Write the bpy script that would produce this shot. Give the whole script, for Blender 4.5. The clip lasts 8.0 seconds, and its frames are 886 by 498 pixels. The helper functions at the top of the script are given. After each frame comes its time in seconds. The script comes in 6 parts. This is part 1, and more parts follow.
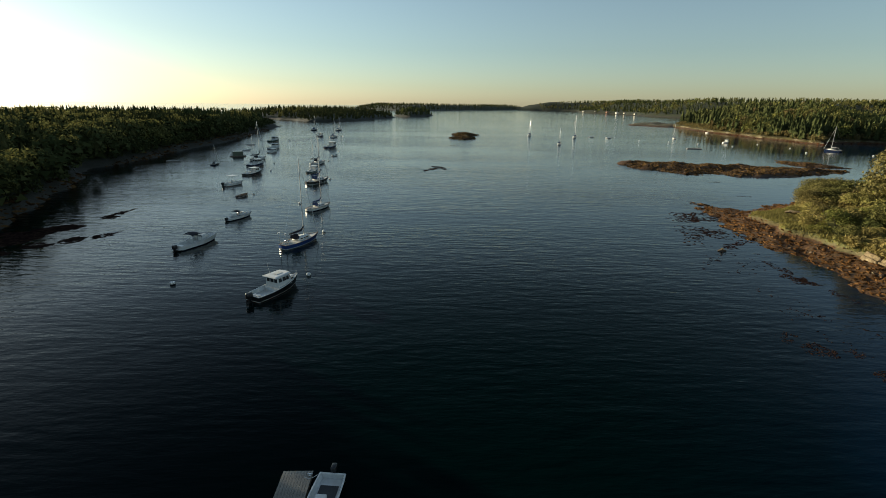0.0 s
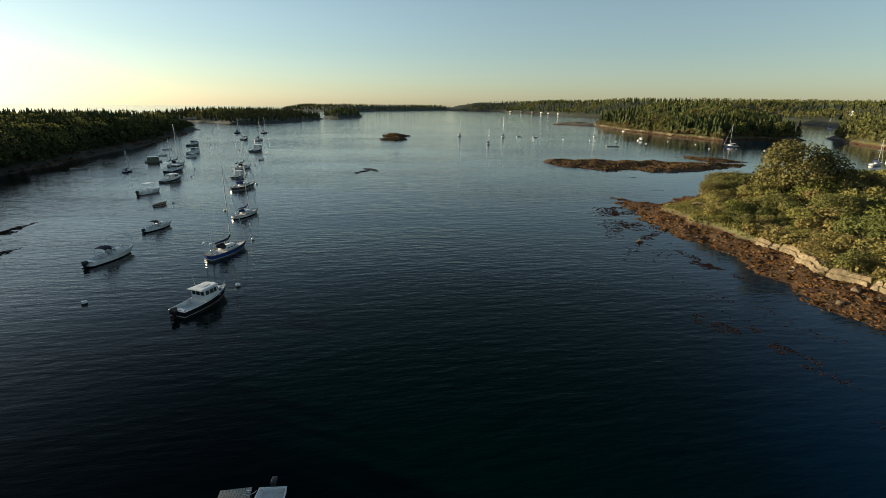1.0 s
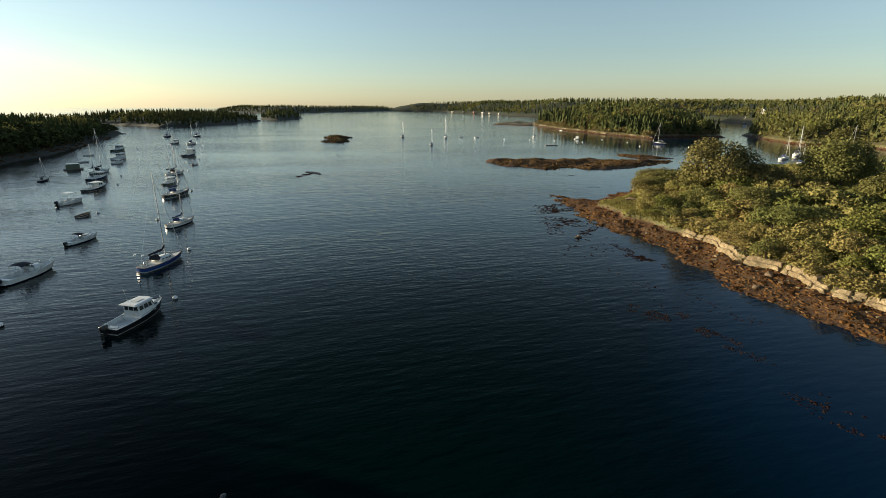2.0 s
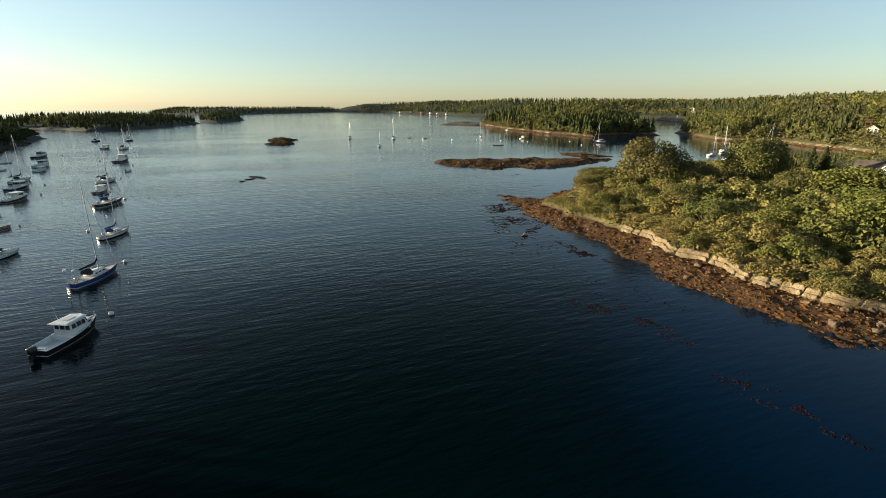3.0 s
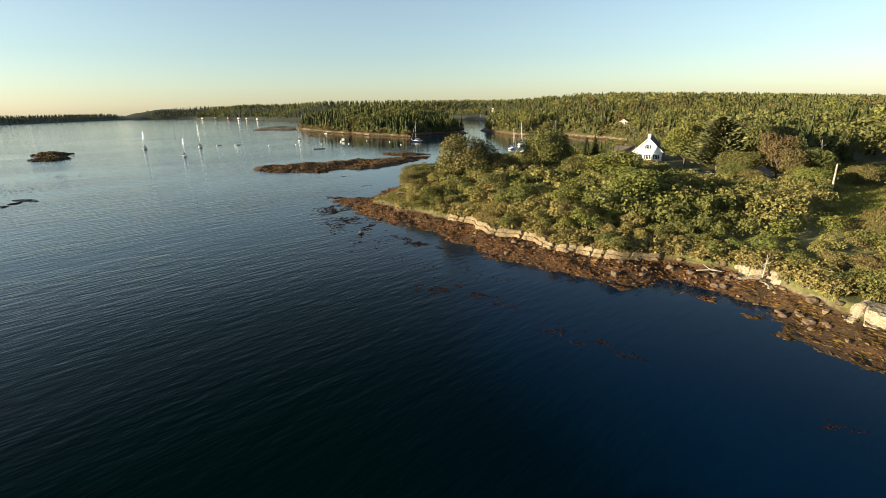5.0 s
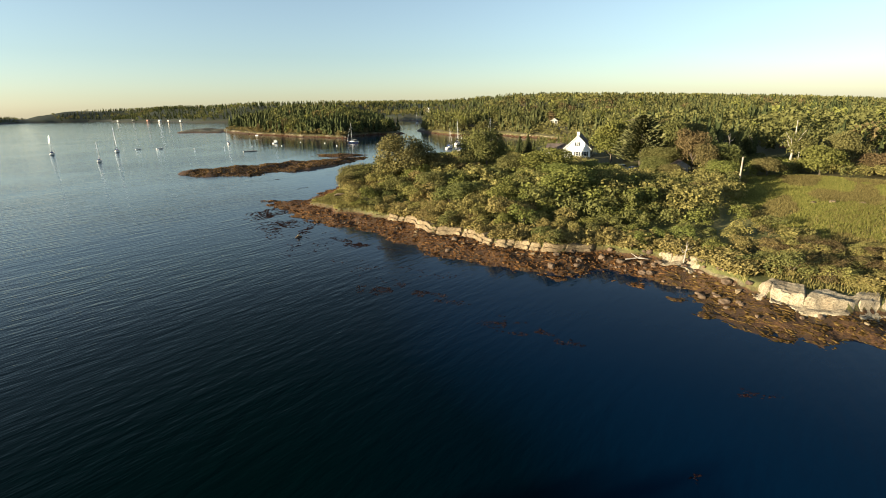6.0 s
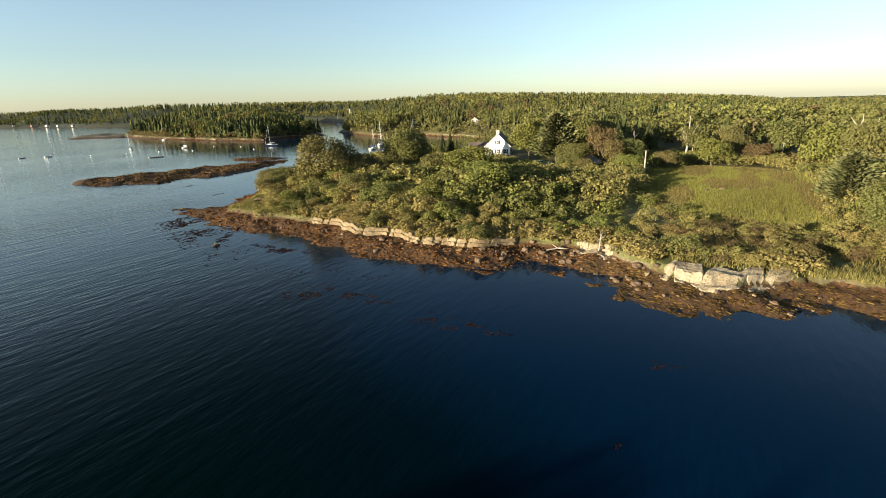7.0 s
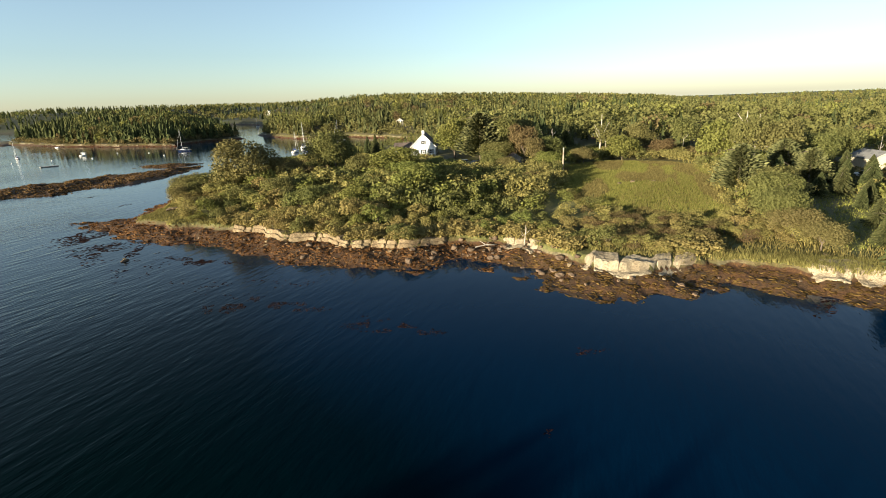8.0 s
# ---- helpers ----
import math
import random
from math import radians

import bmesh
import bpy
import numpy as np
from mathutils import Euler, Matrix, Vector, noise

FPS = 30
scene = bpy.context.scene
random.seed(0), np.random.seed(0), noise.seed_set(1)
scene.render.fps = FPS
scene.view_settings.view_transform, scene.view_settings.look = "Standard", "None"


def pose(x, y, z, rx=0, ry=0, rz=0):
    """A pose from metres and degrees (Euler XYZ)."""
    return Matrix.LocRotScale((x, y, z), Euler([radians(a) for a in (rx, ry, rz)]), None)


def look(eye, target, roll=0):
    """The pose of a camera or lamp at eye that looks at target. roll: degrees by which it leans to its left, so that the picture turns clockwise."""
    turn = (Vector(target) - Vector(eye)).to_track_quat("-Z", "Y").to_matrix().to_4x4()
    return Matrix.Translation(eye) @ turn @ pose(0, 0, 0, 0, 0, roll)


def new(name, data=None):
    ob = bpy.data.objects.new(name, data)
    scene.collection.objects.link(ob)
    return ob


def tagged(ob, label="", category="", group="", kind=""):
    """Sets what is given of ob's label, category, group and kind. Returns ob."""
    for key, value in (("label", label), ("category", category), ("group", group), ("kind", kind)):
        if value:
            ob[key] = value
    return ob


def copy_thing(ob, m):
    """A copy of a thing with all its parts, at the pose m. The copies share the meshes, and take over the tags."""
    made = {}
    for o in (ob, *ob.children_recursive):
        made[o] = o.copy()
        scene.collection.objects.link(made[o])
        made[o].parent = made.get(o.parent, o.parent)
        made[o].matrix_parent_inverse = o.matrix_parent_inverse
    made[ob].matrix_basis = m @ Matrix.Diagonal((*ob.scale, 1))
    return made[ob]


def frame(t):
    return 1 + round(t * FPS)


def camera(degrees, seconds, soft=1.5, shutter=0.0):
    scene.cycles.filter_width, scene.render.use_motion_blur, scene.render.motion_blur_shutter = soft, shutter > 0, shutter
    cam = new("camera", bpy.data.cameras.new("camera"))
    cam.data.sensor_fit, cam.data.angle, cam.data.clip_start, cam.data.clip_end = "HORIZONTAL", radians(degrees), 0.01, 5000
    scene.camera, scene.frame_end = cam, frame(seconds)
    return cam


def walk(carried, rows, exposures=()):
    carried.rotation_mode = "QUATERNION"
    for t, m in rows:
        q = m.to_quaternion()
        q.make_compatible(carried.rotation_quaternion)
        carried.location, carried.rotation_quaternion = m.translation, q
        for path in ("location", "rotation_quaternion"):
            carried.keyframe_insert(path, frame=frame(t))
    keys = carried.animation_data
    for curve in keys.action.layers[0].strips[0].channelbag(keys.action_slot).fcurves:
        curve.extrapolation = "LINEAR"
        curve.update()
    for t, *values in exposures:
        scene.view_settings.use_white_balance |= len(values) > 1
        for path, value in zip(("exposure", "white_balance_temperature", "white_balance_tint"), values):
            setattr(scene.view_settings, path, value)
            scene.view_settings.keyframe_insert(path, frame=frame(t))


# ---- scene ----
cam = camera(86.0, 8.0, soft=0.9)
PATH = [
    (0, (-0.000, 0.000, 23.014), (-0.000, 9.563, 20.090), 0.80),
    (0.5, (0.120, -0.381, 23.184), (0.827, 9.160, 20.274), 0.70),
    (1, (0.172, -0.512, 23.330), (1.507, 8.965, 20.432), 0.58),
    (1.5, (0.174, -0.593, 23.424), (2.067, 8.791, 20.536), 0.45),
    (3, (0.474, -1.838, 24.177), (3.841, 7.129, 21.302), -0.03),
    (3.5, (0.221, -1.760, 24.200), (4.145, 6.980, 21.333), -0.16),
    (3.9, (-0.151, -1.986, 24.132), (4.298, 6.501, 21.271), -0.34),
    (4, (-0.244, -2.042, 24.114), (4.331, 6.378, 21.255), -0.39),
    (4.1, (-0.421, -2.207, 24.078), (4.868, 5.784, 21.220), -0.46),
    (4.2, (-0.599, -2.371, 24.042), (4.809, 5.541, 21.186), -0.53),
    (4.5, (-1.132, -2.863, 23.934), (4.605, 4.815, 21.081), -0.75),
    (6, (-1.809, -3.504, 23.660), (5.393, 2.812, 20.789), -1.32),
    (6.5, (-1.850, -3.671, 23.485), (5.794, 2.095, 20.601), -1.56),
    (7, (-1.913, -3.883, 23.468), (6.168, 1.244, 20.569), -1.83),
    (7.5, (-1.867, -4.064, 23.483), (6.576, 0.431, 20.564), -2.10),
    (8, (-1.811, -4.237, 23.521), (6.929, -0.369, 20.580), -2.37),
]
walk(cam, [(t, look(eye, target, roll)) for t, eye, target, roll in PATH],
     exposures=[(0, 1.2, 6350, 1), (1.5, 1.4, 6400, 3), (3.5, 1.66, 6450, 5), (4.5, 1.78, 6450, 6), (6.5, 1.86, 6280, 6), (8, 1.88, 6150, 6)])

# ---- world, sun ----
SUN_AZIMUTH = 61.0     # degrees to the left of +y
SUN_HEIGHT = 8.2
world = bpy.data.worlds.new("world")
scene.world = world
world.use_nodes = True
wn = world.node_tree
wn.nodes.clear()
sky = wn.nodes.new("ShaderNodeTexSky")
sky.sky_type = "NISHITA"
sky.sun_disc = False
sky.sun_elevation = radians(SUN_HEIGHT)
sky.sun_rotation = radians(-SUN_AZIMUTH)
sky.air_density = 1.0
sky.dust_density = 0.45
sky.ozone_density = 2.5
wback = wn.nodes.new("ShaderNodeBackground")
wback.inputs["Strength"].default_value = 0.072
wout = wn.nodes.new("ShaderNodeOutputWorld")
haze = wn.nodes.new("ShaderNodeHueSaturation")
haze.inputs["Saturation"].default_value = 0.72
wn.links.new(sky.outputs[0], haze.inputs["Color"])
wn.links.new(haze.outputs[0], wback.inputs["Color"])
wn.links.new(wback.outputs[0], wout.inputs["Surface"])

sun_data = bpy.data.lights.new("sun", "SUN")
sun_data.energy = 5.0
sun_data.angle = radians(0.6)
sun_data.color = (1.0, 0.83, 0.60)
sun = new("sun", sun_data)
sun_way = Vector((-math.sin(radians(SUN_AZIMUTH)) * math.cos(radians(SUN_HEIGHT)),
                  math.cos(radians(SUN_AZIMUTH)) * math.cos(radians(SUN_HEIGHT)),
                  math.sin(radians(SUN_HEIGHT))))
sun.matrix_world = look(sun_way * 500, (0, 0, 0))

# ---- materials ----
def nodes_of(name):
    m = bpy.data.materials.new(name)
    m.use_nodes = True
    nt = m.node_tree
    return m, nt, nt.nodes["Principled BSDF"]


def ramp(nt, fac, stops):
    r = nt.nodes.new("ShaderNodeValToRGB")
    e = r.color_ramp.elements
    while len(e) < len(stops):
        e.new(0.5)
    for k, (p, c) in enumerate(stops):
        e[k].position = p
        e[k].color = (*c, 1)
    nt.links.new(fac, r.inputs[0])
    return r.outputs[0]


def tex(nt, scale, detail=5.0, rough=0.6, stretch=(1, 1, 1), space="Object"):
    co = nt.nodes.new("ShaderNodeTexCoord")
    mp = nt.nodes.new("ShaderNodeMapping")
    mp.inputs["Scale"].default_value = stretch
    n = nt.nodes.new("ShaderNodeTexNoise")
    n.inputs["Scale"].default_value = scale
    n.inputs["Detail"].default_value = detail
    n.inputs["Roughness"].default_value = rough
    nt.links.new(co.outputs[space], mp.inputs[0])
    nt.links.new(mp.outputs[0], n.inputs["Vector"])
    return n.outputs["Fac"]


def mixc(nt, fac, a, b, mode="MIX"):
    m = nt.nodes.new("ShaderNodeMix")
    m.data_type = "RGBA"
    m.blend_type = mode
    for sock, v in ((m.inputs[0], fac), (m.inputs[6], a), (m.inputs[7], b)):
        if isinstance(v, (int, float)):
            sock.default_value = v
        elif isinstance(v, tuple):
            sock.default_value = (*v, 1)
        else:
            nt.links.new(v, sock)
    return m.outputs[2]


def bump(nt, bsdf, height, strength, distance):
    b = nt.nodes.new("ShaderNodeBump")
    b.inputs["Strength"].default_value = strength
    b.inputs["Distance"].default_value = distance
    nt.links.new(height, b.inputs["Height"])
    nt.links.new(b.outputs[0], bsdf.inputs["Normal"])


def surface(name, dark, light, scale, rough=0.6, relief=0.3, depth=0.01, metal=0.0, stretch=(1, 1, 1), stain=None, spec=0.5, coat=0.0):
    """A plain surface with grain at one scale and stains at a wider one."""
    m, nt, b = nodes_of(name)
    fine = tex(nt, scale, 6, 0.65, stretch)
    c = ramp(nt, fine, [(0.3, dark), (0.7, light)])
    wide = tex(nt, scale * 0.13, 3, 0.5)
    c = mixc(nt, ramp(nt, wide, [(0.45, (0, 0, 0)), (0.75, (1, 1, 1))]), c, stain or tuple(v * 0.7 for v in dark))
    nt.links.new(c, b.inputs["Base Color"])
    b.inputs["Roughness"].default_value = rough
    b.inputs["Metallic"].default_value = metal
    b.inputs["Specular IOR Level"].default_value = spec
    b.inputs["Coat Weight"].default_value = coat
    if relief:
        bump(nt, b, fine, relief, depth)
    return m


def foliage(name, dark, mid, light, rough=0.6, translucent=0.22):
    """Leaves: each leaf or clump has its own shade, each plant its own tint."""
    m, nt, b = nodes_of(name)
    g = nt.nodes.new("ShaderNodeNewGeometry")
    o = nt.nodes.new("ShaderNodeObjectInfo")
    c = ramp(nt, g.outputs["Random Per Island"], [(0.0, dark), (0.5, mid), (1.0, light)])
    hsv = nt.nodes.new("ShaderNodeHueSaturation")
    mr = nt.nodes.new("ShaderNodeMapRange")
    mr.inputs["To Min"].default_value = 0.478
    mr.inputs["To Max"].default_value = 0.515
    nt.links.new(o.outputs["Random"], mr.inputs["Value"])
    nt.links.new(mr.outputs[0], hsv.inputs["Hue"])
    patch = tex(nt, 0.05, 2, 0.5)
    mv = nt.nodes.new("ShaderNodeMapRange")
    mv.inputs["To Min"].default_value = 0.65
    mv.inputs["To Max"].default_value = 1.35
    nt.links.new(patch, mv.inputs["Value"])
    nt.links.new(mv.outputs[0], hsv.inputs["Value"])
    nt.links.new(c, hsv.inputs["Color"])
    nt.links.new(hsv.outputs[0], b.inputs["Base Color"])
    b.inputs["Roughness"].default_value = rough
    b.inputs["Specular IOR Level"].default_value = 0.0
    if translucent:
        tr = nt.nodes.new("ShaderNodeBsdfTranslucent")
        nt.links.new(hsv.outputs[0], tr.inputs["Color"])
        mx = nt.nodes.new("ShaderNodeMixShader")
        mx.inputs[0].default_value = translucent
        nt.links.new(b.outputs[0], mx.inputs[1])
        nt.links.new(tr.outputs[0], mx.inputs[2])
        nt.links.new(mx.outputs[0], nt.nodes["Material Output"].inputs["Surface"])
    return m


def land_material():
    """Shore and ground: weed-covered rock at the tide line, bare granite above it, then turf."""
    m, nt, b = nodes_of("land")
    g = nt.nodes.new("ShaderNodeNewGeometry")
    xyz = nt.nodes.new("ShaderNodeSeparateXYZ")
    nt.links.new(g.outputs["Position"], xyz.inputs[0])
    fine = tex(nt, 2.2, 8, 0.7)
    mid = tex(nt, 0.45, 5, 0.6)
    wide = tex(nt, 0.06, 3, 0.5)
    weed = ramp(nt, fine, [(0.28, (0.012, 0.006, 0.003)), (0.48, (0.055, 0.026, 0.010)), (0.66, (0.13, 0.066, 0.020)), (0.8, (0.20, 0.12, 0.04))])
    weed = mixc(nt, ramp(nt, mid, [(0.45, (0, 0, 0)), (0.7, (1, 1, 1))]), weed, (0.045, 0.03, 0.014))
    rock = ramp(nt, fine, [(0.25, (0.08, 0.06, 0.042)), (0.5, (0.22, 0.18, 0.125)), (0.75, (0.38, 0.325, 0.24))])
    turf = ramp(nt, fine, [(0.3, (0.060, 0.066, 0.020)), (0.55, (0.125, 0.130, 0.036)), (0.75, (0.20, 0.190, 0.062))])
    turf = mixc(nt, ramp(nt, wide, [(0.4, (0, 0, 0)), (0.65, (1, 1, 1))]), turf, (0.10, 0.085, 0.034))

    def level(lo, hi):
        add = nt.nodes.new("ShaderNodeMath")
        add.operation = "MULTIPLY_ADD"
        add.inputs[1].default_value = 1.1
        nt.links.new(mid, add.inputs[0])
        nt.links.new(xyz.outputs["Z"], add.inputs[2])
        mr = nt.nodes.new("ShaderNodeMapRange")
        mr.inputs["From Min"].default_value = lo + 0.55
        mr.inputs["From Max"].default_value = hi + 0.55
        nt.links.new(add.outputs[0], mr.inputs["Value"])
        return mr.outputs[0]
    bare = ramp(nt, tex(nt, 0.16, 4, 0.6), [(0.46, (0.0, 0.0, 0.0)), (0.66, (0.45, 0.45, 0.45))])
    cove = nt.nodes.new("ShaderNodeMapRange")
    cove.inputs["From Min"].default_value = 140
    cove.inputs["From Max"].default_value = 200
    nt.links.new(xyz.outputs["X"], cove.inputs["Value"])
    pale = ramp(nt, fine, [(0.25, (0.12, 0.09, 0.06)), (0.6, (0.44, 0.37, 0.26))])
    soil = mixc(nt, 0.55, weed, turf)
    near = mixc(nt, level(1.3, 1.42), weed, mixc(nt, bare, soil, rock))
    near = mixc(nt, level(1.66, 1.84), near, turf)
    far = mixc(nt, level(0.95, 1.15), weed, mixc(nt, ramp(nt, tex(nt, 0.09, 4, 0.65), [(0.50, (0, 0, 0)), (0.64, (0.8, 0.8, 0.8))]), soil, pale))
    far = mixc(nt, level(2.0, 2.25), far, mixc(nt, fine, (0.030, 0.026, 0.012), (0.075, 0.068, 0.028)))
    c = mixc(nt, cove.outputs[0], near, far)
    # West bank and far shores: a darker rock and ground colour, by position.
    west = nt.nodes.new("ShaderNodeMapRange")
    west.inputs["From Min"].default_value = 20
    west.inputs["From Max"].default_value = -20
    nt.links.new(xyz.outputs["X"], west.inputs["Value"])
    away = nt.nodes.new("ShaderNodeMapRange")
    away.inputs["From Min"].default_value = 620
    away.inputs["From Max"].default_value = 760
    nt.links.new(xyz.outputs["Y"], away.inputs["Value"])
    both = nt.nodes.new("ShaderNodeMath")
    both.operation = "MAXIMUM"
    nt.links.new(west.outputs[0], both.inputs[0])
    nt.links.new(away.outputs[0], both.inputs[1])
    dark_shore = ramp(nt, fine, [(0.3, (0.012, 0.012, 0.008)), (0.55, (0.032, 0.030, 0.020)), (0.75, (0.085, 0.075, 0.055))])
    dark_shore = mixc(nt, level(1.9, 2.3), dark_shore, mixc(nt, fine, (0.014, 0.018, 0.008), (0.040, 0.044, 0.018)))
    c = mixc(nt, both.outputs[0], c, dark_shore)
    nt.links.new(c, b.inputs["Base Color"])
    b.inputs["Roughness"].default_value = 0.75
    b.inputs["Specular IOR Level"].default_value = 0.3
    bump(nt, b, fine, 0.9, 0.18)
    return m


def water_material():
    """Calm harbour water: black-green to the west, bluer towards the eastern shore."""
    m, nt, b = nodes_of("water")
    co = nt.nodes.new("ShaderNodeTexCoord")
    xyz = nt.nodes.new("ShaderNodeSeparateXYZ")
    nt.links.new(co.outputs["Object"], xyz.inputs[0])

    def math2(op, a, v, w=None):
        q = nt.nodes.new("ShaderNodeMath")
        q.operation = op
        for k, val in enumerate((a, v, w)):
            if val is None:
                continue
            if isinstance(val, (int, float)):
                q.inputs[k].default_value = val
            else:
                nt.links.new(val, q.inputs[k])
        return q.outputs[0]

    def mapped(v, lo, hi, to0=0.0, to1=1.0):
        r = nt.nodes.new("ShaderNodeMapRange")
        r.interpolation_type = "SMOOTHSTEP"
        for k, val in (("From Min", lo), ("From Max", hi), ("To Min", to0), ("To Max", to1)):
            r.inputs[k].default_value = val
        nt.links.new(v, r.inputs["Value"])
        return r.outputs[0]
    # metres towards the eastern shore, less with y, with a wandering edge
    shelf = math2("MULTIPLY_ADD", xyz.outputs["Y"], -0.45, xyz.outputs["X"])
    shelf = math2("MULTIPLY_ADD", tex(nt, 0.03, 3, 0.5), 14.0, shelf)
    # A ramp by position only: darker colour in the west, bluer eastward.
    depth = mapped(shelf, 4.0, 42.0)
    c = ramp(nt, depth, [(0.0, (0.0001, 0.0040, 0.0043)), (0.45, (0.0001, 0.0044, 0.0078)), (1.0, (0.0006, 0.0105, 0.0290))])
    nt.links.new(c, b.inputs["Base Color"])
    b.inputs["IOR"].default_value = 1.333
    lw = nt.nodes.new("ShaderNodeLayerWeight")
    lw.inputs["Blend"].default_value = 0.5
    gloss = ramp(nt, lw.outputs["Facing"], [(0.35, (0.02, 0.02, 0.02)), (0.5, (0.05, 0.05, 0.05)), (0.64, (0.12, 0.12, 0.12)), (0.82, (0.45, 0.45, 0.45)), (0.95, (0.9, 0.9, 0.9))])
    nt.links.new(gloss, b.inputs["Specular IOR Level"])
    b.inputs["Roughness"].default_value = 0.06
    mp = nt.nodes.new("ShaderNodeMapping")
    mp.inputs["Rotation"].default_value = (0, 0, radians(-14))
    mp.inputs["Scale"].default_value = (0.30, 1.0, 1.0)
    nt.links.new(co.outputs["Object"], mp.inputs[0])

    def n(scale, detail, rough):
        x = nt.nodes.new("ShaderNodeTexNoise")
        x.inputs["Scale"].default_value = scale
        x.inputs["Detail"].default_value = detail
        x.inputs["Roughness"].default_value = rough
        nt.links.new(mp.outputs[0], x.inputs["Vector"])
        return x.outputs["Fac"]
    # breezy lanes and slicks; the lee of the shore lies smooth
    calm = mapped(tex(nt, 0.014, 4, 0.6, (0.6, 1.6, 1)), 0.36, 0.62, 0.5, 1.0)
    calm = math2("MULTIPLY", calm, mapped(shelf, 10.0, 46.0, 1.0, 0.35))
    calm = math2("MULTIPLY", calm, mapped(xyz.outputs["X"], -75.0, -12.0, 1.35, 1.0))
    waves = math2("MULTIPLY_ADD", n(0.42, 2, 0.5), 0.8, n(1.05, 3, 0.55))
    bump(nt, b, math2("MULTIPLY", waves, calm), 0.9, 0.14)
    return m


M_LAND = land_material()
M_WATER = water_material()
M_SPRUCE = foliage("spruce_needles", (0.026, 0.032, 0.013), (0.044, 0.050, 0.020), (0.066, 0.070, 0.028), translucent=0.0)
M_LEAF = foliage("broad_leaves", (0.094, 0.096, 0.032), (0.122, 0.123, 0.041), (0.152, 0.150, 0.052))
M_SHRUB = foliage("shrub_leaves", (0.160, 0.140, 0.047), (0.205, 0.176, 0.060), (0.250, 0.212, 0.076))
M_OLIVE = foliage("olive_leaves", (0.104, 0.093, 0.035), (0.140, 0.123, 0.047), (0.178, 0.155, 0.062))
M_YELLOW = foliage("yellow_green_leaves", (0.112, 0.120, 0.032), (0.144, 0.150, 0.041), (0.178, 0.181, 0.052))
M_RUST = foliage("rusty_leaves", (0.086, 0.066, 0.030), (0.118, 0.092, 0.040), (0.155, 0.122, 0.054))
M_GRASS = foliage("salt_grass", (0.10, 0.088, 0.030), (0.165, 0.142, 0.048), (0.24, 0.205, 0.076))
M_MEADOW = foliage("meadow_blades", (0.12, 0.128, 0.030), (0.19, 0.192, 0.048), (0.26, 0.245, 0.072))
M_WEED = foliage("rockweed", (0.020, 0.009, 0.004), (0.060, 0.028, 0.012), (0.125, 0.062, 0.026), rough=0.4, translucent=0.0)
M_GOLDWEED = foliage("golden_rockweed", (0.018, 0.010, 0.004), (0.056, 0.031, 0.011), (0.112, 0.066, 0.024), rough=0.4, translucent=0.0)
M_BARWEED = foliage("olive_rockweed", (0.016, 0.010, 0.005), (0.050, 0.031, 0.013), (0.108, 0.068, 0.028), rough=0.4, translucent=0.0)
M_DEEPWEED = foliage("reddish_weed", (0.008, 0.005, 0.005), (0.018, 0.010, 0.009), (0.042, 0.024, 0.018), rough=0.35, translucent=0.0)
M_PINE = foliage("pine_needles", (0.055, 0.062, 0.026), (0.095, 0.102, 0.042), (0.140, 0.142, 0.060), translucent=0.0)
M_BARK = surface("bark", (0.06, 0.045, 0.032), (0.16, 0.125, 0.09), 9, 0.85, 0.6, 0.02, stretch=(1, 1, 0.25))
M_BIRCH = surface("pale_bark", (0.22, 0.19, 0.15), (0.44, 0.39, 0.32), 6, 0.8, 0.3, 0.01, stretch=(1, 1, 0.4))


def bedrock(name, dark, light, stain):
    """Ledge rock: mottled face, thin dark bedding cracks that run along the shore, lichen and tide stains."""
    m, nt, b = nodes_of(name)
    fine = tex(nt, 2.0, 7, 0.65)
    c = ramp(nt, fine, [(0.3, dark), (0.68, light)])
    c = mixc(nt, ramp(nt, tex(nt, 0.4, 4, 0.6), [(0.42, (0, 0, 0)), (0.72, (1, 1, 1))]), c, stain)
    co = nt.nodes.new("ShaderNodeTexCoord")
    mp = nt.nodes.new("ShaderNodeMapping")
    mp.inputs["Scale"].default_value = (1.5, 0.45, 1.5)
    mp.inputs["Rotation"].default_value = (0, 0, radians(8))
    vo = nt.nodes.new("ShaderNodeTexVoronoi")
    vo.feature = "DISTANCE_TO_EDGE"
    nt.links.new(co.outputs["Object"], mp.inputs[0])
    nt.links.new(mp.outputs[0], vo.inputs["Vector"])
    seam = ramp(nt, vo.outputs["Distance"], [(0.0, (1, 1, 1)), (0.09, (0, 0, 0))])
    c = mixc(nt, seam, c, tuple(v * 0.3 for v in dark))
    nt.links.new(c, b.inputs["Base Color"])
    b.inputs["Roughness"].default_value = 0.9
    b.inputs["Specular IOR Level"].default_value = 0.25
    bump(nt, b, fine, 0.8, 0.06)
    return m


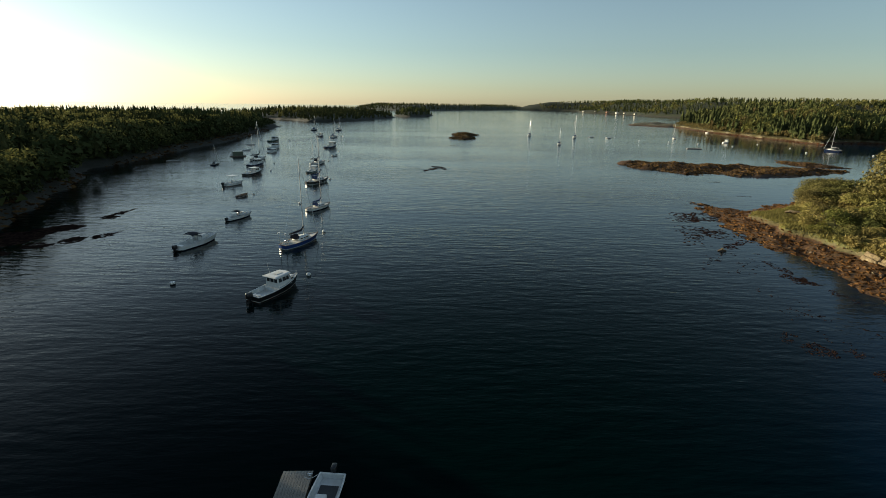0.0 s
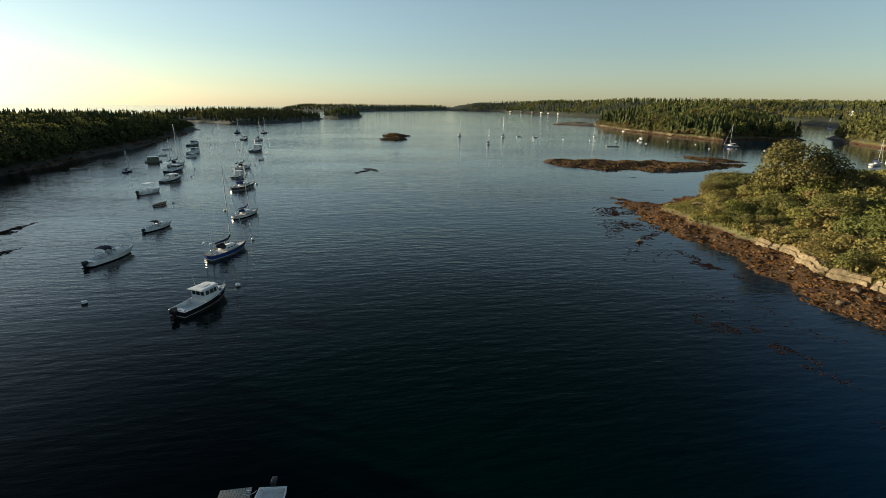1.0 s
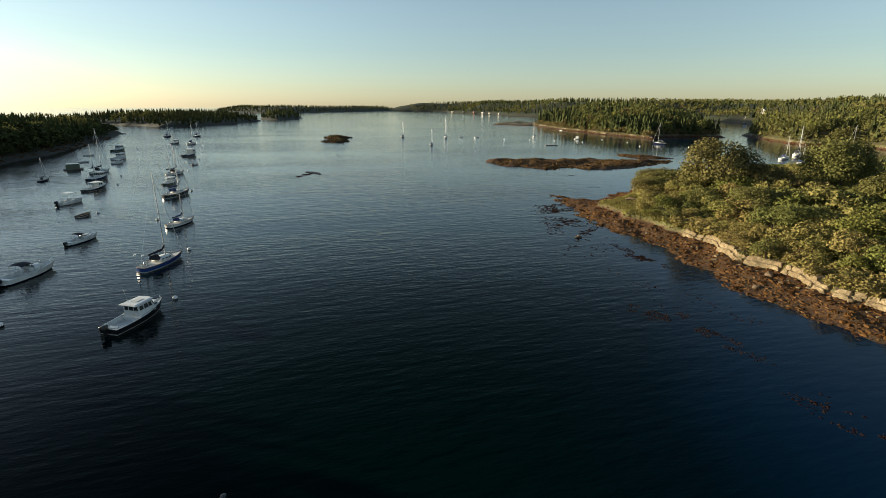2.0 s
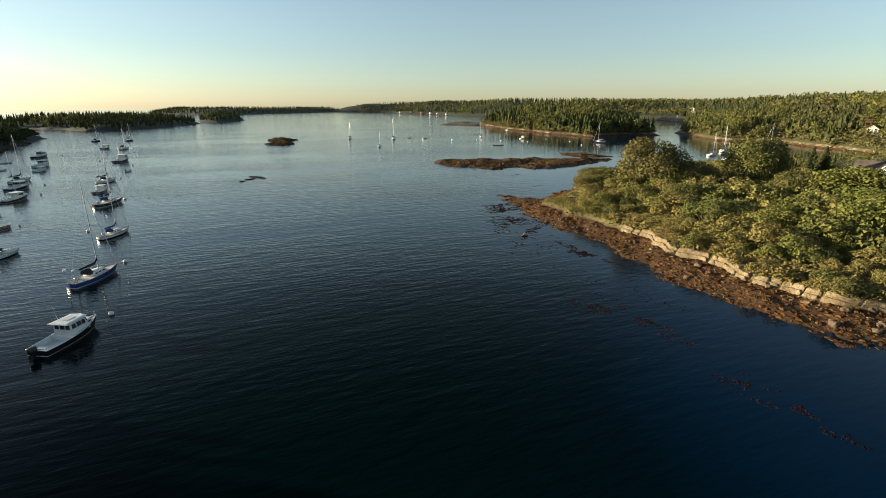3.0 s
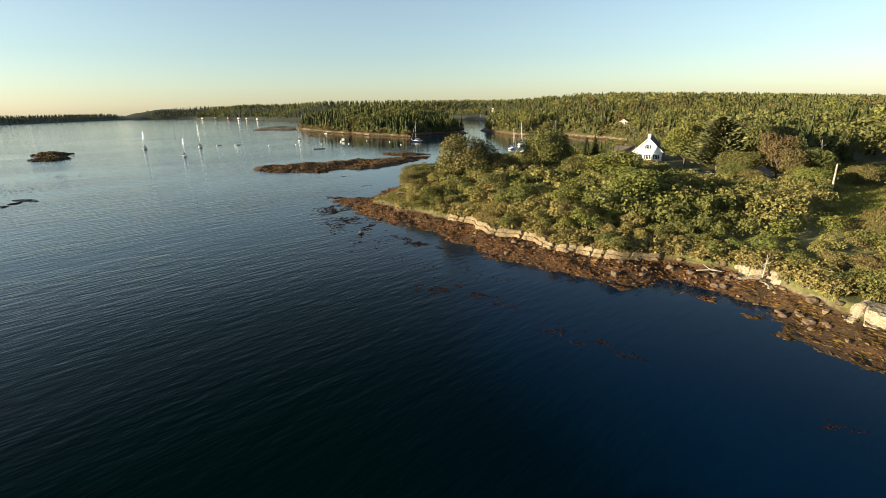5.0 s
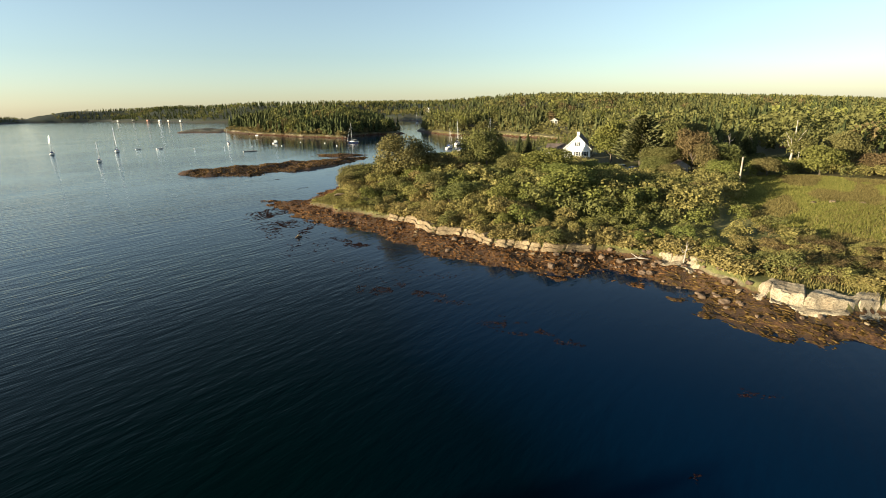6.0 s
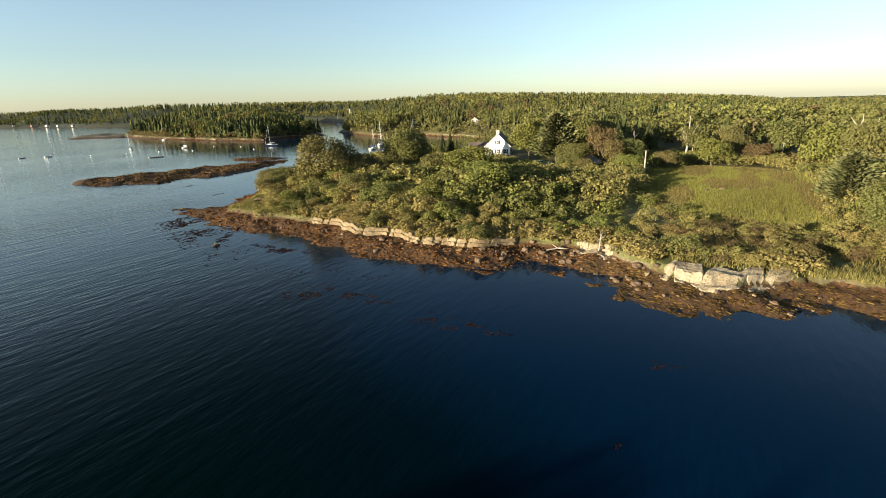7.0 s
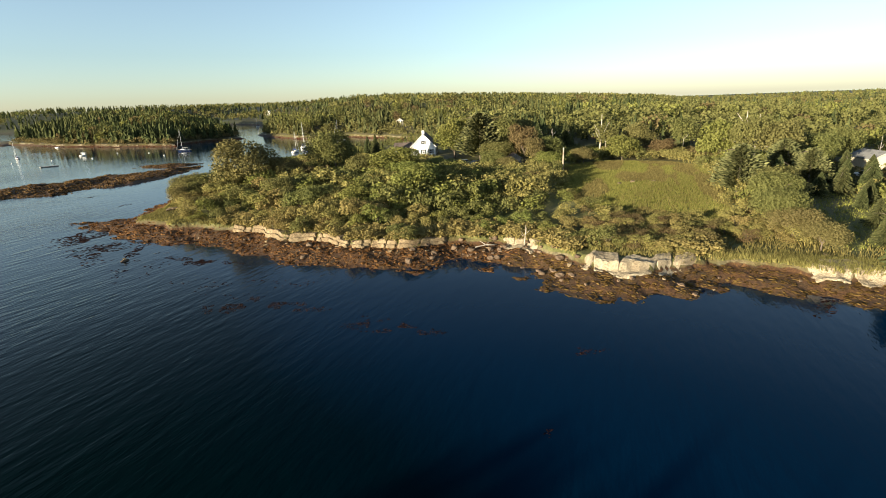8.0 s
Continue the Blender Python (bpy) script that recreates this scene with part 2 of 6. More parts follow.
M_GRANITE = bedrock("granite", (0.13, 0.094, 0.052), (0.31, 0.240, 0.140), (0.12, 0.082, 0.044))
M_BEDROCK = bedrock("pale_bedrock", (0.21, 0.17, 0.11), (0.40, 0.335, 0.225), (0.17, 0.128, 0.078))
M_BOULDER = surface("shore_boulder", (0.05, 0.030, 0.016), (0.17, 0.112, 0.062), 3.0, 0.8, 0.8, 0.05)
M_GEL = surface("white_gelcoat", (0.54, 0.54, 0.52), (0.66, 0.66, 0.63), 5, 0.35, 0.05, 0.002, stain=(0.46, 0.45, 0.41), coat=0.2)
M_DECK = surface("deck_nonskid", (0.42, 0.42, 0.40), (0.54, 0.54, 0.51), 40, 0.6, 0.3, 0.004, stain=(0.5, 0.5, 0.47))
M_NAVY = surface("navy_hull_paint", (0.006, 0.012, 0.035), (0.012, 0.022, 0.055), 4, 0.25, 0.05, 0.002, coat=0.3)
M_BLUE = surface("blue_hull_paint", (0.012, 0.04, 0.16), (0.02, 0.06, 0.22), 4, 0.28, 0.05, 0.002, coat=0.3)
M_BLACKHULL = surface("black_hull_paint", (0.006, 0.006, 0.007), (0.014, 0.014, 0.015), 4, 0.3, 0.05, 0.002, coat=0.3)
M_GREEN = surface("green_hull_paint", (0.008, 0.03, 0.018), (0.015, 0.05, 0.03), 4, 0.3, 0.05, 0.002, coat=0.3)
M_RED = surface("red_bottom_paint", (0.12, 0.015, 0.01), (0.20, 0.03, 0.02), 6, 0.7, 0.1, 0.003)
M_CANVAS = surface("dark_canvas", (0.008, 0.009, 0.014), (0.02, 0.022, 0.032), 18, 0.9, 0.3, 0.006)
M_CANVAS_BLUE = surface("blue_canvas", (0.015, 0.03, 0.09), (0.03, 0.05, 0.14), 18, 0.9, 0.3, 0.006)
M_TEAK = surface("weathered_teak", (0.16, 0.10, 0.055), (0.32, 0.21, 0.12), 7, 0.6, 0.3, 0.004, stretch=(0.2, 2, 1))
M_ALU = surface("anodised_spar", (0.36, 0.36, 0.35), (0.52, 0.52, 0.50), 12, 0.45, 0.05, 0.001, metal=0.2)
M_STEEL = surface("stainless_steel", (0.6, 0.6, 0.6), (0.75, 0.75, 0.74), 12, 0.2, 0.03, 0.001, metal=1.0)
M_BLACK = surface("black_plastic", (0.008, 0.008, 0.009), (0.02, 0.02, 0.022), 12, 0.35, 0.1, 0.002)
M_PLANK = surface("grey_dock_plank", (0.17, 0.155, 0.13), (0.36, 0.335, 0.29), 5, 0.85, 0.5, 0.006, stretch=(6, 0.4, 1))
M_CLAP = surface("white_house_paint", (0.72, 0.71, 0.67), (0.82, 0.81, 0.77), 3, 0.55, 0.1, 0.004, stain=(0.66, 0.64, 0.58))
M_CREAM = surface("cream_house_paint", (0.42, 0.37, 0.28), (0.52, 0.47, 0.37), 3, 0.6, 0.1, 0.004, stain=(0.36, 0.31, 0.24))
M_ROOF = surface("brown_asphalt_shingle", (0.055, 0.040, 0.032), (0.12, 0.09, 0.07), 6, 0.9, 0.5, 0.01)
M_GREYROOF = surface("grey_shingle", (0.10, 0.10, 0.095), (0.22, 0.215, 0.20), 6, 0.9, 0.5, 0.01)
M_BRICK = surface("chimney_brick", (0.22, 0.09, 0.055), (0.36, 0.16, 0.10), 8, 0.85, 0.5, 0.01)
M_SHUTTER = surface("dark_shutter_paint", (0.008, 0.014, 0.012), (0.018, 0.028, 0.024), 8, 0.5, 0.2, 0.003)
M_POLE = surface("weathered_pole", (0.24, 0.19, 0.13), (0.46, 0.38, 0.28), 6, 0.85, 0.5, 0.01, stretch=(1, 1, 0.15))


def glass_material():
    m, nt, b = nodes_of("dark_window_glass")
    fine = tex(nt, 1.5, 2, 0.5)
    nt.links.new(ramp(nt, fine, [(0.3, (0.006, 0.008, 0.010)), (0.7, (0.016, 0.02, 0.024))]), b.inputs["Base Color"])
    b.inputs["Roughness"].default_value = 0.06
    return m


M_GLASS = glass_material()

# ---- mesh helpers ----
def sheet(name, co, faces, material, smooth=True):
    """An object from arrays: co (n, 3), faces (m, 3 or 4)."""
    me = bpy.data.meshes.new(name)
    co = np.asarray(co, np.float32)
    faces = np.asarray(faces, np.int32)
    k = faces.shape[1]
    me.vertices.add(len(co))
    me.vertices.foreach_set("co", co.ravel())
    me.loops.add(faces.size)
    me.loops.foreach_set("vertex_index", faces.ravel())
    me.polygons.add(len(faces))
    me.polygons.foreach_set("loop_start", np.arange(0, faces.size, k, dtype=np.int32))
    me.polygons.foreach_set("use_smooth", np.full(len(faces), smooth))
    me.update(calc_edges=True)
    me.materials.append(material)
    return new(name, me)


def hashed(ix, iy, seed):
    h = (ix * 374761393 + iy * 668265263 + seed * 1442695041) & 0x7FFFFFFF
    h = ((h ^ (h >> 13)) * 1274126177) & 0x7FFFFFFF
    return ((h ^ (h >> 16)) & 0xFFFF) / 65535.0


def vnoise(x, y, seed=0):
    ix, iy = np.floor(x).astype(np.int64), np.floor(y).astype(np.int64)
    fx, fy = x - ix, y - iy
    fx, fy = fx * fx * (3 - 2 * fx), fy * fy * (3 - 2 * fy)
    a, b = hashed(ix, iy, seed), hashed(ix + 1, iy, seed)
    c, d = hashed(ix, iy + 1, seed), hashed(ix + 1, iy + 1, seed)
    return (a + (b - a) * fx) * (1 - fy) + (c + (d - c) * fx) * fy - 0.5


def fbm(x, y, scale, octaves=4, seed=0):
    """Noise from about -0.5 to 0.5; scale: the widest wave, in metres."""
    x, y = np.asarray(x, float) / scale, np.asarray(y, float) / scale
    out, amp = 0, 1.0
    for k in range(octaves):
        out = out + amp * vnoise(x * 2 ** k + 17.3 * k, y * 2 ** k - 9.1 * k, seed + k)
        amp *= 0.5
    return out / 1.6


def curve(points, step):
    """A closed outline drawn smoothly through the corners."""
    p = np.array(points, float)
    out = []
    n = len(p)
    for i in range(n):
        a, b, c, d = p[i - 1], p[i], p[(i + 1) % n], p[(i + 2) % n]
        m = min(12, max(1, int(np.hypot(*(c - b)) / (step * max(1.0, np.hypot(*b) / 130)))))
        for t in np.arange(m) / m:
            out.append(0.5 * (2 * b + (c - a) * t + (2 * a - 5 * b + 4 * c - d) * t * t + (3 * b - a - 3 * c + d) * t ** 3))
    return np.array(out)


def inland(x, y, line):
    """Metres from the outline, positive inside it."""
    shape = np.shape(x)
    x, y = np.ravel(x).astype(float), np.ravel(y).astype(float)
    best = np.full(len(x), 1e18)
    inside = np.zeros(len(x), bool)
    for (ax, ay), (bx, by) in zip(line, np.roll(line, -1, 0)):
        dx, dy = bx - ax, by - ay
        t = np.clip(((x - ax) * dx + (y - ay) * dy) / (dx * dx + dy * dy + 1e-9), 0, 1)
        best = np.minimum(best, (x - ax - t * dx) ** 2 + (y - ay - t * dy) ** 2)
        if dy:
            inside ^= ((ay > y) != (by > y)) & (x < dx * (y - ay) / dy + ax)
    return (np.sqrt(best) * np.where(inside, 1, -1)).reshape(shape)


def smooth(x, lo, hi):
    t = np.clip((x - lo) / (hi - lo), 0, 1)
    return t * t * (3 - 2 * t)


def grid_land(name, xs, ys, height, material):
    gx, gy = np.meshgrid(xs, ys)
    z = height(gx, gy)
    nx = len(xs)
    idx = np.arange(gx.size).reshape(gx.shape)
    quad = np.stack([idx[:-1, :-1], idx[:-1, 1:], idx[1:, 1:], idx[1:, :-1]], -1).reshape(-1, 4)
    quad = quad[(z.ravel()[quad] > -1.2).any(1)]
    used, back = np.unique(quad, return_inverse=True)
    co = np.stack([gx.ravel(), gy.ravel(), z.ravel()], -1)[used]
    return sheet(name, co, back.reshape(quad.shape), material)


# ---- coasts, in plan ----
MAIN = curve([(62, 121), (59, 104), (55, 84), (57, 74), (58, 65), (56, 54), (55, 42), (56, 33), (58, 26), (62, 23), (63, 18), (61, 12),
              (58, 7), (55, 3), (55, -3), (57, -10), (62, -16), (62, -20), (60, -27), (62, -38), (66, -55), (60, -90), (30, -150), (-60, -230),
              (-200, -420), (300, -900), (1500, -1500), (3000, -400), (3300, 1500), (2400, 2900), (900, 2750), (300, 2330), (560, 2120), (470, 1720),
              (525, 1480), (505, 1240), (545, 1090), (660, 940), (745, 830), (690, 760), (668, 672), (600, 562), (450, 418), (362, 340), (324, 275), (312, 250), (330, 228),
              (300, 165), (285, 130), (255, 104), (220, 108), (185, 122), (150, 134), (124, 141), (104, 128), (91, 119.5), (80, 115.5), (70, 109), (66, 113)], 4)
CAPE = curve([(300, 645), (268, 573), (256, 496), (249, 420), (246, 372), (252, 325), (268, 340), (296, 338), (322, 328), (336, 346), (395, 418),
              (480, 520), (590, 650), (640, 760), (540, 860), (400, 790)], 6)
WEST = curve([(-84, 60), (-88, 96), (-95, 114), (-105, 137), (-114, 163), (-120, 190), (-125, 217), (-129, 251), (-133, 307), (-150, 425), (-172, 488), (-215, 515),
              (-330, 470), (-700, 360), (-900, -100), (-400, -300), (-130, -60)], 6)
ISLE = curve([(-200, 640), (-165, 592), (-133, 612), (-100, 715), (-84, 806), (-120, 900), (-210, 940), (-330, 800), (-280, 700)], 8)
ISLE_FAR = curve([(-92, 905), (-60, 850), (-22, 975), (-30, 1080), (-90, 1060)], 8)
NORTH = curve([(-40, 1650), (60, 1900), (230, 2120), (420, 2380), (300, 2900), (-200, 2950), (-420, 2500), (-380, 2100), (-250, 1740), (-150, 1600)], 20)
BAR = curve([(74, 196), (78, 180), (90, 166), (110, 169), (128, 171), (154, 183), (157, 187), (138, 194), (122, 205), (104, 208), (88, 208)], 2)
BAR_FAR = curve([(146, 219), (150, 204), (166, 192), (160, 208), (153, 219)], 2)
SHOAL = curve([(7, 353), (13, 327), (23, 350), (24, 380), (14, 396), (7, 380)], 3)
SHOAL_SMALL = curve([(0, 281), (4, 272), (9, 273), (8, 282)], 2)
SPIT = curve([(236, 622), (264, 578), (290, 600), (318, 660), (300, 720), (262, 680)], 5)


def rough_shore(x, y, d, fine=1.0):
    """Height from metres inland: a slope of weedy rock, a low ledge, then ground."""
    d = d + 3.6 * fbm(x, y, 14, 3, 5) + 3.4 * fbm(x, y, 4.2, 3, 9)
    z = np.where(d < 0, 0.22 * d, 0.0)
    belt = smooth(d, 0, 7.0)
    z = z + 1.15 * belt + 1.1 * smooth(d, 6.8, 7.7) + 1.3 * smooth(d, 9, 30)
    rockiness = smooth(d, -3, 1) * (1 - smooth(d, 8.0, 11))
    ridged = 0.5 - np.abs(fbm(x, y, 3.0, 3, 21)) * 2
    return z + fine * rockiness * (0.75 * fbm(x, y, 2.3, 4, 3) + 0.30 * ridged - 0.10), d


def main_height(x, y):
    d = inland(x, y, MAIN)
    far = smooth(x, 130, 260)
    d = (d + far * (13 * fbm(x, y, 50, 3, 31) + 6 * fbm(x, y, 12, 2, 33))) * (1 + 2.2 * far)
    z, d = rough_shore(x, y, d)
    tip = smooth(y, 96, 103) * (1 - smooth(x, 66, 74)) + smooth(y, 112, 116) * (1 - smooth(x, 84, 94))
    z = z - np.clip(tip, 0, 1) * np.clip(z - 0.75, 0, 9) * 0.85
    south = smooth(y, -70, 10) * (1 - np.clip(tip, 0, 1))
    z = z + (0.8 + 1.4 * south) * smooth(d, 14, 45) + 0.018 * np.clip(x - 85, 0, 90) * smooth(d, 12, 40) * south
    hill = smooth(d, 60, 480) * (2.5 + 2.0 * smooth(y, -150, 0) + 9.5 * smooth(y, -40, 250) * (1 - 0.35 * smooth(y, 500, 1100)) + 7.5 * smooth(y, 120, 480) + 9 * smooth(y, 700, 1200))
    z = z + hill * (1 + 0.3 * fbm(x, y, 260, 3, 41)) + smooth(d, 20, 60) * 1.3 * fbm(x, y, 40, 3, 45)
    # the low salt meadow behind the shore ledges
    marsh = smooth(-y, 9, 15) * (1 - smooth(-y, 36, 44)) * smooth(d, 6, 9) * (1 - smooth(d, 16, 22))
    return z - marsh * np.clip(z - 2.15, 0, 3) * 0.9


def isle_height(line, crest, reach, seed):
    def height(x, y):
        d = (inland(x, y, line) + 13 * fbm(x, y, 40, 3, seed) + 6 * fbm(x, y, 11, 2, seed + 3)) * 2.0
        z, d = rough_shore(x, y, d)
        return z + crest * smooth(d, 10, reach) * (1 + 0.4 * fbm(x, y, 120, 3, seed + 7))
    return height


def shoal_height(line, top, seed):
    def height(x, y):
        d = inland(x, y, line) + 7 * fbm(x, y, 7, 3, seed) + 11 * fbm(x, y, 24, 2, seed + 1)
        z = np.where(d < 0, 0.2 * d, 0) + top * smooth(d, 0, 5)
        return z + smooth(d, -2, 1.5) * (0.9 * fbm(x, y, 2.6, 4, seed + 2) + 2.2 * fbm(x, y, 12, 2, seed + 4) - 0.05)
    return height


def steps(*runs):
    out = []
    for a, b, s in runs:
        out.append(np.arange(a, b, s))
    return np.concatenate(out)


main_xs = steps((-260, 40, 12), (40, 52, 3), (52, 82, 0.55), (82, 130, 1.2), (130, 200, 2.5), (200, 420, 5), (420, 900, 14), (900, 3320, 60))
main_ys = steps((-900, -260, 40), (-260, -60, 8), (-60, -40, 1.5), (-40, 128, 0.6), (128, 150, 1.2), (150, 420, 5), (420, 1000, 14), (1000, 2900, 40))
ground = tagged(grid_land("ground", main_xs, main_ys, main_height, M_LAND), "rocky mainland shore with turf and weed-covered tide line", "ground", kind="structure")
cape_height = isle_height(CAPE, 13, 200, 51)
tagged(grid_land("ground_cape", steps((225, 345, 2.5), (345, 580, 6)), steps((300, 480, 2.5), (480, 850, 6)), cape_height, M_LAND),
       "low spruce-covered point edged with pale granite", "ground", kind="structure")
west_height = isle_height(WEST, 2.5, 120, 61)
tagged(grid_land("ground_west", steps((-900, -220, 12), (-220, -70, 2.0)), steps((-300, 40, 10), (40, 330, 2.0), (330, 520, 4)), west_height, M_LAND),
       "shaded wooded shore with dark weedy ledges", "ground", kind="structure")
ISLES = ((ISLE, 4, 120, 71, "ground_isle"), (ISLE_FAR, 5, 60, 73, "ground_isle_far"), (NORTH, 12, 200, 75, "ground_north"))
isle_heights = []
for line, crest, reach, seed, nm in ISLES:
    lo, hi = line.min(0) - 12, line.max(0) + 12
    s = 5 if nm != "ground_north" else 22
    h = isle_height(line, crest, reach, seed)
    isle_heights.append(h)
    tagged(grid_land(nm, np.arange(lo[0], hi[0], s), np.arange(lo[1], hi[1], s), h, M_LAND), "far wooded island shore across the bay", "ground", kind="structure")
for line, top, seed, nm, lab, s in ((BAR, 0.6, 81, "weed_bar", "long low rock bar covered in golden brown rockweed", 0.8),
                                    (BAR_FAR, 0.45, 83, "weed_bar", "narrow weed-covered reef just above the water", 0.8),
                                    (SHOAL, 1.5, 85, "rock_islet", "dark bare rock islet in open water", 0.7),
                                    (SHOAL_SMALL, 0.5, 87, "rock_islet", "small dark rock just breaking the surface", 0.8),
                                    (SPIT, 1.3, 89, "rock_islet", "low pale ledge with a few stunted trees", 3)):
    lo, hi = line.min(0) - 6, line.max(0) + 6
    tagged(grid_land(nm, np.arange(lo[0], hi[0], s), np.arange(lo[1], hi[1], s), shoal_height(line, top, seed), M_LAND), lab, "rock", kind="structure")

# ---- water: one sheet out to the horizon ----
rings = np.concatenate([[0], np.geomspace(20, 4700, 40)])
spokes = 96
wa = np.arange(spokes) * 2 * np.pi / spokes
wco = np.array([(r * np.cos(a), r * np.sin(a), 0.0) for r in rings for a in wa])
wf = [(i * spokes + j, i * spokes + (j + 1) % spokes, (i + 1) * spokes + (j + 1) % spokes, (i + 1) * spokes + j) for i in range(len(rings) - 1) for j in range(spokes)]
tagged(sheet("water", wco, wf, M_WATER), "calm dark harbour water with fine ripples", "water", kind="structure")

# ---- trees ----
def spruce_shape(rng, tiers=7, points=9, slim=0.22):
    """A spruce one metre high: ragged drooping tiers. Returns co, tris."""
    co, tri = [], []
    for k in range(tiers):
        f = k / tiers
        base = 0.08 + 0.80 * f
        r = slim * (1 - f) ** 0.85 * rng.uniform(0.82, 1.15) + 0.012
        top = min(1.0, base + 0.30 * (1 - 0.45 * f))
        i0 = len(co)
        co.append((0, 0, top))
        turn = rng.uniform(0, 6.28)
        for j in range(points):
            rr = r * (rng.uniform(0.8, 1.2) if j % 2 else rng.uniform(0.35, 0.6))
            a = turn + j * 2 * math.pi / points
            co.append((rr * math.cos(a), rr * math.sin(a), base - (0.05 * (1 - f) * rng.uniform(0.2, 1.3) if j % 2 else -0.02)))
        tri += [(i0, i0 + 1 + j, i0 + 1 + (j + 1) % points) for j in range(points)]
    return np.array(co), np.array(tri)


def leafy_shape(rng, leaves, size, lobes=6, wide=0.5, low=0.15, stems=True, spread=0.55):
    """A round crown one metre high made of small leaf clumps on several lobes. Returns co, tris."""
    cs = [((0, 0, 0.62), 0.36)]
    for k in range(lobes):
        a = rng.uniform(0, 6.28)
        r = wide * rng.uniform(0.35, 0.75)
        cs.append(((r * math.cos(a), r * math.sin(a), rng.uniform(low + 0.18, 0.78)), rng.uniform(0.17, 0.30)))
    w = np.array([c[1] ** 2 for c in cs])
    pick = rng.choice(len(cs), leaves, p=w / w.sum())
    d = rng.normal(size=(leaves, 3))
    d /= np.linalg.norm(d, axis=1, keepdims=True)
    d[:, 2] = np.where(d[:, 2] < -0.45, -d[:, 2], d[:, 2])
    rad = np.array([c[1] for c in cs])[pick] * rng.uniform(0.72, 1.1, leaves)
    ctr = np.array([c[0] for c in cs])[pick] + d * rad[:, None]
    ctr[:, 2] = np.clip(ctr[:, 2], low * 0.3, None)
    nrm = d + rng.normal(size=(leaves, 3)) * spread
    nrm /= np.linalg.norm(nrm, axis=1, keepdims=True)
    u = np.cross(nrm, rng.normal(size=(leaves, 3)))
    u /= np.linalg.norm(u, axis=1, keepdims=True)
    v = np.cross(nrm, u)
    s = size * rng.uniform(0.6, 1.3, (leaves, 1))
    bend = nrm * s * 0.25
    leaf = np.stack([ctr - u * s - bend, ctr + u * s - bend, ctr + v * s * 1.2 + bend], 1)
    return leaf.reshape(-1, 3), np.arange(leaves * 3).reshape(-1, 3)


def woods(name, material, shapes, pts, heights, rng, label, widths=(0.85, 1.2)):
    """Many trees of a far wood as one mesh."""
    cos, fas, at = [], [], 0
    which = rng.integers(0, len(shapes), len(pts))
    for k, (co, fa) in enumerate(shapes):
        sel = which == k
        n = int(sel.sum())
        if not n:
            continue
        a = rng.uniform(0, 6.28, n)
        h = heights[sel]
        w = h * rng.uniform(*widths, n)
        ca, sa = np.cos(a)[:, None], np.sin(a)[:, None]
        x = (co[None, :, 0] * ca - co[None, :, 1] * sa) * w[:, None]
        y = (co[None, :, 0] * sa + co[None, :, 1] * ca) * w[:, None]
        z = co[None, :, 2] * h[:, None]
        p = np.stack([x, y, z], -1) + pts[sel][:, None, :]
        cos.append(p.reshape(-1, 3))
        fas.append((fa[None] + (np.arange(n) * len(co))[:, None, None] + at).reshape(-1, fa.shape[1]))
        at += n * len(co)
    ob = sheet(name, np.concatenate(cos), np.concatenate(fas), material, smooth=False)
    return tagged(ob, label, "trees", kind="stuff")


TR = np.random.default_rng(11)
SPRUCES = [spruce_shape(TR, 8, 7, TR.uniform(0.13, 0.20)) for _ in range(6)]
FAR_SPRUCES = [spruce_shape(TR, 5, 7, TR.uniform(0.18, 0.26)) for _ in range(4)]
FAR_LEAFY = [leafy_shape(TR, 58, 0.1, 6, 0.5) for _ in range(6)]
FINE_LEAFY = [leafy_shape(TR, 340, 0.046, 9, 0.5) for _ in range(5)]
MID_LEAFY = [leafy_shape(TR, 200, 0.058, 8, 0.5) for _ in range(6)]


def scatter(line, height, box, spacing, keep, low=1.8, inner=7.0, jitter=0.48):
    """Loose points on land inside a box (x0, x1, y0, y1), at least so far from the shore."""
    xs, ys = np.arange(box[0], box[1], spacing), np.arange(box[2], box[3], spacing)
    gx, gy = np.meshgrid(xs, ys)
    x = gx.ravel() + TR.uniform(-jitter, jitter, gx.size) * spacing
    y = gy.ravel() + TR.uniform(-jitter, jitter, gx.size) * spacing
    ok = inland(x, y, line) > inner
    x, y = x[ok], y[ok]
    ok = keep(x, y)
    x, y = x[ok], y[ok]
    z = height(x, y)
    ok = z > low
    return np.stack([x[ok], y[ok], z[ok] - 0.25], -1)


def planted(tag, line, height, box, spacing, keep, tall, share, near, label, inner=7.0, low=1.8):
    p = scatter(line, height, box, spacing, keep, low=low, inner=inner)
    patch = fbm(p[:, 0], p[:, 1], 70, 3, 91) + TR.normal(0, 0.16, len(p))
    con = patch < np.quantile(patch, share)
    h = TR.uniform(0.66, 1.08, len(p)) * tall * (0.72 + 0.28 * smooth(p[:, 1], -60, 60))
    if con.any():
        woods("spruce_wood", M_SPRUCE, SPRUCES if near else FAR_SPRUCES, p[con], h[con], TR, label + ", dark pointed spruces")
    rest = ~con
    mixed = 0.0 if tag == "west" else 1.0
    rust = rest & (TR.random(len(p)) < 0.07 * mixed)
    yel = rest & ~rust & (TR.random(len(p)) < 0.14 * mixed)
    for sel, mt, lab in ((rest & ~rust & ~yel, M_LEAF, "green broadleaf trees"), (yel, M_YELLOW, "yellow-green trees"), (rust, M_RUST, "olive brown trees")):
        if sel.any():
            woods("broadleaf_wood", mt, FINE_LEAFY if near == "fine" else MID_LEAFY if near else FAR_LEAFY, p[sel], h[sel] * 0.85, TR, label + ", " + lab, (0.8, 1.15))


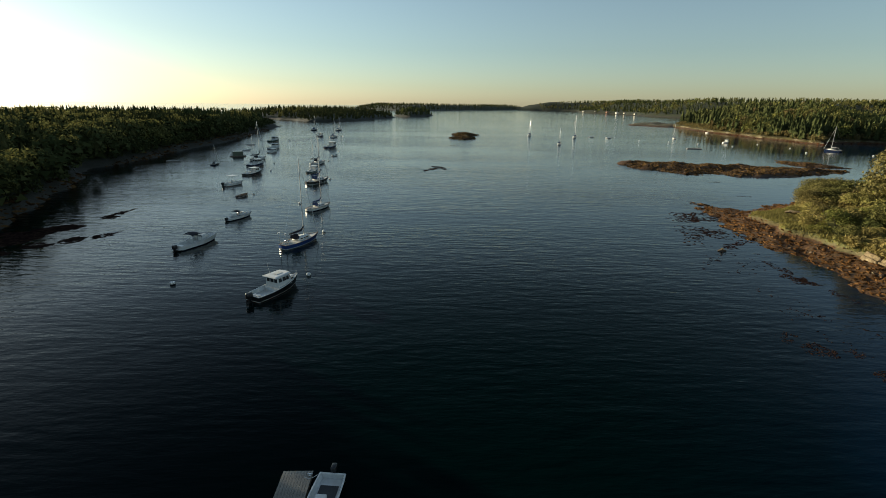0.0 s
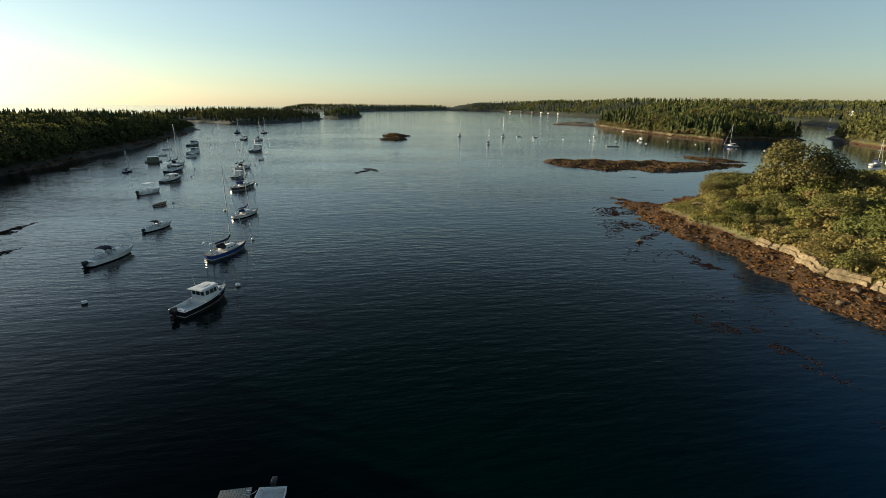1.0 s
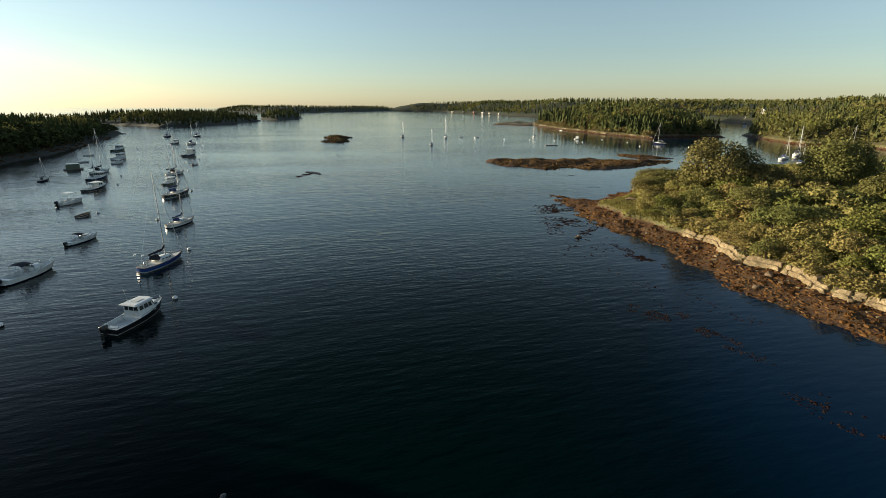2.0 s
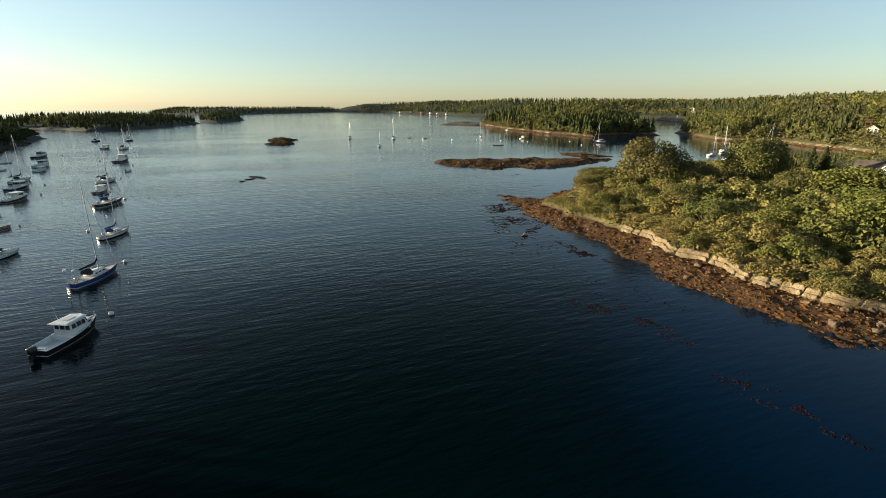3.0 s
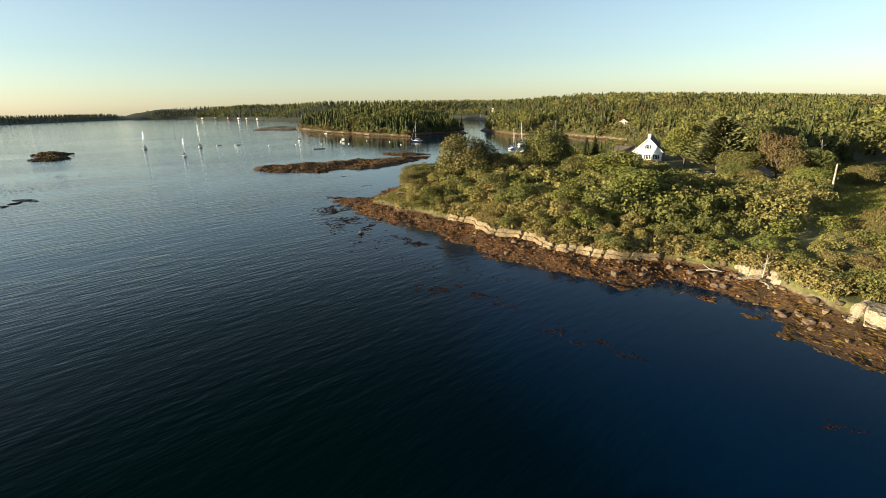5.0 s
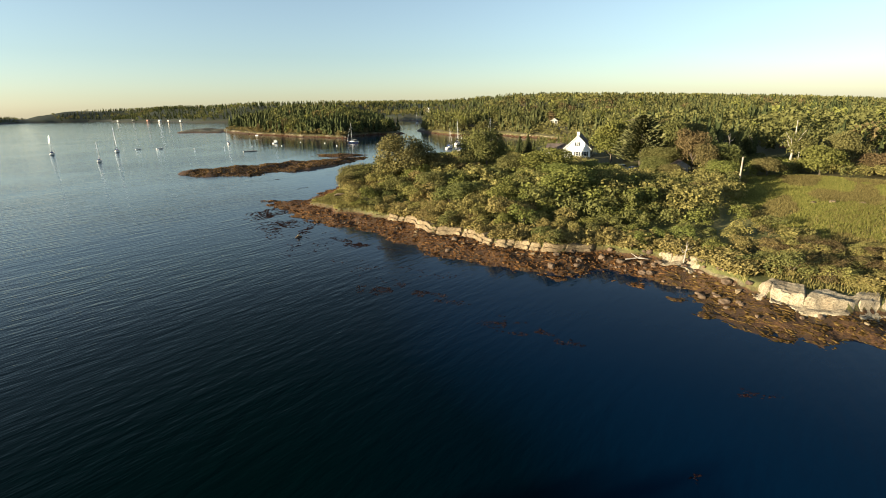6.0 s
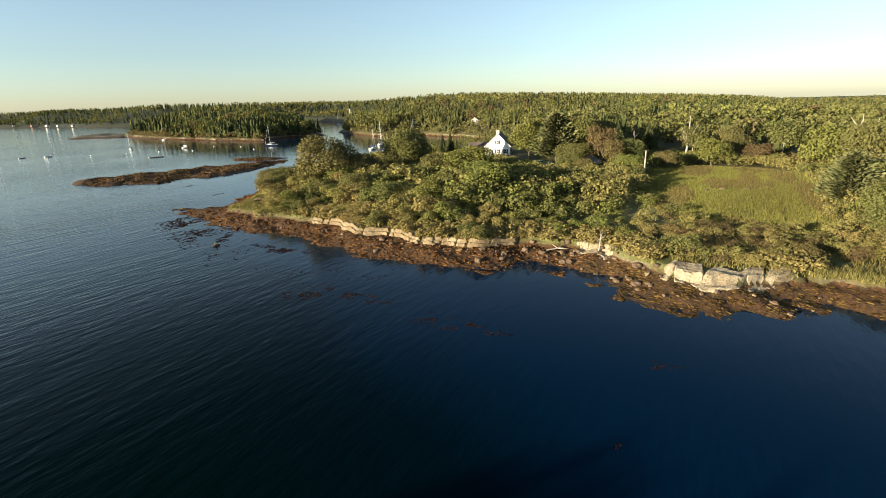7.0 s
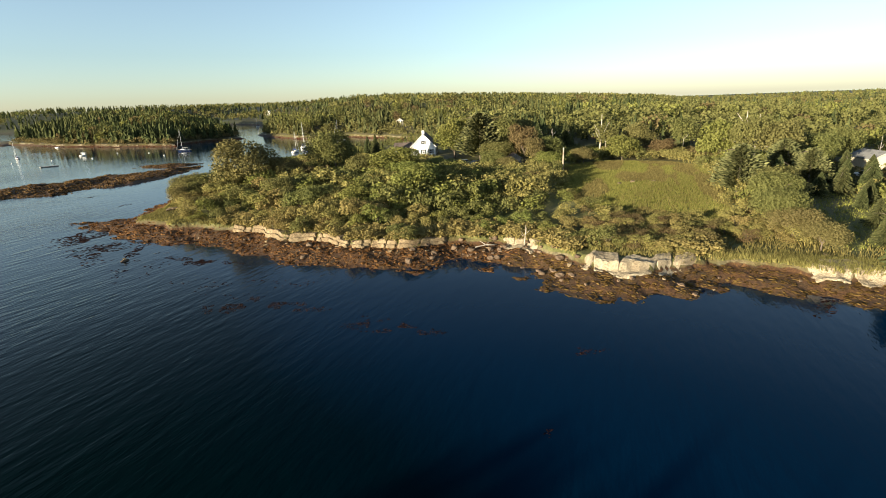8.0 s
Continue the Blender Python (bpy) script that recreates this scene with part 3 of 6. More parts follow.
YARD = np.array([(132, 84), (128, 57), (117, 47), (111, 36), (110, 23), (126, 22), (140, 36), (165, 56), (165, 84)], float)
anywhere = lambda x, y: np.ones(len(x), bool)
planted("cape", CAPE, cape_height, (240, 345, 300, 480), 4.4, anywhere, 15, 0.76, True, "wooded granite point", inner=3.0, low=1.2)
planted("cape", CAPE, cape_height, (240, 580, 480, 840), 8.5, anywhere, 18, 0.85, False, "back of the wooded point", inner=10)
# West bank: extra dark spruces put its backlit shade into the tree colour.
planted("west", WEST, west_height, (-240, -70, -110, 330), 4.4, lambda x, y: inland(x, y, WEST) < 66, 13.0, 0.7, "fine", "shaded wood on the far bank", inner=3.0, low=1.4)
# Unseen taller trees, added to shade the dock, as are rows below y 40.
planted("west", WEST, west_height, (-170, -84, -40, 74), 4.6, anywhere, 19.0, 0.6, True, "unseen tall wood added to keep sun off the dock", inner=4.0)
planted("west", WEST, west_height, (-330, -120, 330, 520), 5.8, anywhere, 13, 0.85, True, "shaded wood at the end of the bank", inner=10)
for (line, crest, reach, seed, nm), h in zip(ISLES, isle_heights):
    lo, hi = line.min(0), line.max(0)
    s = {"ground_isle": 8.0, "ground_isle_far": 9.0, "ground_north": 15.0}[nm]
    planted(nm, line, h, (lo[0], hi[0], lo[1], hi[1]), s, (anywhere if s < 12 else (lambda x, y: inland(x, y, NORTH) < 130)), 12.0, 0.97, s < 9, "hazy island wood across the bay", inner=1.0, low=0.5)
# mainland: woods behind the cove and up the hill, thinner with distance
clearing = lambda x, y: (np.abs((x - 318) * 0.88 + (y - 168) * 0.47) < 26) & (np.abs((y - 168) * 0.88 - (x - 318) * 0.47) < 9)
far_bank = lambda x, y: ~clearing(x, y) & far_side(x, y)
far_side = lambda x, y: (x > 255) | ((x > 150) & (y < 30)) | ((x > 168) & (y < 62)) | ((x > 152) & (y < 0.40 * x))
planted("main", MAIN, main_height, (150, 420, 70, 440), 6.4, far_bank, 14, 0.68, True, "mixed wood above the cove", inner=1.5, low=1.3)
planted("main", MAIN, main_height, (150, 420, -140, 70), 6.9, far_bank, 13.5, 0.36, True, "mixed mainland wood", inner=1.5, low=1.3)
planted("main", MAIN, main_height, (136, 250, 56, 106), 5.5, lambda x, y: (y >= 0.40 * x) & (inland(x, y, YARD) < 0), 5.0, 0.55, True, "low dark trees between house and cove", inner=3.0)
planted("main", MAIN, main_height, (150, 420, -420, -140), 9, far_bank, 13, 0.4, False, "mixed mainland wood", inner=9)
planted("main", MAIN, main_height, (420, 900, -700, 1000), 14.5, anywhere, 15, 0.6, False, "wooded hill", inner=9)
planted("main", MAIN, main_height, (900, 1500, -900, 1300), 25, anywhere, 16, 0.5, False, "far wooded hill", inner=9)
planted("main", MAIN, main_height, (440, 900, 900, 2300), 14, lambda x, y: inland(x, y, MAIN) < 230, 15, 0.85, False, "far wooded shore", inner=3)



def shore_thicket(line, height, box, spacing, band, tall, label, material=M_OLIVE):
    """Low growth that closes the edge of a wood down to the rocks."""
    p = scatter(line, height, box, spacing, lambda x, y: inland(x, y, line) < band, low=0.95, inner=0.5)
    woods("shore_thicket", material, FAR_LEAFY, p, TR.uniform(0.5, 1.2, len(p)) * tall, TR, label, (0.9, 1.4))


# Thickets here take the dark spruce colour in place of the bank's shade.
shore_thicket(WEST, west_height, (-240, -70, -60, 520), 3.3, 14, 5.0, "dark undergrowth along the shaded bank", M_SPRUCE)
# Filler under-storey, added to stop sun leaking through to the boats.
shore_thicket(WEST, west_height, (-200, -80, 20, 330), 5.2, 62, 9.5, "dark filler under-storey added to block sun through the bank wood", M_SPRUCE)
shore_thicket(CAPE, cape_height, (240, 345, 300, 580), 3.2, 13, 4.5, "undergrowth along the granite point")
shore_thicket(MAIN, main_height, (255, 460, 120, 430), 3.3, 16, 5.0, "undergrowth along the far side of the cove")

# ---- plants of the near point ----
def part(name, bm, material, parent=None, label="", smooth_faces=False):
    """One bmesh as one mesh object under its thing or part."""
    me = bpy.data.meshes.new(name)
    if smooth_faces:
        for f in bm.faces:
            f.smooth = True
    bm.to_mesh(me)
    bm.free()
    me.materials.append(material)
    ob = new(name, me)
    ob.parent = parent
    return tagged(ob, label)


def tube(bm, a, b, r0, r1=None, n=6, cap=True):
    a, b = Vector(a), Vector(b)
    r1 = r0 if r1 is None else r1
    q = (b - a).to_track_quat("Z", "Y")
    ra, rb = [], []
    for k in range(n):
        w = 2 * math.pi * k / n
        o = Vector((math.cos(w), math.sin(w), 0))
        ra.append(bm.verts.new(a + q @ (o * r0)))
        rb.append(bm.verts.new(b + q @ (o * r1)))
    for k in range(n):
        bm.faces.new((ra[k], ra[(k + 1) % n], rb[(k + 1) % n], rb[k]))
    if cap:
        bm.faces.new(ra[::-1])
        bm.faces.new(rb)
    return bm


def stems_mesh(rng, trunk, forks, r, reach=0.36):
    bm = bmesh.new()
    tube(bm, (0, 0, -0.06), (0, 0, trunk), r, r * 0.75)
    for k in range(forks):
        a = 2.4 * k + rng.uniform(0, 1)
        e = (reach * math.cos(a) * rng.uniform(0.6, 1), reach * math.sin(a) * rng.uniform(0.6, 1), rng.uniform(0.5, 0.86))
        m = tuple(v * 0.5 for v in e[:2]) + (trunk + (e[2] - trunk) * 0.6,)
        tube(bm, (0, 0, trunk * 0.9), m, r * 0.55, r * 0.38, 5)
        tube(bm, m, e, r * 0.38, r * 0.12, 5)
    return bm


def ground_z(x, y):
    return float(main_height(np.array([float(x)]), np.array([float(y)]))[0])


PR = np.random.default_rng(23)
PLANTS = {}


def crown_object(name, shape, material, parent):
    ob = sheet(name, shape[0], shape[1], material, smooth=False)
    ob.parent = parent
    return ob


def plant_kind(kind, shapes, material, bark, name, label, category, group, trunk, forks, r):
    protos = []
    for sh in shapes:
        root = new(name)
        root.empty_display_size = 0.1
        tagged(root, label, category, group)
        part("trunk", stems_mesh(PR, trunk, forks, r), bark, root)
        crown_object("crown", sh, material, root)
        protos.append([root, False])
    PLANTS[kind] = protos


def plant(kind, x, y, h, w=None, z=None):
    w = w or h
    protos = PLANTS[kind]
    pr = protos[int(PR.integers(0, len(protos)))]
    z = ground_z(x, y) if z is None else z
    m = Matrix.Translation((x, y, z - 0.05)) @ Matrix.Rotation(PR.uniform(0, 6.28), 4, "Z") @ Matrix.Diagonal((w, w, h, 1))
    if not pr[1]:
        pr[0].matrix_basis = m
        pr[1] = True
        return pr[0]
    ob = copy_thing(pr[0], Matrix.Identity(4))
    ob.matrix_basis = m
    return ob


def broom(rng, leaves, size, lobes, wide):
    return leafy_shape(rng, leaves, size, lobes, wide, low=0.03, spread=0.42)


plant_kind("shrub", [broom(PR, 1600, 0.037, 9, 0.75) for _ in range(5)], M_SHRUB, M_BARK, "shrub", "dense olive green coastal shrub lit by low sun", "shrub", "shrubs on the point", 0.12, 7, 0.02)
plant_kind("shrub_green", [broom(PR, 1600, 0.037, 9, 0.75) for _ in range(4)], M_LEAF, M_BARK, "shrub", "rounded mid-green shrub with small leaves", "shrub", "shrubs on the point", 0.12, 7, 0.02)
plant_kind("shrub_yellow", [broom(PR, 1600, 0.037, 8, 0.7) for _ in range(3)], M_YELLOW, M_BARK, "shrub", "bright yellow-green sapling shrub", "shrub", "shrubs on the point", 0.12, 7, 0.02)
plant_kind("shrub_rust", [broom(PR, 2000, 0.027, 9, 0.75) for _ in range(2)], M_RUST, M_BARK, "shrub", "thin rusty brown shrub with bare twigs", "shrub", "shrubs on the point", 0.12, 8, 0.025)
plant_kind("tree", [leafy_shape(PR, 9000, 0.020, 14, 0.52, low=0.12) for _ in range(3)], M_OLIVE, M_BARK, "broadleaf_tree", "round-crowned olive green tree above the shrubs", "tree", "trees on the point", 0.3, 6, 0.022)
plant_kind("tree_dark", [leafy_shape(PR, 8400, 0.021, 14, 0.52, low=0.12) for _ in range(2)], M_LEAF, M_BARK, "broadleaf_tree", "dark rounded oak beside the cove", "tree", "trees on the point", 0.3, 6, 0.022)
plant_kind("tree_yellow", [leafy_shape(PR, 5600, 0.027, 14, 0.52, low=0.12) for _ in range(2)], M_YELLOW, M_BARK, "broadleaf_tree", "broad yellow-green tree in low sun", "tree", "trees on the point", 0.3, 6, 0.022)
plant_kind("tree_rust", [leafy_shape(PR, 5000, 0.025, 11, 0.5, low=0.12) for _ in range(2)], M_RUST, M_BARK, "broadleaf_tree", "tree with rusty brown foliage near the sheds", "tree", "trees on the point", 0.3, 6, 0.022)
plant_kind("birch", [leafy_shape(PR, 3600, 0.024, 9, 0.42, low=0.3) for _ in range(2)], M_LEAF, M_BIRCH, "birch_tree", "thin-leaved birch with a pale trunk", "tree", "trees on the point", 0.5, 6, 0.010)


def fir_shape(rng, boughs, slim):
    """A near spruce: whorls of drooping boughs made of needle sprays."""
    co, fa = [], []
    for k in range(boughs):
        f = (k / boughs) ** 0.8
        z = 0.06 + 0.92 * f
        r = slim * (1 - f) ** 0.8 * rng.uniform(0.75, 1.15) + 0.01
        a = 2.39996 * k + rng.uniform(-0.3, 0.3)
        ca, sa = math.cos(a), math.sin(a)
        seg = 3
        for j in range(seg):
            s0, s1 = j / seg, (j + 1) / seg
            wid = 0.045 * (1 - 0.5 * f) * (1.15 - s0)
            for side in (-1, 1):
                zz0, zz1 = z - r * 0.25 * s0 ** 1.5, z - r * 0.25 * s1 ** 1.5
                i = len(co)
                co.append((ca * r * s0, sa * r * s0, zz0))
                co.append((ca * r * s1, sa * r * s1, zz1))
                ox, oy = -sa * side * wid, ca * side * wid
                co.append((ca * r * s1 * 0.95 + ox, sa * r * s1 * 0.95 + oy, zz1 - 0.02 - rng.uniform(0, 0.012)))
                co.append((ca * r * s0 + ox * 0.8, sa * r * s0 + oy * 0.8, zz0 - 0.012))
                fa.append((i, i + 1, i + 2, i + 3))
    return np.array(co), np.array(fa)


plant_kind("spruce", [fir_shape(PR, 260, 0.27), fir_shape(PR, 260, 0.33), fir_shape(PR, 240, 0.38)], M_SPRUCE, M_BARK, "spruce_tree", "dark green spruce with drooping boughs", "tree", "spruces on the point", 0.9, 1, 0.014)

def pine_shape(rng, boughs, slim):
    """A broad pine: long upswept boughs ending in needle tufts."""
    co, fa = [], []
    for k in range(boughs):
        f = (k / boughs) ** 0.9
        z = 0.10 + 0.80 * f
        r = slim * (1 - f) ** 0.6 * rng.uniform(0.55, 1.15) + 0.02
        a = 2.39996 * k + rng.uniform(-0.4, 0.4)
        ca, sa = math.cos(a), math.sin(a)
        for j in range(9):
            s = 0.35 + 0.65 * j / 8
            c = np.array((ca * r * s, sa * r * s, z + r * 0.28 * s * s)) + rng.normal(0, 0.016, 3)
            u = np.array((ca, sa, 0.45)) * rng.uniform(0.022, 0.045)
            v = np.cross(u, rng.normal(size=3))
            v = v / np.linalg.norm(v) * rng.uniform(0.010, 0.020)
            i = len(co)
            co += [c - u, c - v, c + u, c + v]
            fa.append((i, i + 1, i + 2, i + 3))
    return np.array(co), np.array(fa)


plant_kind("pine", [pine_shape(PR, 560, 0.46), pine_shape(PR, 520, 0.40)], M_PINE, M_BARK, "pine_tree", "broad grey-green pine with upswept boughs", "tree", "pines on the point", 0.9, 1, 0.016)

LAWN = np.array([(122, 17), (131, 8), (134, -6), (128, -17), (98, -16), (84, -15), (80, -3), (94, 10)], float)
MARSH = np.array([(69.5, -12), (71, -24), (73, -46), (60, -46), (58, -22), (60, -12)], float)
GLADE = np.array([(86, -27), (112, -29), (104, -38), (92, -40), (80, -36), (76, -30)], float)
DRIVE = np.array([(105, -30), (118, -34), (150, -46), (150, -58), (126, -52), (104, -38)], float)


def shrub_free(x, y):
    tip = y > 80 + 1.15 * (x - 62)
    out = tip
    for poly, grow in ((GLADE, 0.0), (LAWN, 0.5), (MARSH, 0.0), (YARD, -1.0), (DRIVE, 0.0)):
        out = out | (inland(x, y, poly) > -grow)
    return out


sx, sy = np.meshgrid(np.arange(58, 150, 2.9), np.arange(-62, 132, 2.9))
tx, ty = np.meshgrid(np.arange(66, 90, 2.4), np.arange(-50, 4, 2.4))
sx, sy = np.concatenate([sx.ravel(), tx.ravel()]), np.concatenate([sy.ravel(), ty.ravel()])
sx = sx + PR.uniform(-1.3, 1.3, sx.size)
sy = sy + PR.uniform(-1.3, 1.3, sy.size)
sd = inland(sx, sy, MAIN)
ok = (sd > 6.0) & ~shrub_free(sx, sy)
sx, sy, sd = sx[ok], sy[ok], sd[ok]
ok = (main_height(sx, sy) > 2.2) & ((sy < -13.5) | (sy > 5.5) | (sx > 68)) & ((sy < 9) | (sy > 18) | (sx > 70.5))
sx, sy, sd = sx[ok], sy[ok], sd[ok]
sz = main_height(sx, sy)
sh = (2.1 + 1.2 * smooth(sd, 9, 18) + 1.5 * smooth(sd, 18, 36)) * PR.uniform(0.6, 1.45, len(sx)) * (0.75 + 0.25 * smooth(sy, -24, 8))
sh = np.minimum(sh * (1 + 0.7 * fbm(sx, sy, 14, 2, 77)), 5.2 - 2.2 * smooth(sx, 84, 104))
before_lawn = (sx > 69) & (sx < 100) & (sy > -21) & (sy < 15)
sh = np.where(before_lawn, np.minimum(sh, 1.9 + 0.3 * np.sin(sx * 1.7 + sy)), sh)
near_order = np.argsort(sx - 0.15 * np.abs(sy - 30))
tone = fbm(sx, sy, 16, 2, 78) + PR.normal(0, 0.14, len(sx))
kinds = np.where(tone > 0.20, "shrub_yellow", np.where(tone > 0.02, "shrub_green", np.where(tone > -0.31, "shrub", "shrub_rust")))
things = near_order[:300]
for i in things:
    plant(str(kinds[i]), sx[i], sy[i], sh[i], max(2.6, sh[i]) * PR.uniform(0.95, 1.3), sz[i])
# low scrub that spills over the turf down to the ledge
fx, fy = PR.uniform(56, 84, 5200), PR.uniform(-14, 74, 5200)
fd = inland(fx, fy, MAIN)
ok = (fd > 7.2) & (fd < 12.5) & ~shrub_free(fx, fy)
fx, fy = fx[ok], fy[ok]
fz = main_height(fx, fy)
ok = (fz > 2.0) & ((fy < -13) | (fy > 5) | (fx > 68.5)) & ((fy < 9) | (fy > 18) | (fx > 70.5))
fx, fy, fz = fx[ok][:420], fy[ok][:420], fz[ok][:420]
LOW_SCRUB = [leafy_shape(PR, 260, 0.085, 8, 0.8, low=0.02, spread=0.42) for _ in range(5)]
woods("low_scrub", M_SHRUB, LOW_SCRUB, np.stack([fx, fy, fz - 0.15], -1), PR.uniform(0.9, 1.9, len(fx)), PR, "low straw-green scrub spilling over the ledge", (1.0, 1.6))
rest = np.setdiff1d(np.arange(len(sx)), things)
BACK_SHRUBS = [leafy_shape(PR, 360, 0.058, 9, 0.75, low=0.03, spread=0.42) for _ in range(5)]
for kd, mt, lab in (("shrub", M_SHRUB, "olive green thicket behind the shore shrubs"), ("shrub_green", M_LEAF, "mid-green thicket on the point"),
                    ("shrub_yellow", M_YELLOW, "bright yellow-green thicket on the point"), ("shrub_rust", M_RUST, "brownish thicket on the point")):
    sel = rest[kinds[rest] == kd]
    woods("thicket", mt, BACK_SHRUBS, np.stack([sx[sel], sy[sel], sz[sel] - 0.1], -1), sh[sel], PR, lab, (0.95, 1.3))

# trees that stand out of the thicket: kind, place, height, width
# Most spruces filling the glade are added, their dark colour standing for shade.
for kd, x, y, h, w in (("tree", 88, 88, 12.5, 15.5), ("tree", 95, 82, 6.5, 10), ("tree_dark", 107, 75, 12, 14), ("spruce", 118, 78, 8.5, 9), ("spruce", 127, 74, 9, 10),
                       ("spruce", 132, 80, 8, 9), ("tree_rust", 122, 68, 4.0, 6), ("tree_yellow", 86, 40, 6.8, 12), ("tree_yellow", 95, 47, 5.6, 10),
                       ("tree_dark", 98, 60, 6.5, 9), ("tree_yellow", 103, 54, 7.5, 13), ("tree_yellow", 140, 53, 12.0, 10), ("tree_dark", 147, 48, 12, 11), ("pine", 134, 42.5, 14.8, 20), ("tree_yellow", 137, 52, 8, 11), ("tree_dark", 128, 36, 6, 10), ("tree_dark", 131, 22, 7, 9), ("tree_dark", 139, 37, 12, 11),
                       ("tree_rust", 129, 28, 10, 8.5), ("tree_rust", 126, 24, 7, 7), ("spruce", 141, 27, 10.5, 11), ("spruce", 148, 20, 10, 11), ("tree_yellow", 118, 19, 4.5, 6), ("tree_dark", 117.5, 33.5, 4.8, 7), ("tree", 115, 29, 3.6, 6),
                       ("tree", 128, 12, 4.5, 7), ("tree_yellow", 137, 3, 6.5, 9), ("birch", 143, 8, 9, 9), ("tree_rust", 142, -6, 5, 8), ("birch", 146, -12, 10.5, 11), ("tree", 150, 0, 9, 10),
                       ("pine", 101, -19.5, 9.5, 13.5), ("birch", 131, -25, 12, 11), ("birch", 128, -30, 11.5, 11), ("tree_yellow", 138, -20, 10.5, 11), ("pine", 120, -30, 9, 11), ("spruce", 108, -27, 6.5, 8),
                       ("tree_dark", 132, -38, 9, 10), ("spruce", 104, -44, 6.5, 8), ("spruce", 69, -33, 6.5, 8), ("spruce", 76, -38, 7.0, 8), ("spruce", 72, -44, 8, 9), ("spruce", 79, -34.5, 5.5, 7.5), ("spruce", 88, -41, 6.5, 8), ("spruce", 94, -36, 4, 5), ("spruce", 97, -42, 7.5, 9), ("spruce", 84, -45, 8, 9), ("pine", 112, -33, 8, 10), ("spruce", 101, -32, 4.5, 6), ("spruce", 104, -36, 5.5, 7), ("spruce", 98, -38, 4.5, 6), ("spruce", 110, -38, 6, 8), ("spruce", 116, -37, 6, 8), ("spruce", 107, -41, 6.5, 8), ("spruce", 114, -43, 6.5, 8), ("spruce", 87, -36, 4.2, 6), ("spruce", 118, -40, 7, 8), ("tree_dark", 84, -22.5, 6.0, 8), ("tree_dark", 90, -23.5, 6.5, 8), ("tree", 79, -24, 5.0, 7.5), ("tree_dark", 95, -25, 6.5, 8), ("tree", 75, -26.5, 4.2, 6),
                       ("tree_dark", 140, -44, 9.5, 10), ("spruce", 112, -20, 4.5, 5.5), ("tree", 80, 70, 6, 9), ("tree_dark", 76, 58, 5.5, 8), ("tree_yellow", 78, 50, 5, 8), ("tree", 77.5, 98, 5.0, 7.5), ("tree", 82.5, 104, 5.4, 8), ("tree_dark", 81, 97, 5.2, 8), ("tree", 86, 110, 5.6, 8), ("tree_dark", 89, 103, 6, 9), ("tree", 93, 112, 5.5, 8), ("tree_dark", 97, 106, 6.5, 9), ("birch", 155, -30, 11, 11), ("tree_dark", 152, 36, 11, 11), ("tree", 158, 44, 11.5, 11)):
    plant(kd, x, y, h, w * 0.9)


def dead_tree(x, y, h, forks, lean, name="dead_tree", label="bleached dead tree with bare pale branches"):
    rng = np.random.default_rng(int(x * 7 + h))
    root = new(name)
    tagged(root, label, "tree", "dead trees")
    root.matrix_basis = Matrix.Translation((x, y, ground_z(x, y) - 0.1)) @ Matrix.Rotation(radians(lean), 4, "X")
    bm = bmesh.new()
    tube(bm, (0, 0, 0), (0.05 * h, 0, h * 0.55), 0.024 * h, 0.016 * h, 7)
    tube(bm, (0.05 * h, 0, h * 0.55), (0.02 * h, 0.02 * h, h), 0.016 * h, 0.005 * h, 6)
    part("trunk", bm, M_BIRCH, root)
    for k in range(forks):
        bm = bmesh.new()
        z = h * rng.uniform(0.42, 0.8)
        a = rng.uniform(0, 6.28)
        e = (math.cos(a) * h * 0.2, math.sin(a) * h * 0.2, z + h * rng.uniform(0.1, 0.24))
        m = (e[0] * 0.55, e[1] * 0.55, z + (e[2] - z) * 0.35)
        tube(bm, (0.04 * h, 0, z), m, 0.012 * h, 0.009 * h, 5)
        tube(bm, m, e, 0.009 * h, 0.003 * h, 5)
        part("branch", bm, M_BIRCH, root)
    return root


dead_tree(142, 9.5, 12, 7, 2)
dead_tree(150, 24, 8, 4, -3)
dead_tree(136, -27, 12.5, 5, 3)
dead_tree(140, -26, 13, 4, -2)
dead_tree(150, -56, 7, 2, 1, label="weathered bare tree trunk beside the drive")
dead_tree(69.5, 13.2, 3.6, 5, 4, label="small bare pale tree above the granite ledge")

# ---- boats ----
def box(bm, lo, hi, bevel=0.0):
    """A box between two corners, its edges rounded."""
    lo, hi = Vector(lo), Vector(hi)
    r = bmesh.ops.create_cube(bm, size=1.0)
    for v in r["verts"]:
        v.co = Vector((lo.x + (v.co.x + 0.5) * (hi.x - lo.x), lo.y + (v.co.y + 0.5) * (hi.y - lo.y), lo.z + (v.co.z + 0.5) * (hi.z - lo.z)))
    if bevel:
        es = list({e for v in r["verts"] for e in v.link_edges})
        bmesh.ops.bevel(bm, geom=es, offset=bevel, segments=2, affect="EDGES", profile=0.5)
    return bm


def loft(bm, rings, caps=True):
    """Faces between rings of points, each ring closed."""
    vs = [[bm.verts.new(p) for p in r] for r in rings]
    n = len(rings[0])
    for a, b in zip(vs, vs[1:]):
        for k in range(n):
            bm.faces.new((a[k], a[(k + 1) % n], b[(k + 1) % n], b[k]))
    if caps:
        bm.faces.new(vs[0][::-1])
        bm.faces.new(vs[-1])
    bmesh.ops.recalc_face_normals(bm, faces=bm.faces)
    return bm


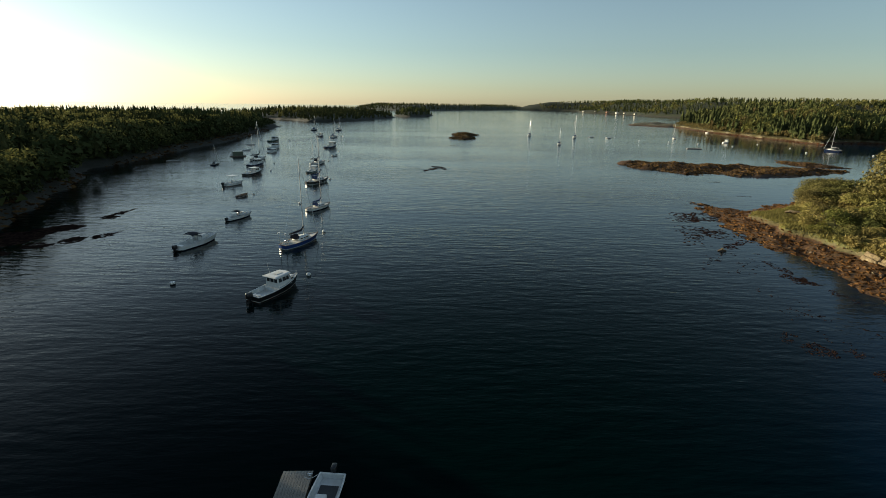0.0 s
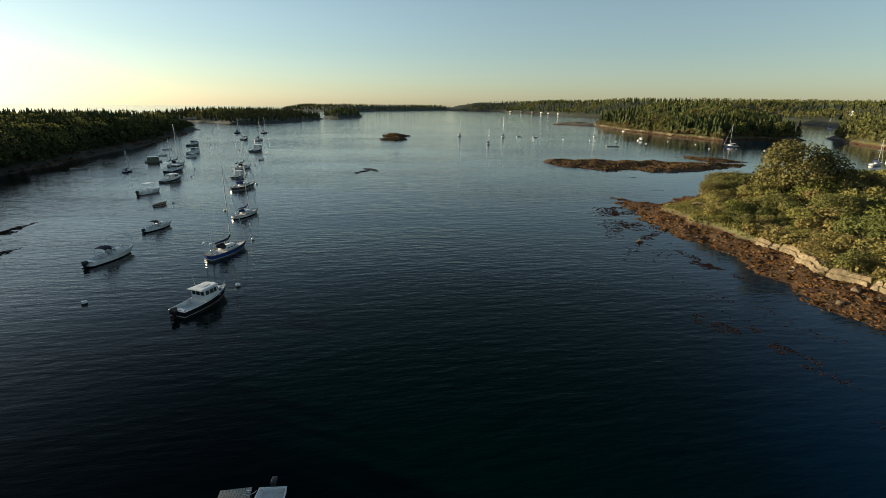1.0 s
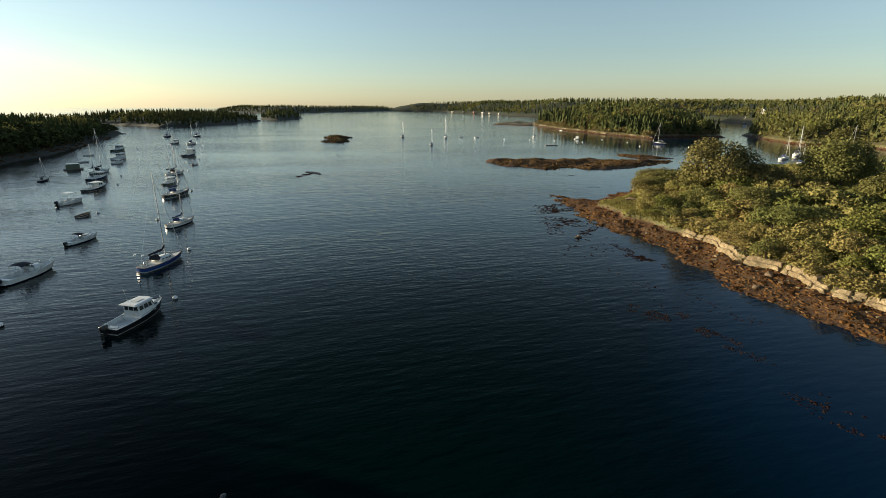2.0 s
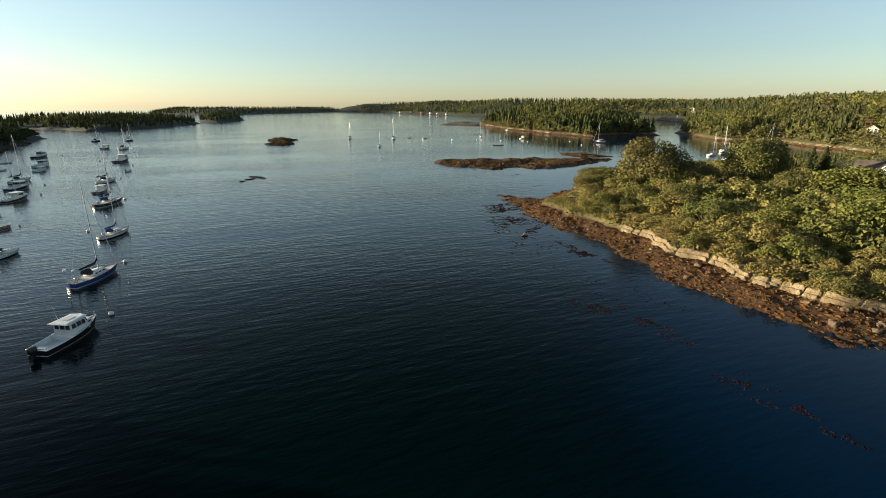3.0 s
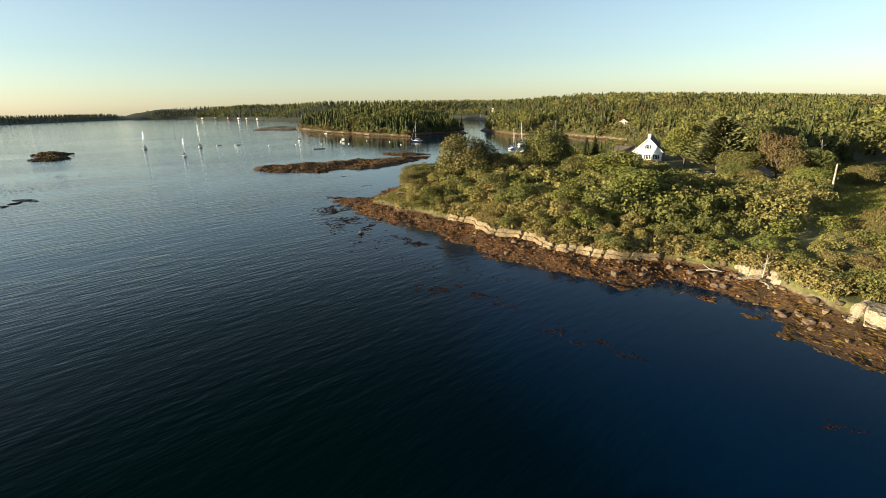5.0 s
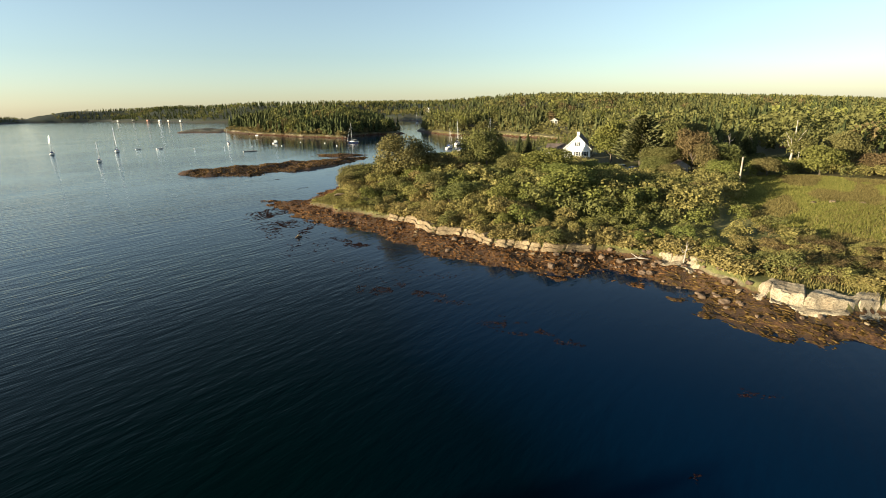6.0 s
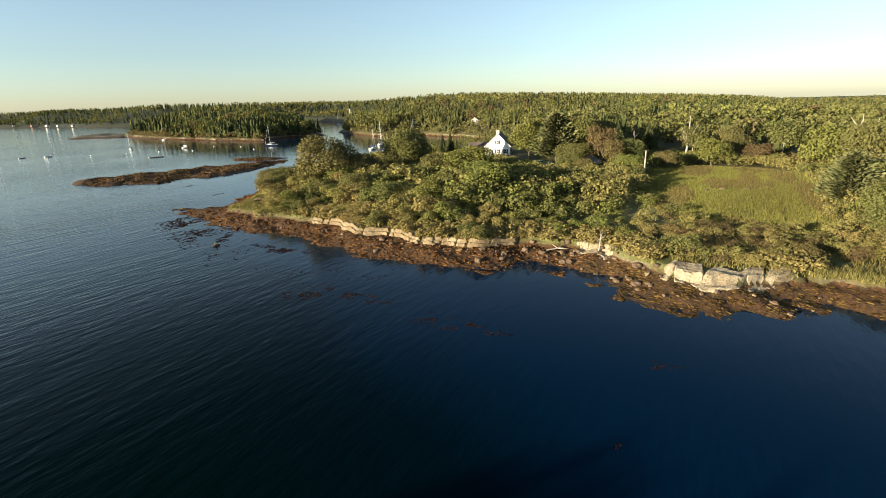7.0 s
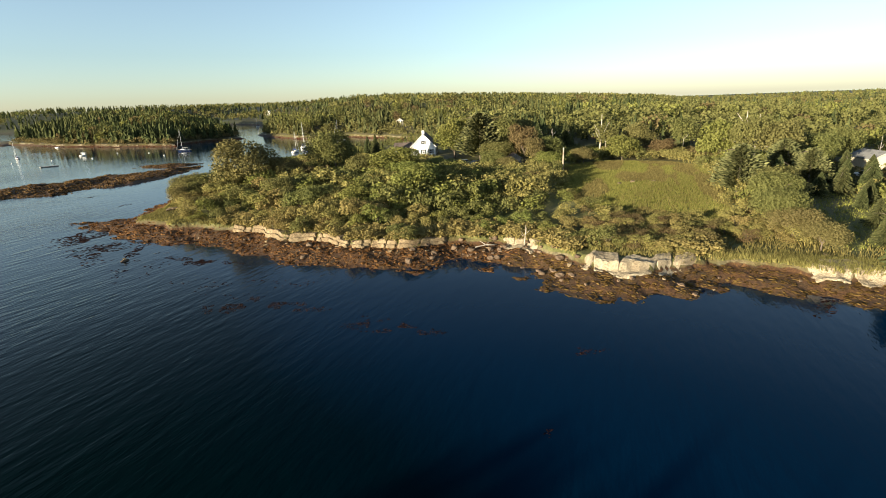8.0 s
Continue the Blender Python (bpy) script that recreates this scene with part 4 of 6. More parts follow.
def half_beam(s, beam, stern):
    if s < 0.45:
        t = s / 0.45
        return beam / 2 * (stern + (1 - stern) * (1 - (1 - t) ** 2))
    t = (s - 0.45) / 0.55
    return beam / 2 * max(0.012, 1 - t ** 2.3)


def sheer(s, low, high):
    return low + (high - low) * max(0.0, (s - 0.15) / 0.85) ** 1.7


def hull_parts(root, L, beam, stern, low, high, paint, draft=0.35, rake=0.09, well=0.45, floor=0.22, stripe=M_RED, deck=M_DECK, liner=M_GEL, toe=None):
    """Hull shell, boot stripe, deck and cockpit well of a boat; x runs to the bow, the waterline is z = 0."""
    S = [0, 0.06, 0.15, 0.28, 0.42, 0.55, 0.68, 0.79, 0.88, 0.95, 1.0]

    def xs(s, z):
        return -L / 2 + s * L * (1 - rake) + rake * L * (s ** 3) * min(1, max(0, (z + draft) / (high + draft)))

    def side(s, level):
        b, top = half_beam(s, beam, stern), sheer(s, low, high)
        flare = 0.72 + 0.2 * (1 - s)
        return {0: (xs(s, -draft), 0.0, -draft * (1 - s ** 4)), 1: (xs(s, -0.1), b * flare * 0.86, -0.10), 2: (xs(s, 0.06), b * flare, 0.06),
                3: (xs(s, 0.16), b * (flare + 0.05), 0.16), 4: (xs(s, top), b, top)}[level]

    def strip(name, levels, material, label=""):
        bm = bmesh.new()
        rows = []
        for s in S:
            r = [side(s, k) for k in levels]
            rows.append(r)
        for sign in (1, -1):
            vs = [[bm.verts.new((x, y * sign, z)) for x, y, z in r] for r in rows]
            for a, b in zip(vs, vs[1:]):
                for k in range(len(levels) - 1):
                    q = (a[k], b[k], b[k + 1], a[k + 1])
                    bm.faces.new(q if sign < 0 else q[::-1])
        stern_ring = [(x, y, z) for x, y, z in rows[0]] + [(x, -y, z) for x, y, z in rows[0][::-1]]
        bm.faces.new([bm.verts.new(p) for p in stern_ring])
        bmesh.ops.remove_doubles(bm, verts=bm.verts, dist=0.004)
        bmesh.ops.recalc_face_normals(bm, faces=bm.faces)
        return part(name, bm, material, root, label, True)
    strip("hull", (3, 4), paint)
    strip("boot_stripe", (2, 3), stripe if stripe is not M_RED else M_GEL)
    strip("bottom", (0, 1, 2), M_RED if stripe is M_RED else stripe)
    inset, drop = 0.07, 0.05
    bm = bmesh.new()
    fore = [s for s in S if s >= well - 0.001 or s in S and s > well]
    if well > 0 and well not in fore:
        fore = [well] + fore
    left = [(xs(s, sheer(s, low, high)), max(0.0, half_beam(s, beam, stern) - inset), sheer(s, low, high) - drop) for s in fore]
    lv = [bm.verts.new(p) for p in left]
    rv = [bm.verts.new((x, -y, z)) for x, y, z in left]
    for k in range(len(left) - 1):
        bm.faces.new((lv[k], rv[k], rv[k + 1], lv[k + 1]))
    part("foredeck", bm, deck, root)
    # gunwale: a rounded strip all round
    bm = bmesh.new()
    for sign in (1, -1):
        prev = None
        for s in S:
            x, y, z = xs(s, sheer(s, low, high)), half_beam(s, beam, stern), sheer(s, low, high)
            ring = [bm.verts.new((x, sign * max(0.004, y + o), z + h)) for o, h in ((0.02, -0.05), (0.025, 0.01), (-inset, 0.015), (-inset - 0.02, -0.06))]
            if prev:
                for k in range(4):
                    bm.faces.new((prev[k], prev[(k + 1) % 4], ring[(k + 1) % 4], ring[k]))
            prev = ring
    xt, yt, zt = xs(0, low), half_beam(0, beam, stern), low
    box(bm, (xt - 0.02, -yt, zt - 0.06), (xt + 0.09, yt, zt + 0.015))
    bmesh.ops.recalc_face_normals(bm, faces=bm.faces)
    part("gunwale", bm, toe or liner, root)
    if well > 0:
        aft = [s for s in S if s < well] + [well]
        bm = bmesh.new()
        rims = []
        for s in aft:
            x, b, z = xs(s, sheer(s, low, high)), half_beam(s, beam, stern), sheer(s, low, high)
            rims.append(((x + (0.08 if s == 0 else 0), b - inset - 0.02, z - 0.03), (x + (0.08 if s == 0 else 0), b * 0.86 - inset, floor)))
        a = [[bm.verts.new(p), bm.verts.new(q), bm.verts.new((q[0], -q[1], q[2])), bm.verts.new((p[0], -p[1], p[2]))] for p, q in rims]
        for p, q in zip(a, a[1:]):
            for k in range(3):
                bm.faces.new((p[k], q[k], q[k + 1], p[k + 1]))
        bm.faces.new(a[0])
        bm.faces.new(a[-1][::-1])
        part("cockpit", bm, liner, root)
    return xs


def house_block(x0, x1, w0, w1, z0, z1, rake0=0.0, rake1=0.3, tumble=0.06, crown=0.06):
    """A cabin trunk: sides lean in, ends slope, the roof is slightly crowned."""
    bm = bmesh.new()
    def ring(z, f):
        a, b = x0 + rake0 * f, x1 - rake1 * f
        ya, yb = w0 / 2 - tumble * f, w1 / 2 - tumble * f
        return [(a, -ya, z), (b, -yb, z), (b + 0.06 * (1 - f * 0.3), 0, z), (b, yb, z), (a, ya, z), (a, 0, z)]
    r0, r1 = ring(z0, 0), ring(z1, 1)
    r2 = [((p[0] - (x0 + x1) / 2) * 0.94 + (x0 + x1) / 2, p[1] * 0.9, z1 + crown) for p in r1]
    loft(bm, [r0, r1, r2])
    return bm


def pane(root, corners, material=M_GLASS, name="window", thick=0.012, parent=None):
    """A window: a thin bevelled plate through four corners, set a little proud of its wall."""
    bm = bmesh.new()
    c = [Vector(p) for p in corners]
    n = (c[1] - c[0]).cross(c[3] - c[0]).normalized()
    loft(bm, [[p - n * thick for p in c], [p + n * thick for p in c]])
    return part(name, bm, material, parent or root)


def rail(root, pts, r=0.014, posts=True, drop=0.5, name="bow_rail"):
    bm = bmesh.new()
    for a, b in zip(pts, pts[1:]):
        tube(bm, a, b, r, r, 5)
    if posts:
        for p in pts:
            tube(bm, p, (p[0], p[1], p[2] - drop), r, r, 5)
    return part(name, bm, M_STEEL, root)


def outboard(root, x, z, size=1.0, cowl=M_BLACK):
    bm = bmesh.new()
    box(bm, (x - 0.62 * size, -0.2 * size, z + 0.02), (x - 0.02, 0.2 * size, z + 0.55 * size), 0.09 * size)
    motor = part("outboard_motor", bm, cowl, root, "black outboard motor on the stern", True)
    bm = bmesh.new()
    box(bm, (x - 0.40 * size, -0.07 * size, z - 0.75 * size), (x - 0.16 * size, 0.07 * size, z + 0.08), 0.02)
    part("leg", bm, cowl, motor)
    return motor


def boat_root(name, x, y, heading, label, category, group=""):
    root = new(name)
    root.empty_display_size = 0.2
    root.matrix_basis = pose(x, y, 0, 0, 0, heading)
    return tagged(root, label, category, group)


def cabin_cruiser(x, y, heading, L=7.2, paint=M_NAVY, name="cabin_cruiser", label="white cabin cruiser with dark navy hull and outboard motor", group="boats on moorings", motor=True):
    k = L / 7.2
    root = boat_root(name, x, y, heading, label, "boat", group)
    beam = 2.6 * k
    hull_parts(root, L, beam, 0.86, 0.72 * k, 1.22 * k, paint, well=0.42, floor=0.25 * k)
    a, b = -0.55 * k, 1.75 * k
    w = beam - 0.5 * k
    part("wheelhouse", house_block(a, b, w, w * 0.86, 0.70 * k, 2.05 * k, 0.02, 0.45 * k, 0.10 * k), M_GEL, root, "", False)
    bm = bmesh.new()
    loft(bm, [[(a - 0.45 * k, -w * .52, 2.06 * k), (b - 0.15 * k, -w * .44, 2.06 * k), (b + 0.05 * k, 0, 2.06 * k), (b - 0.15 * k, w * .44, 2.06 * k), (a - 0.45 * k, w * .52, 2.06 * k)],
              [(a - 0.45 * k, -w * .52, 2.11 * k), (b - 0.15 * k, -w * .44, 2.11 * k), (b + 0.05 * k, 0, 2.11 * k), (b - 0.15 * k, w * .44, 2.11 * k), (a - 0.45 * k, w * .52, 2.11 * k)],
              [(a - 0.3 * k, -w * .42, 2.18 * k), (b - 0.3 * k, -w * .34, 2.18 * k), (b - 0.15 * k, 0, 2.18 * k), (b - 0.3 * k, w * .34, 2.18 * k), (a - 0.3 * k, w * .42, 2.18 * k)]])
    roof = part("roof", bm, M_GEL, root)
    bm = bmesh.new()
    box(bm, (-0.1 * k, -0.33 * k, 2.17 * k), (0.9 * k, 0.33 * k, 2.22 * k), 0.02)
    part("roof_hatch", bm, M_DECK, roof, "grey roof hatch")
    part("trunk_cabin", house_block(b - 0.5 * k, b + 1.0 * k, w * 0.84, w * 0.45, 0.95 * k, 1.42 * k, 0, 0.3 * k, 0.06 * k, 0.05), M_GEL, root)
    for sg in (1, -1):
        for i, (p, q) in enumerate(((a + 0.12 * k, a + 0.62 * k), (a + 0.75 * k, a + 1.25 * k), (a + 1.36 * k, a + 1.75 * k))):
            ya, yb = w / 2 - 0.045 * k - 0.012 * i, w / 2 - 0.1 * k - 0.012 * i
            c = [(p, sg * ya, 1.42 * k), (q, sg * ya, 1.42 * k), (q - 0.04, sg * yb, 1.88 * k), (p + 0.02, sg * yb, 1.88 * k)]
            pane(root, c if sg < 0 else c[::-1])
        c = [(b + 0.02 * k, sg * w * 0.36, 1.16 * k), (b + 0.5 * k, sg * w * 0.30, 1.16 * k), (b + 0.42 * k, sg * w * 0.29, 1.32 * k), (b + 0.02 * k, sg * w * 0.35, 1.32 * k)]
        pane(root, c if sg < 0 else c[::-1])
    for y0, y1 in ((-0.42, -0.15), (-0.13, 0.13), (0.15, 0.42)):
        pane(root, [(b - 0.17 * k, y0 * w, 1.45 * k), (b - 0.17 * k, y1 * w, 1.45 * k), (b - 0.33 * k, y1 * w * 0.96, 1.92 * k), (b - 0.33 * k, y0 * w * 0.96, 1.92 * k)], name="windshield")
    for y0, y1 in ((-0.40, -0.18), (-0.12, 0.12), (0.18, 0.40)):
        pane(root, [(a - 0.01, y1 * w, 1.40 * k), (a - 0.01, y0 * w, 1.40 * k), (a + 0.01, y0 * w * 0.97, 1.86 * k), (a + 0.01, y1 * w * 0.97, 1.86 * k)], name="rear_window")
    rz = 1.22 * k + 0.45
    rail(root, [(1.9 * k, -0.95 * k, 1.5 * k), (2.7 * k, -0.62 * k, rz - 0.02), (3.45 * k, 0, rz + 0.05), (2.7 * k, 0.62 * k, rz - 0.02), (1.9 * k, 0.95 * k, 1.5 * k)])
    bm = bmesh.new()
    box(bm, (-L / 2 + 0.35 * k, -0.5 * k, 0.25 * k), (-L / 2 + 0.85 * k, 0.5 * k, 0.66 * k), 0.04)
    part("stern_seat", bm, M_GEL, root)
    bm = bmesh.new()
    tube(bm, (-0.2 * k, 0.6 * k, 2.1 * k), (-0.5 * k, 0.6 * k, 3.9 * k), 0.014, 0.006, 5)
    part("antenna", bm, M_GEL, root)
    if motor:
        outboard(root, -L / 2, 0.55 * k, 1.25 * k)
    return root


def express_cruiser(x, y, heading, L=8.2, name="express_cruiser", label="long white express cruiser with dark canvas top", group="boats on moorings", canvas=M_CANVAS, motor=True):
    k = L / 8.2
    root = boat_root(name, x, y, heading, label, "boat", group)
    beam = 2.6 * k
    hull_parts(root, L, beam, 0.85, 0.78 * k, 1.15 * k, M_GEL, rake=0.13, well=0.42, floor=0.3 * k, stripe=M_NAVY)
    part("fore_cabin", house_block(-0.3 * k, 2.6 * k, beam * 0.72, beam * 0.30, 0.82 * k, 1.42 * k, 0.1, 1.1 * k, 0.1 * k, 0.05), M_GEL, root, "", True)
    for y0, y1, x0, x1 in ((-0.40, 0.0, -0.05, 0.28), (0.0, 0.40, 0.28, -0.05)):
        pane(root, [(x0 * k, y0 * beam, 1.36 * k), (x1 * k + 0.2 * k, y1 * beam, 1.36 * k), (x1 * k - 0.25 * k, y1 * beam, 1.86 * k), (x0 * k - 0.4 * k, y0 * beam * 0.95, 1.86 * k)], name="windshield")
    bm = bmesh.new()
    n = 6
    rows = []
    for i in range(5):
        xx = (-1.9 + 0.42 * i) * k
        top = (2.35 - 0.05 * (i - 2) ** 2) * k
        rows.append([(xx, (j / n - 0.5) * beam * 0.82, top - 0.45 * k * abs(j / n - 0.5) ** 2 * 4 * 0.5) for j in range(n + 1)])
    vs = [[bm.verts.new(p) for p in r] for r in rows]
    us = [[bm.verts.new((p[0], p[1], p[2] - 0.03)) for p in r] for r in rows]
    for g, flip in ((vs, 1), (us, 0)):
        for p, q in zip(g, g[1:]):
            for j in range(n):
                f = (p[j], q[j], q[j + 1], p[j + 1])
                bm.faces.new(f if flip else f[::-1])
    part("canvas_top", bm, canvas, root, "dark canvas bimini top", True)
    for sg in (1, -1):
        for p, q, r in (((-1.9, 0.4, 0.8), (-1.9, 0.4, 1.95), 0.02), ((-0.2, 0.4, 0.9), (-0.25, 0.4, 1.95), 0.02), ((-1.3, 0.42, 0.8), (-0.75, 0.4, 2.0), 0.03)):
            bm = bmesh.new()
            tube(bm, (p[0] * k, sg * p[1] * beam, p[2] * k), (q[0] * k, sg * q[1] * beam, q[2] * k), r, r, 5)
            part("canvas_pole", bm, M_STEEL, root)
    rail(root, [(0.6 * k, -1.15 * k, 1.35 * k), (2.4 * k, -0.75 * k, 1.55 * k), (3.95 * k, 0, 1.65 * k), (2.4 * k, 0.75 * k, 1.55 * k), (0.6 * k, 1.15 * k, 1.35 * k)], drop=0.45)
    bm = bmesh.new()
    box(bm, (-L / 2 + 0.3 * k, -0.9 * k, 0.3 * k), (-L / 2 + 0.8 * k, 0.9 * k, 0.72 * k), 0.06)
    part("bench", bm, M_GEL, root)
    bm = bmesh.new()
    box(bm, (-1.0 * k, 0.25 * k, 0.3 * k), (-0.5 * k, 0.85 * k, 1.15 * k), 0.06)
    part("seat", bm, M_GEL, root)
    bm = bmesh.new()
    box(bm, (-L / 2 - 0.45 * k, -0.95 * k, 0.22 * k), (-L / 2 + 0.02, 0.95 * k, 0.30 * k), 0.02)
    part("swim_platform", bm, M_GEL, root)
    if motor:
        outboard(root, -L / 2 - 0.1 * k, 0.35 * k, 1.2 * k)
    return root


def skiff(x, y, heading, L=4.4, paint=M_GEL, name="skiff", label="small open white skiff", group="boats on moorings", motor=True, console=False, ttop=False, liner=M_GEL, mat=False):
    k = L / 4.4
    root = boat_root(name, x, y, heading, label, "boat", group)
    beam = 1.75 * k
    hull_parts(root, L, beam, 0.9, 0.48 * k, 0.72 * k, paint, draft=0.2, rake=0.08, well=0.86, floor=0.14 * k, liner=liner, deck=liner if liner is not M_GEL else M_DECK)
    if mat:
        bm = bmesh.new()
        box(bm, (-1.55 * k, -0.56 * k, 0.145 * k), (1.0 * k, 0.56 * k, 0.17 * k), 0.01)
        part("floor_mat", bm, M_BLACK, root, "black floor mat")
    for sx0 in ((0.75,) if mat else (-1.1, 0.35)):
        bm = bmesh.new()
        box(bm, (sx0 * k, -0.72 * k, 0.34 * k), ((sx0 + 0.32) * k, 0.72 * k, 0.40 * k), 0.01)
        part("thwart", bm, liner, root)
    if console:
        part("console", house_block((-0.1 if mat else -0.35) * k, (0.45 if mat else 0.25) * k, 0.7 * k, 0.6 * k, 0.14 * k, 0.95 * k, 0.02, 0.15 * k, 0.05, 0.03), M_GEL, root)
    if ttop:
        bm = bmesh.new()
        box(bm, (-0.9 * k, -0.75 * k, 1.85 * k), (0.6 * k, 0.75 * k, 1.92 * k), 0.03)
        top = part("hard_top", bm, M_GEL, root)
        bm = bmesh.new()
        for px, py in ((-0.7, -0.5), (-0.7, 0.5), (0.3, -0.5), (0.3, 0.5)):
            tube(bm, (px * k, py * k, 0.14 * k), (px * k, py * k, 1.86 * k), 0.025, 0.025, 5)
        part("top_frame", bm, M_STEEL, root)
    if motor:
        outboard(root, -L / 2, 0.36 * k, 0.85 * k)
    return root


def sloop(x, y, heading, L=9.0, paint=M_GEL, mast=12.0, cover=M_CANVAS_BLUE, name="sloop", label="white-hulled sloop at its mooring with furled sails", group="boats on moorings", arch=False, mizzen=False, boot=M_NAVY):
    k = L / 9.0
    root = boat_root(name, x, y, heading, label, "sailboat", group)
    beam = 2.9 * k
    hull_parts(root, L, beam, 0.58, 0.78 * k, 1.12 * k, paint, draft=0.6, rake=0.14, well=0.30, floor=0.35 * k, stripe=boot, toe=M_TEAK)
    part("coachroof", house_block(-1.3 * k, 2.0 * k, beam * 0.62, beam * 0.36, 0.80 * k, 1.38 * k, 0.1 * k, 0.6 * k, 0.1 * k, 0.06), M_GEL, root, "", True)
    for sg in (1, -1):
        for p in (-0.9, -0.1, 0.65):
            f = 1 - (p + 1.3) / 3.3 * 0.42
            yy = beam * 0.31 * f
            c = [(p * k, sg * (yy + 0.0), 1.05 * k), ((p + 0.5) * k, sg * (yy - 0.05 * k), 1.05 * k), ((p + 0.48) * k, sg * (yy - 0.09 * k), 1.22 * k), ((p + 0.02) * k, sg * (yy - 0.04 * k), 1.22 * k)]
            pane(root, c if sg < 0 else c[::-1], name="cabin_light")
    def rig(mx, height, boom_len, big):
        bm = bmesh.new()
        tube(bm, (mx, 0, 0.9 * k), (mx, 0, height), 0.085 * k, 0.05 * k, 8)
        m = part("mast", bm, M_ALU, root, "pale aluminium mast")
        bm = bmesh.new()
        z = 0.55 * height
        tube(bm, (mx, -0.8 * k, z), (mx, 0.8 * k, z), 0.022, 0.022, 5)
        part("spreader", bm, M_ALU, m)
        bm = bmesh.new()
        tube(bm, (mx - 0.05, 0, 2.15 * k), (mx - boom_len, 0, 2.05 * k), 0.06 * k, 0.05 * k, 7)
        part("boom", bm, M_ALU, root)
        bm = bmesh.new()
        rings_ = []
        for i in range(7):
            t = i / 6
            xx = mx - 0.02 - boom_len * 0.96 * t
            r = (0.23 - 0.12 * t) * k
            zc = 2.3 * k + 0.05 * k * (1 - t) + (0.55 * k * max(0, 0.18 - t) / 0.18)
            rings_.append([(xx, r * 0.62 * math.cos(w), zc + r * math.sin(w)) for w in [j * math.pi / 4 for j in range(8)]])
        loft(bm, rings_)
        part("sail_cover", bm, cover, root, "canvas cover over the furled mainsail", True)
        return m
    mx = 0.75 * k
    rig(mx, mast, 3.6 * k, True)
    if mizzen:
        rig(-3.1 * k, mast * 0.68, 1.7 * k, False)
    bow = (L / 2 - 0.1 * k, 0, 1.15 * k)
    bm = bmesh.new()
    tube(bm, bow, (mx + 0.05, 0, mast * 0.96), 0.055 * k, 0.022 * k, 6)
    part("furled_jib", bm, M_GEL, root, "white jib rolled on the forestay")
    wires = [((mx, 0, mast * 0.995), (-L / 2 + 0.1, 0, 0.85 * k))]
    for sg in (1, -1):
        wires += [((mx, 0, mast * 0.98), (mx, sg * 0.8 * k, 0.55 * mast)), ((mx, sg * 0.8 * k, 0.55 * mast), (mx - 0.1, sg * beam * 0.47, 0.9 * k))]
    for p, q in wires:
        bm = bmesh.new()
        tube(bm, p, q, 0.011, 0.011, 4)
        part("stay", bm, M_STEEL, root)
    z = 0.95 * k + 0.55
    pts = [(-L / 2 + 0.15 * k, -beam * 0.26, z - 0.1), (-1.5 * k, -beam * 0.44, z - 0.05), (0.8 * k, -beam * 0.46, z), (2.9 * k, -beam * 0.26, z + 0.15), (L / 2 - 0.15 * k, 0, z + 0.28),
           (2.9 * k, beam * 0.26, z + 0.15), (0.8 * k, beam * 0.46, z), (-1.5 * k, beam * 0.44, z - 0.05), (-L / 2 + 0.15 * k, beam * 0.26, z - 0.1)]
    rail(root, pts, 0.011, True, 0.6, "lifelines")
    part("dodger", house_block(-1.75 * k, -0.85 * k, beam * 0.58, beam * 0.5, 1.2 * k, 1.95 * k, 0.05, 0.4 * k, 0.12 * k, 0.08), cover, root, "canvas spray hood over the companionway")
    bm = bmesh.new()
    tube(bm, (-3.3 * k, -0.05, 0.5 * k), (-3.3 * k, -0.05, 1.15 * k), 0.05, 0.05, 6)
    tube(bm, (-3.36 * k, -0.05, 1.1 * k), (-3.32 * k, -0.05, 1.16 * k), 0.42 * k, 0.42 * k, 14)
    part("wheel_pedestal", bm, M_STEEL, root)
    if arch:
        bm = bmesh.new()
        for sg in (1, -1):
            tube(bm, (-L / 2 + 0.3 * k, sg * 0.72 * k, 0.8 * k), (-L / 2 + 0.2 * k, sg * 0.72 * k, 2.7 * k), 0.045, 0.045, 6)
            tube(bm, (-L / 2 + 0.2 * k, sg * 0.72 * k, 2.68 * k), (-L / 2 + 0.2 * k, sg * 0.72 * k, 2.86 * k), 0.22, 0.20, 10)
        tube(bm, (-L / 2 + 0.25 * k, -0.72 * k, 2.0 * k), (-L / 2 + 0.25 * k, 0.72 * k, 2.0 * k), 0.03, 0.03, 5)
        part("stern_arch", bm, M_GEL, root, "white stern posts with radar and antenna domes")
    return root


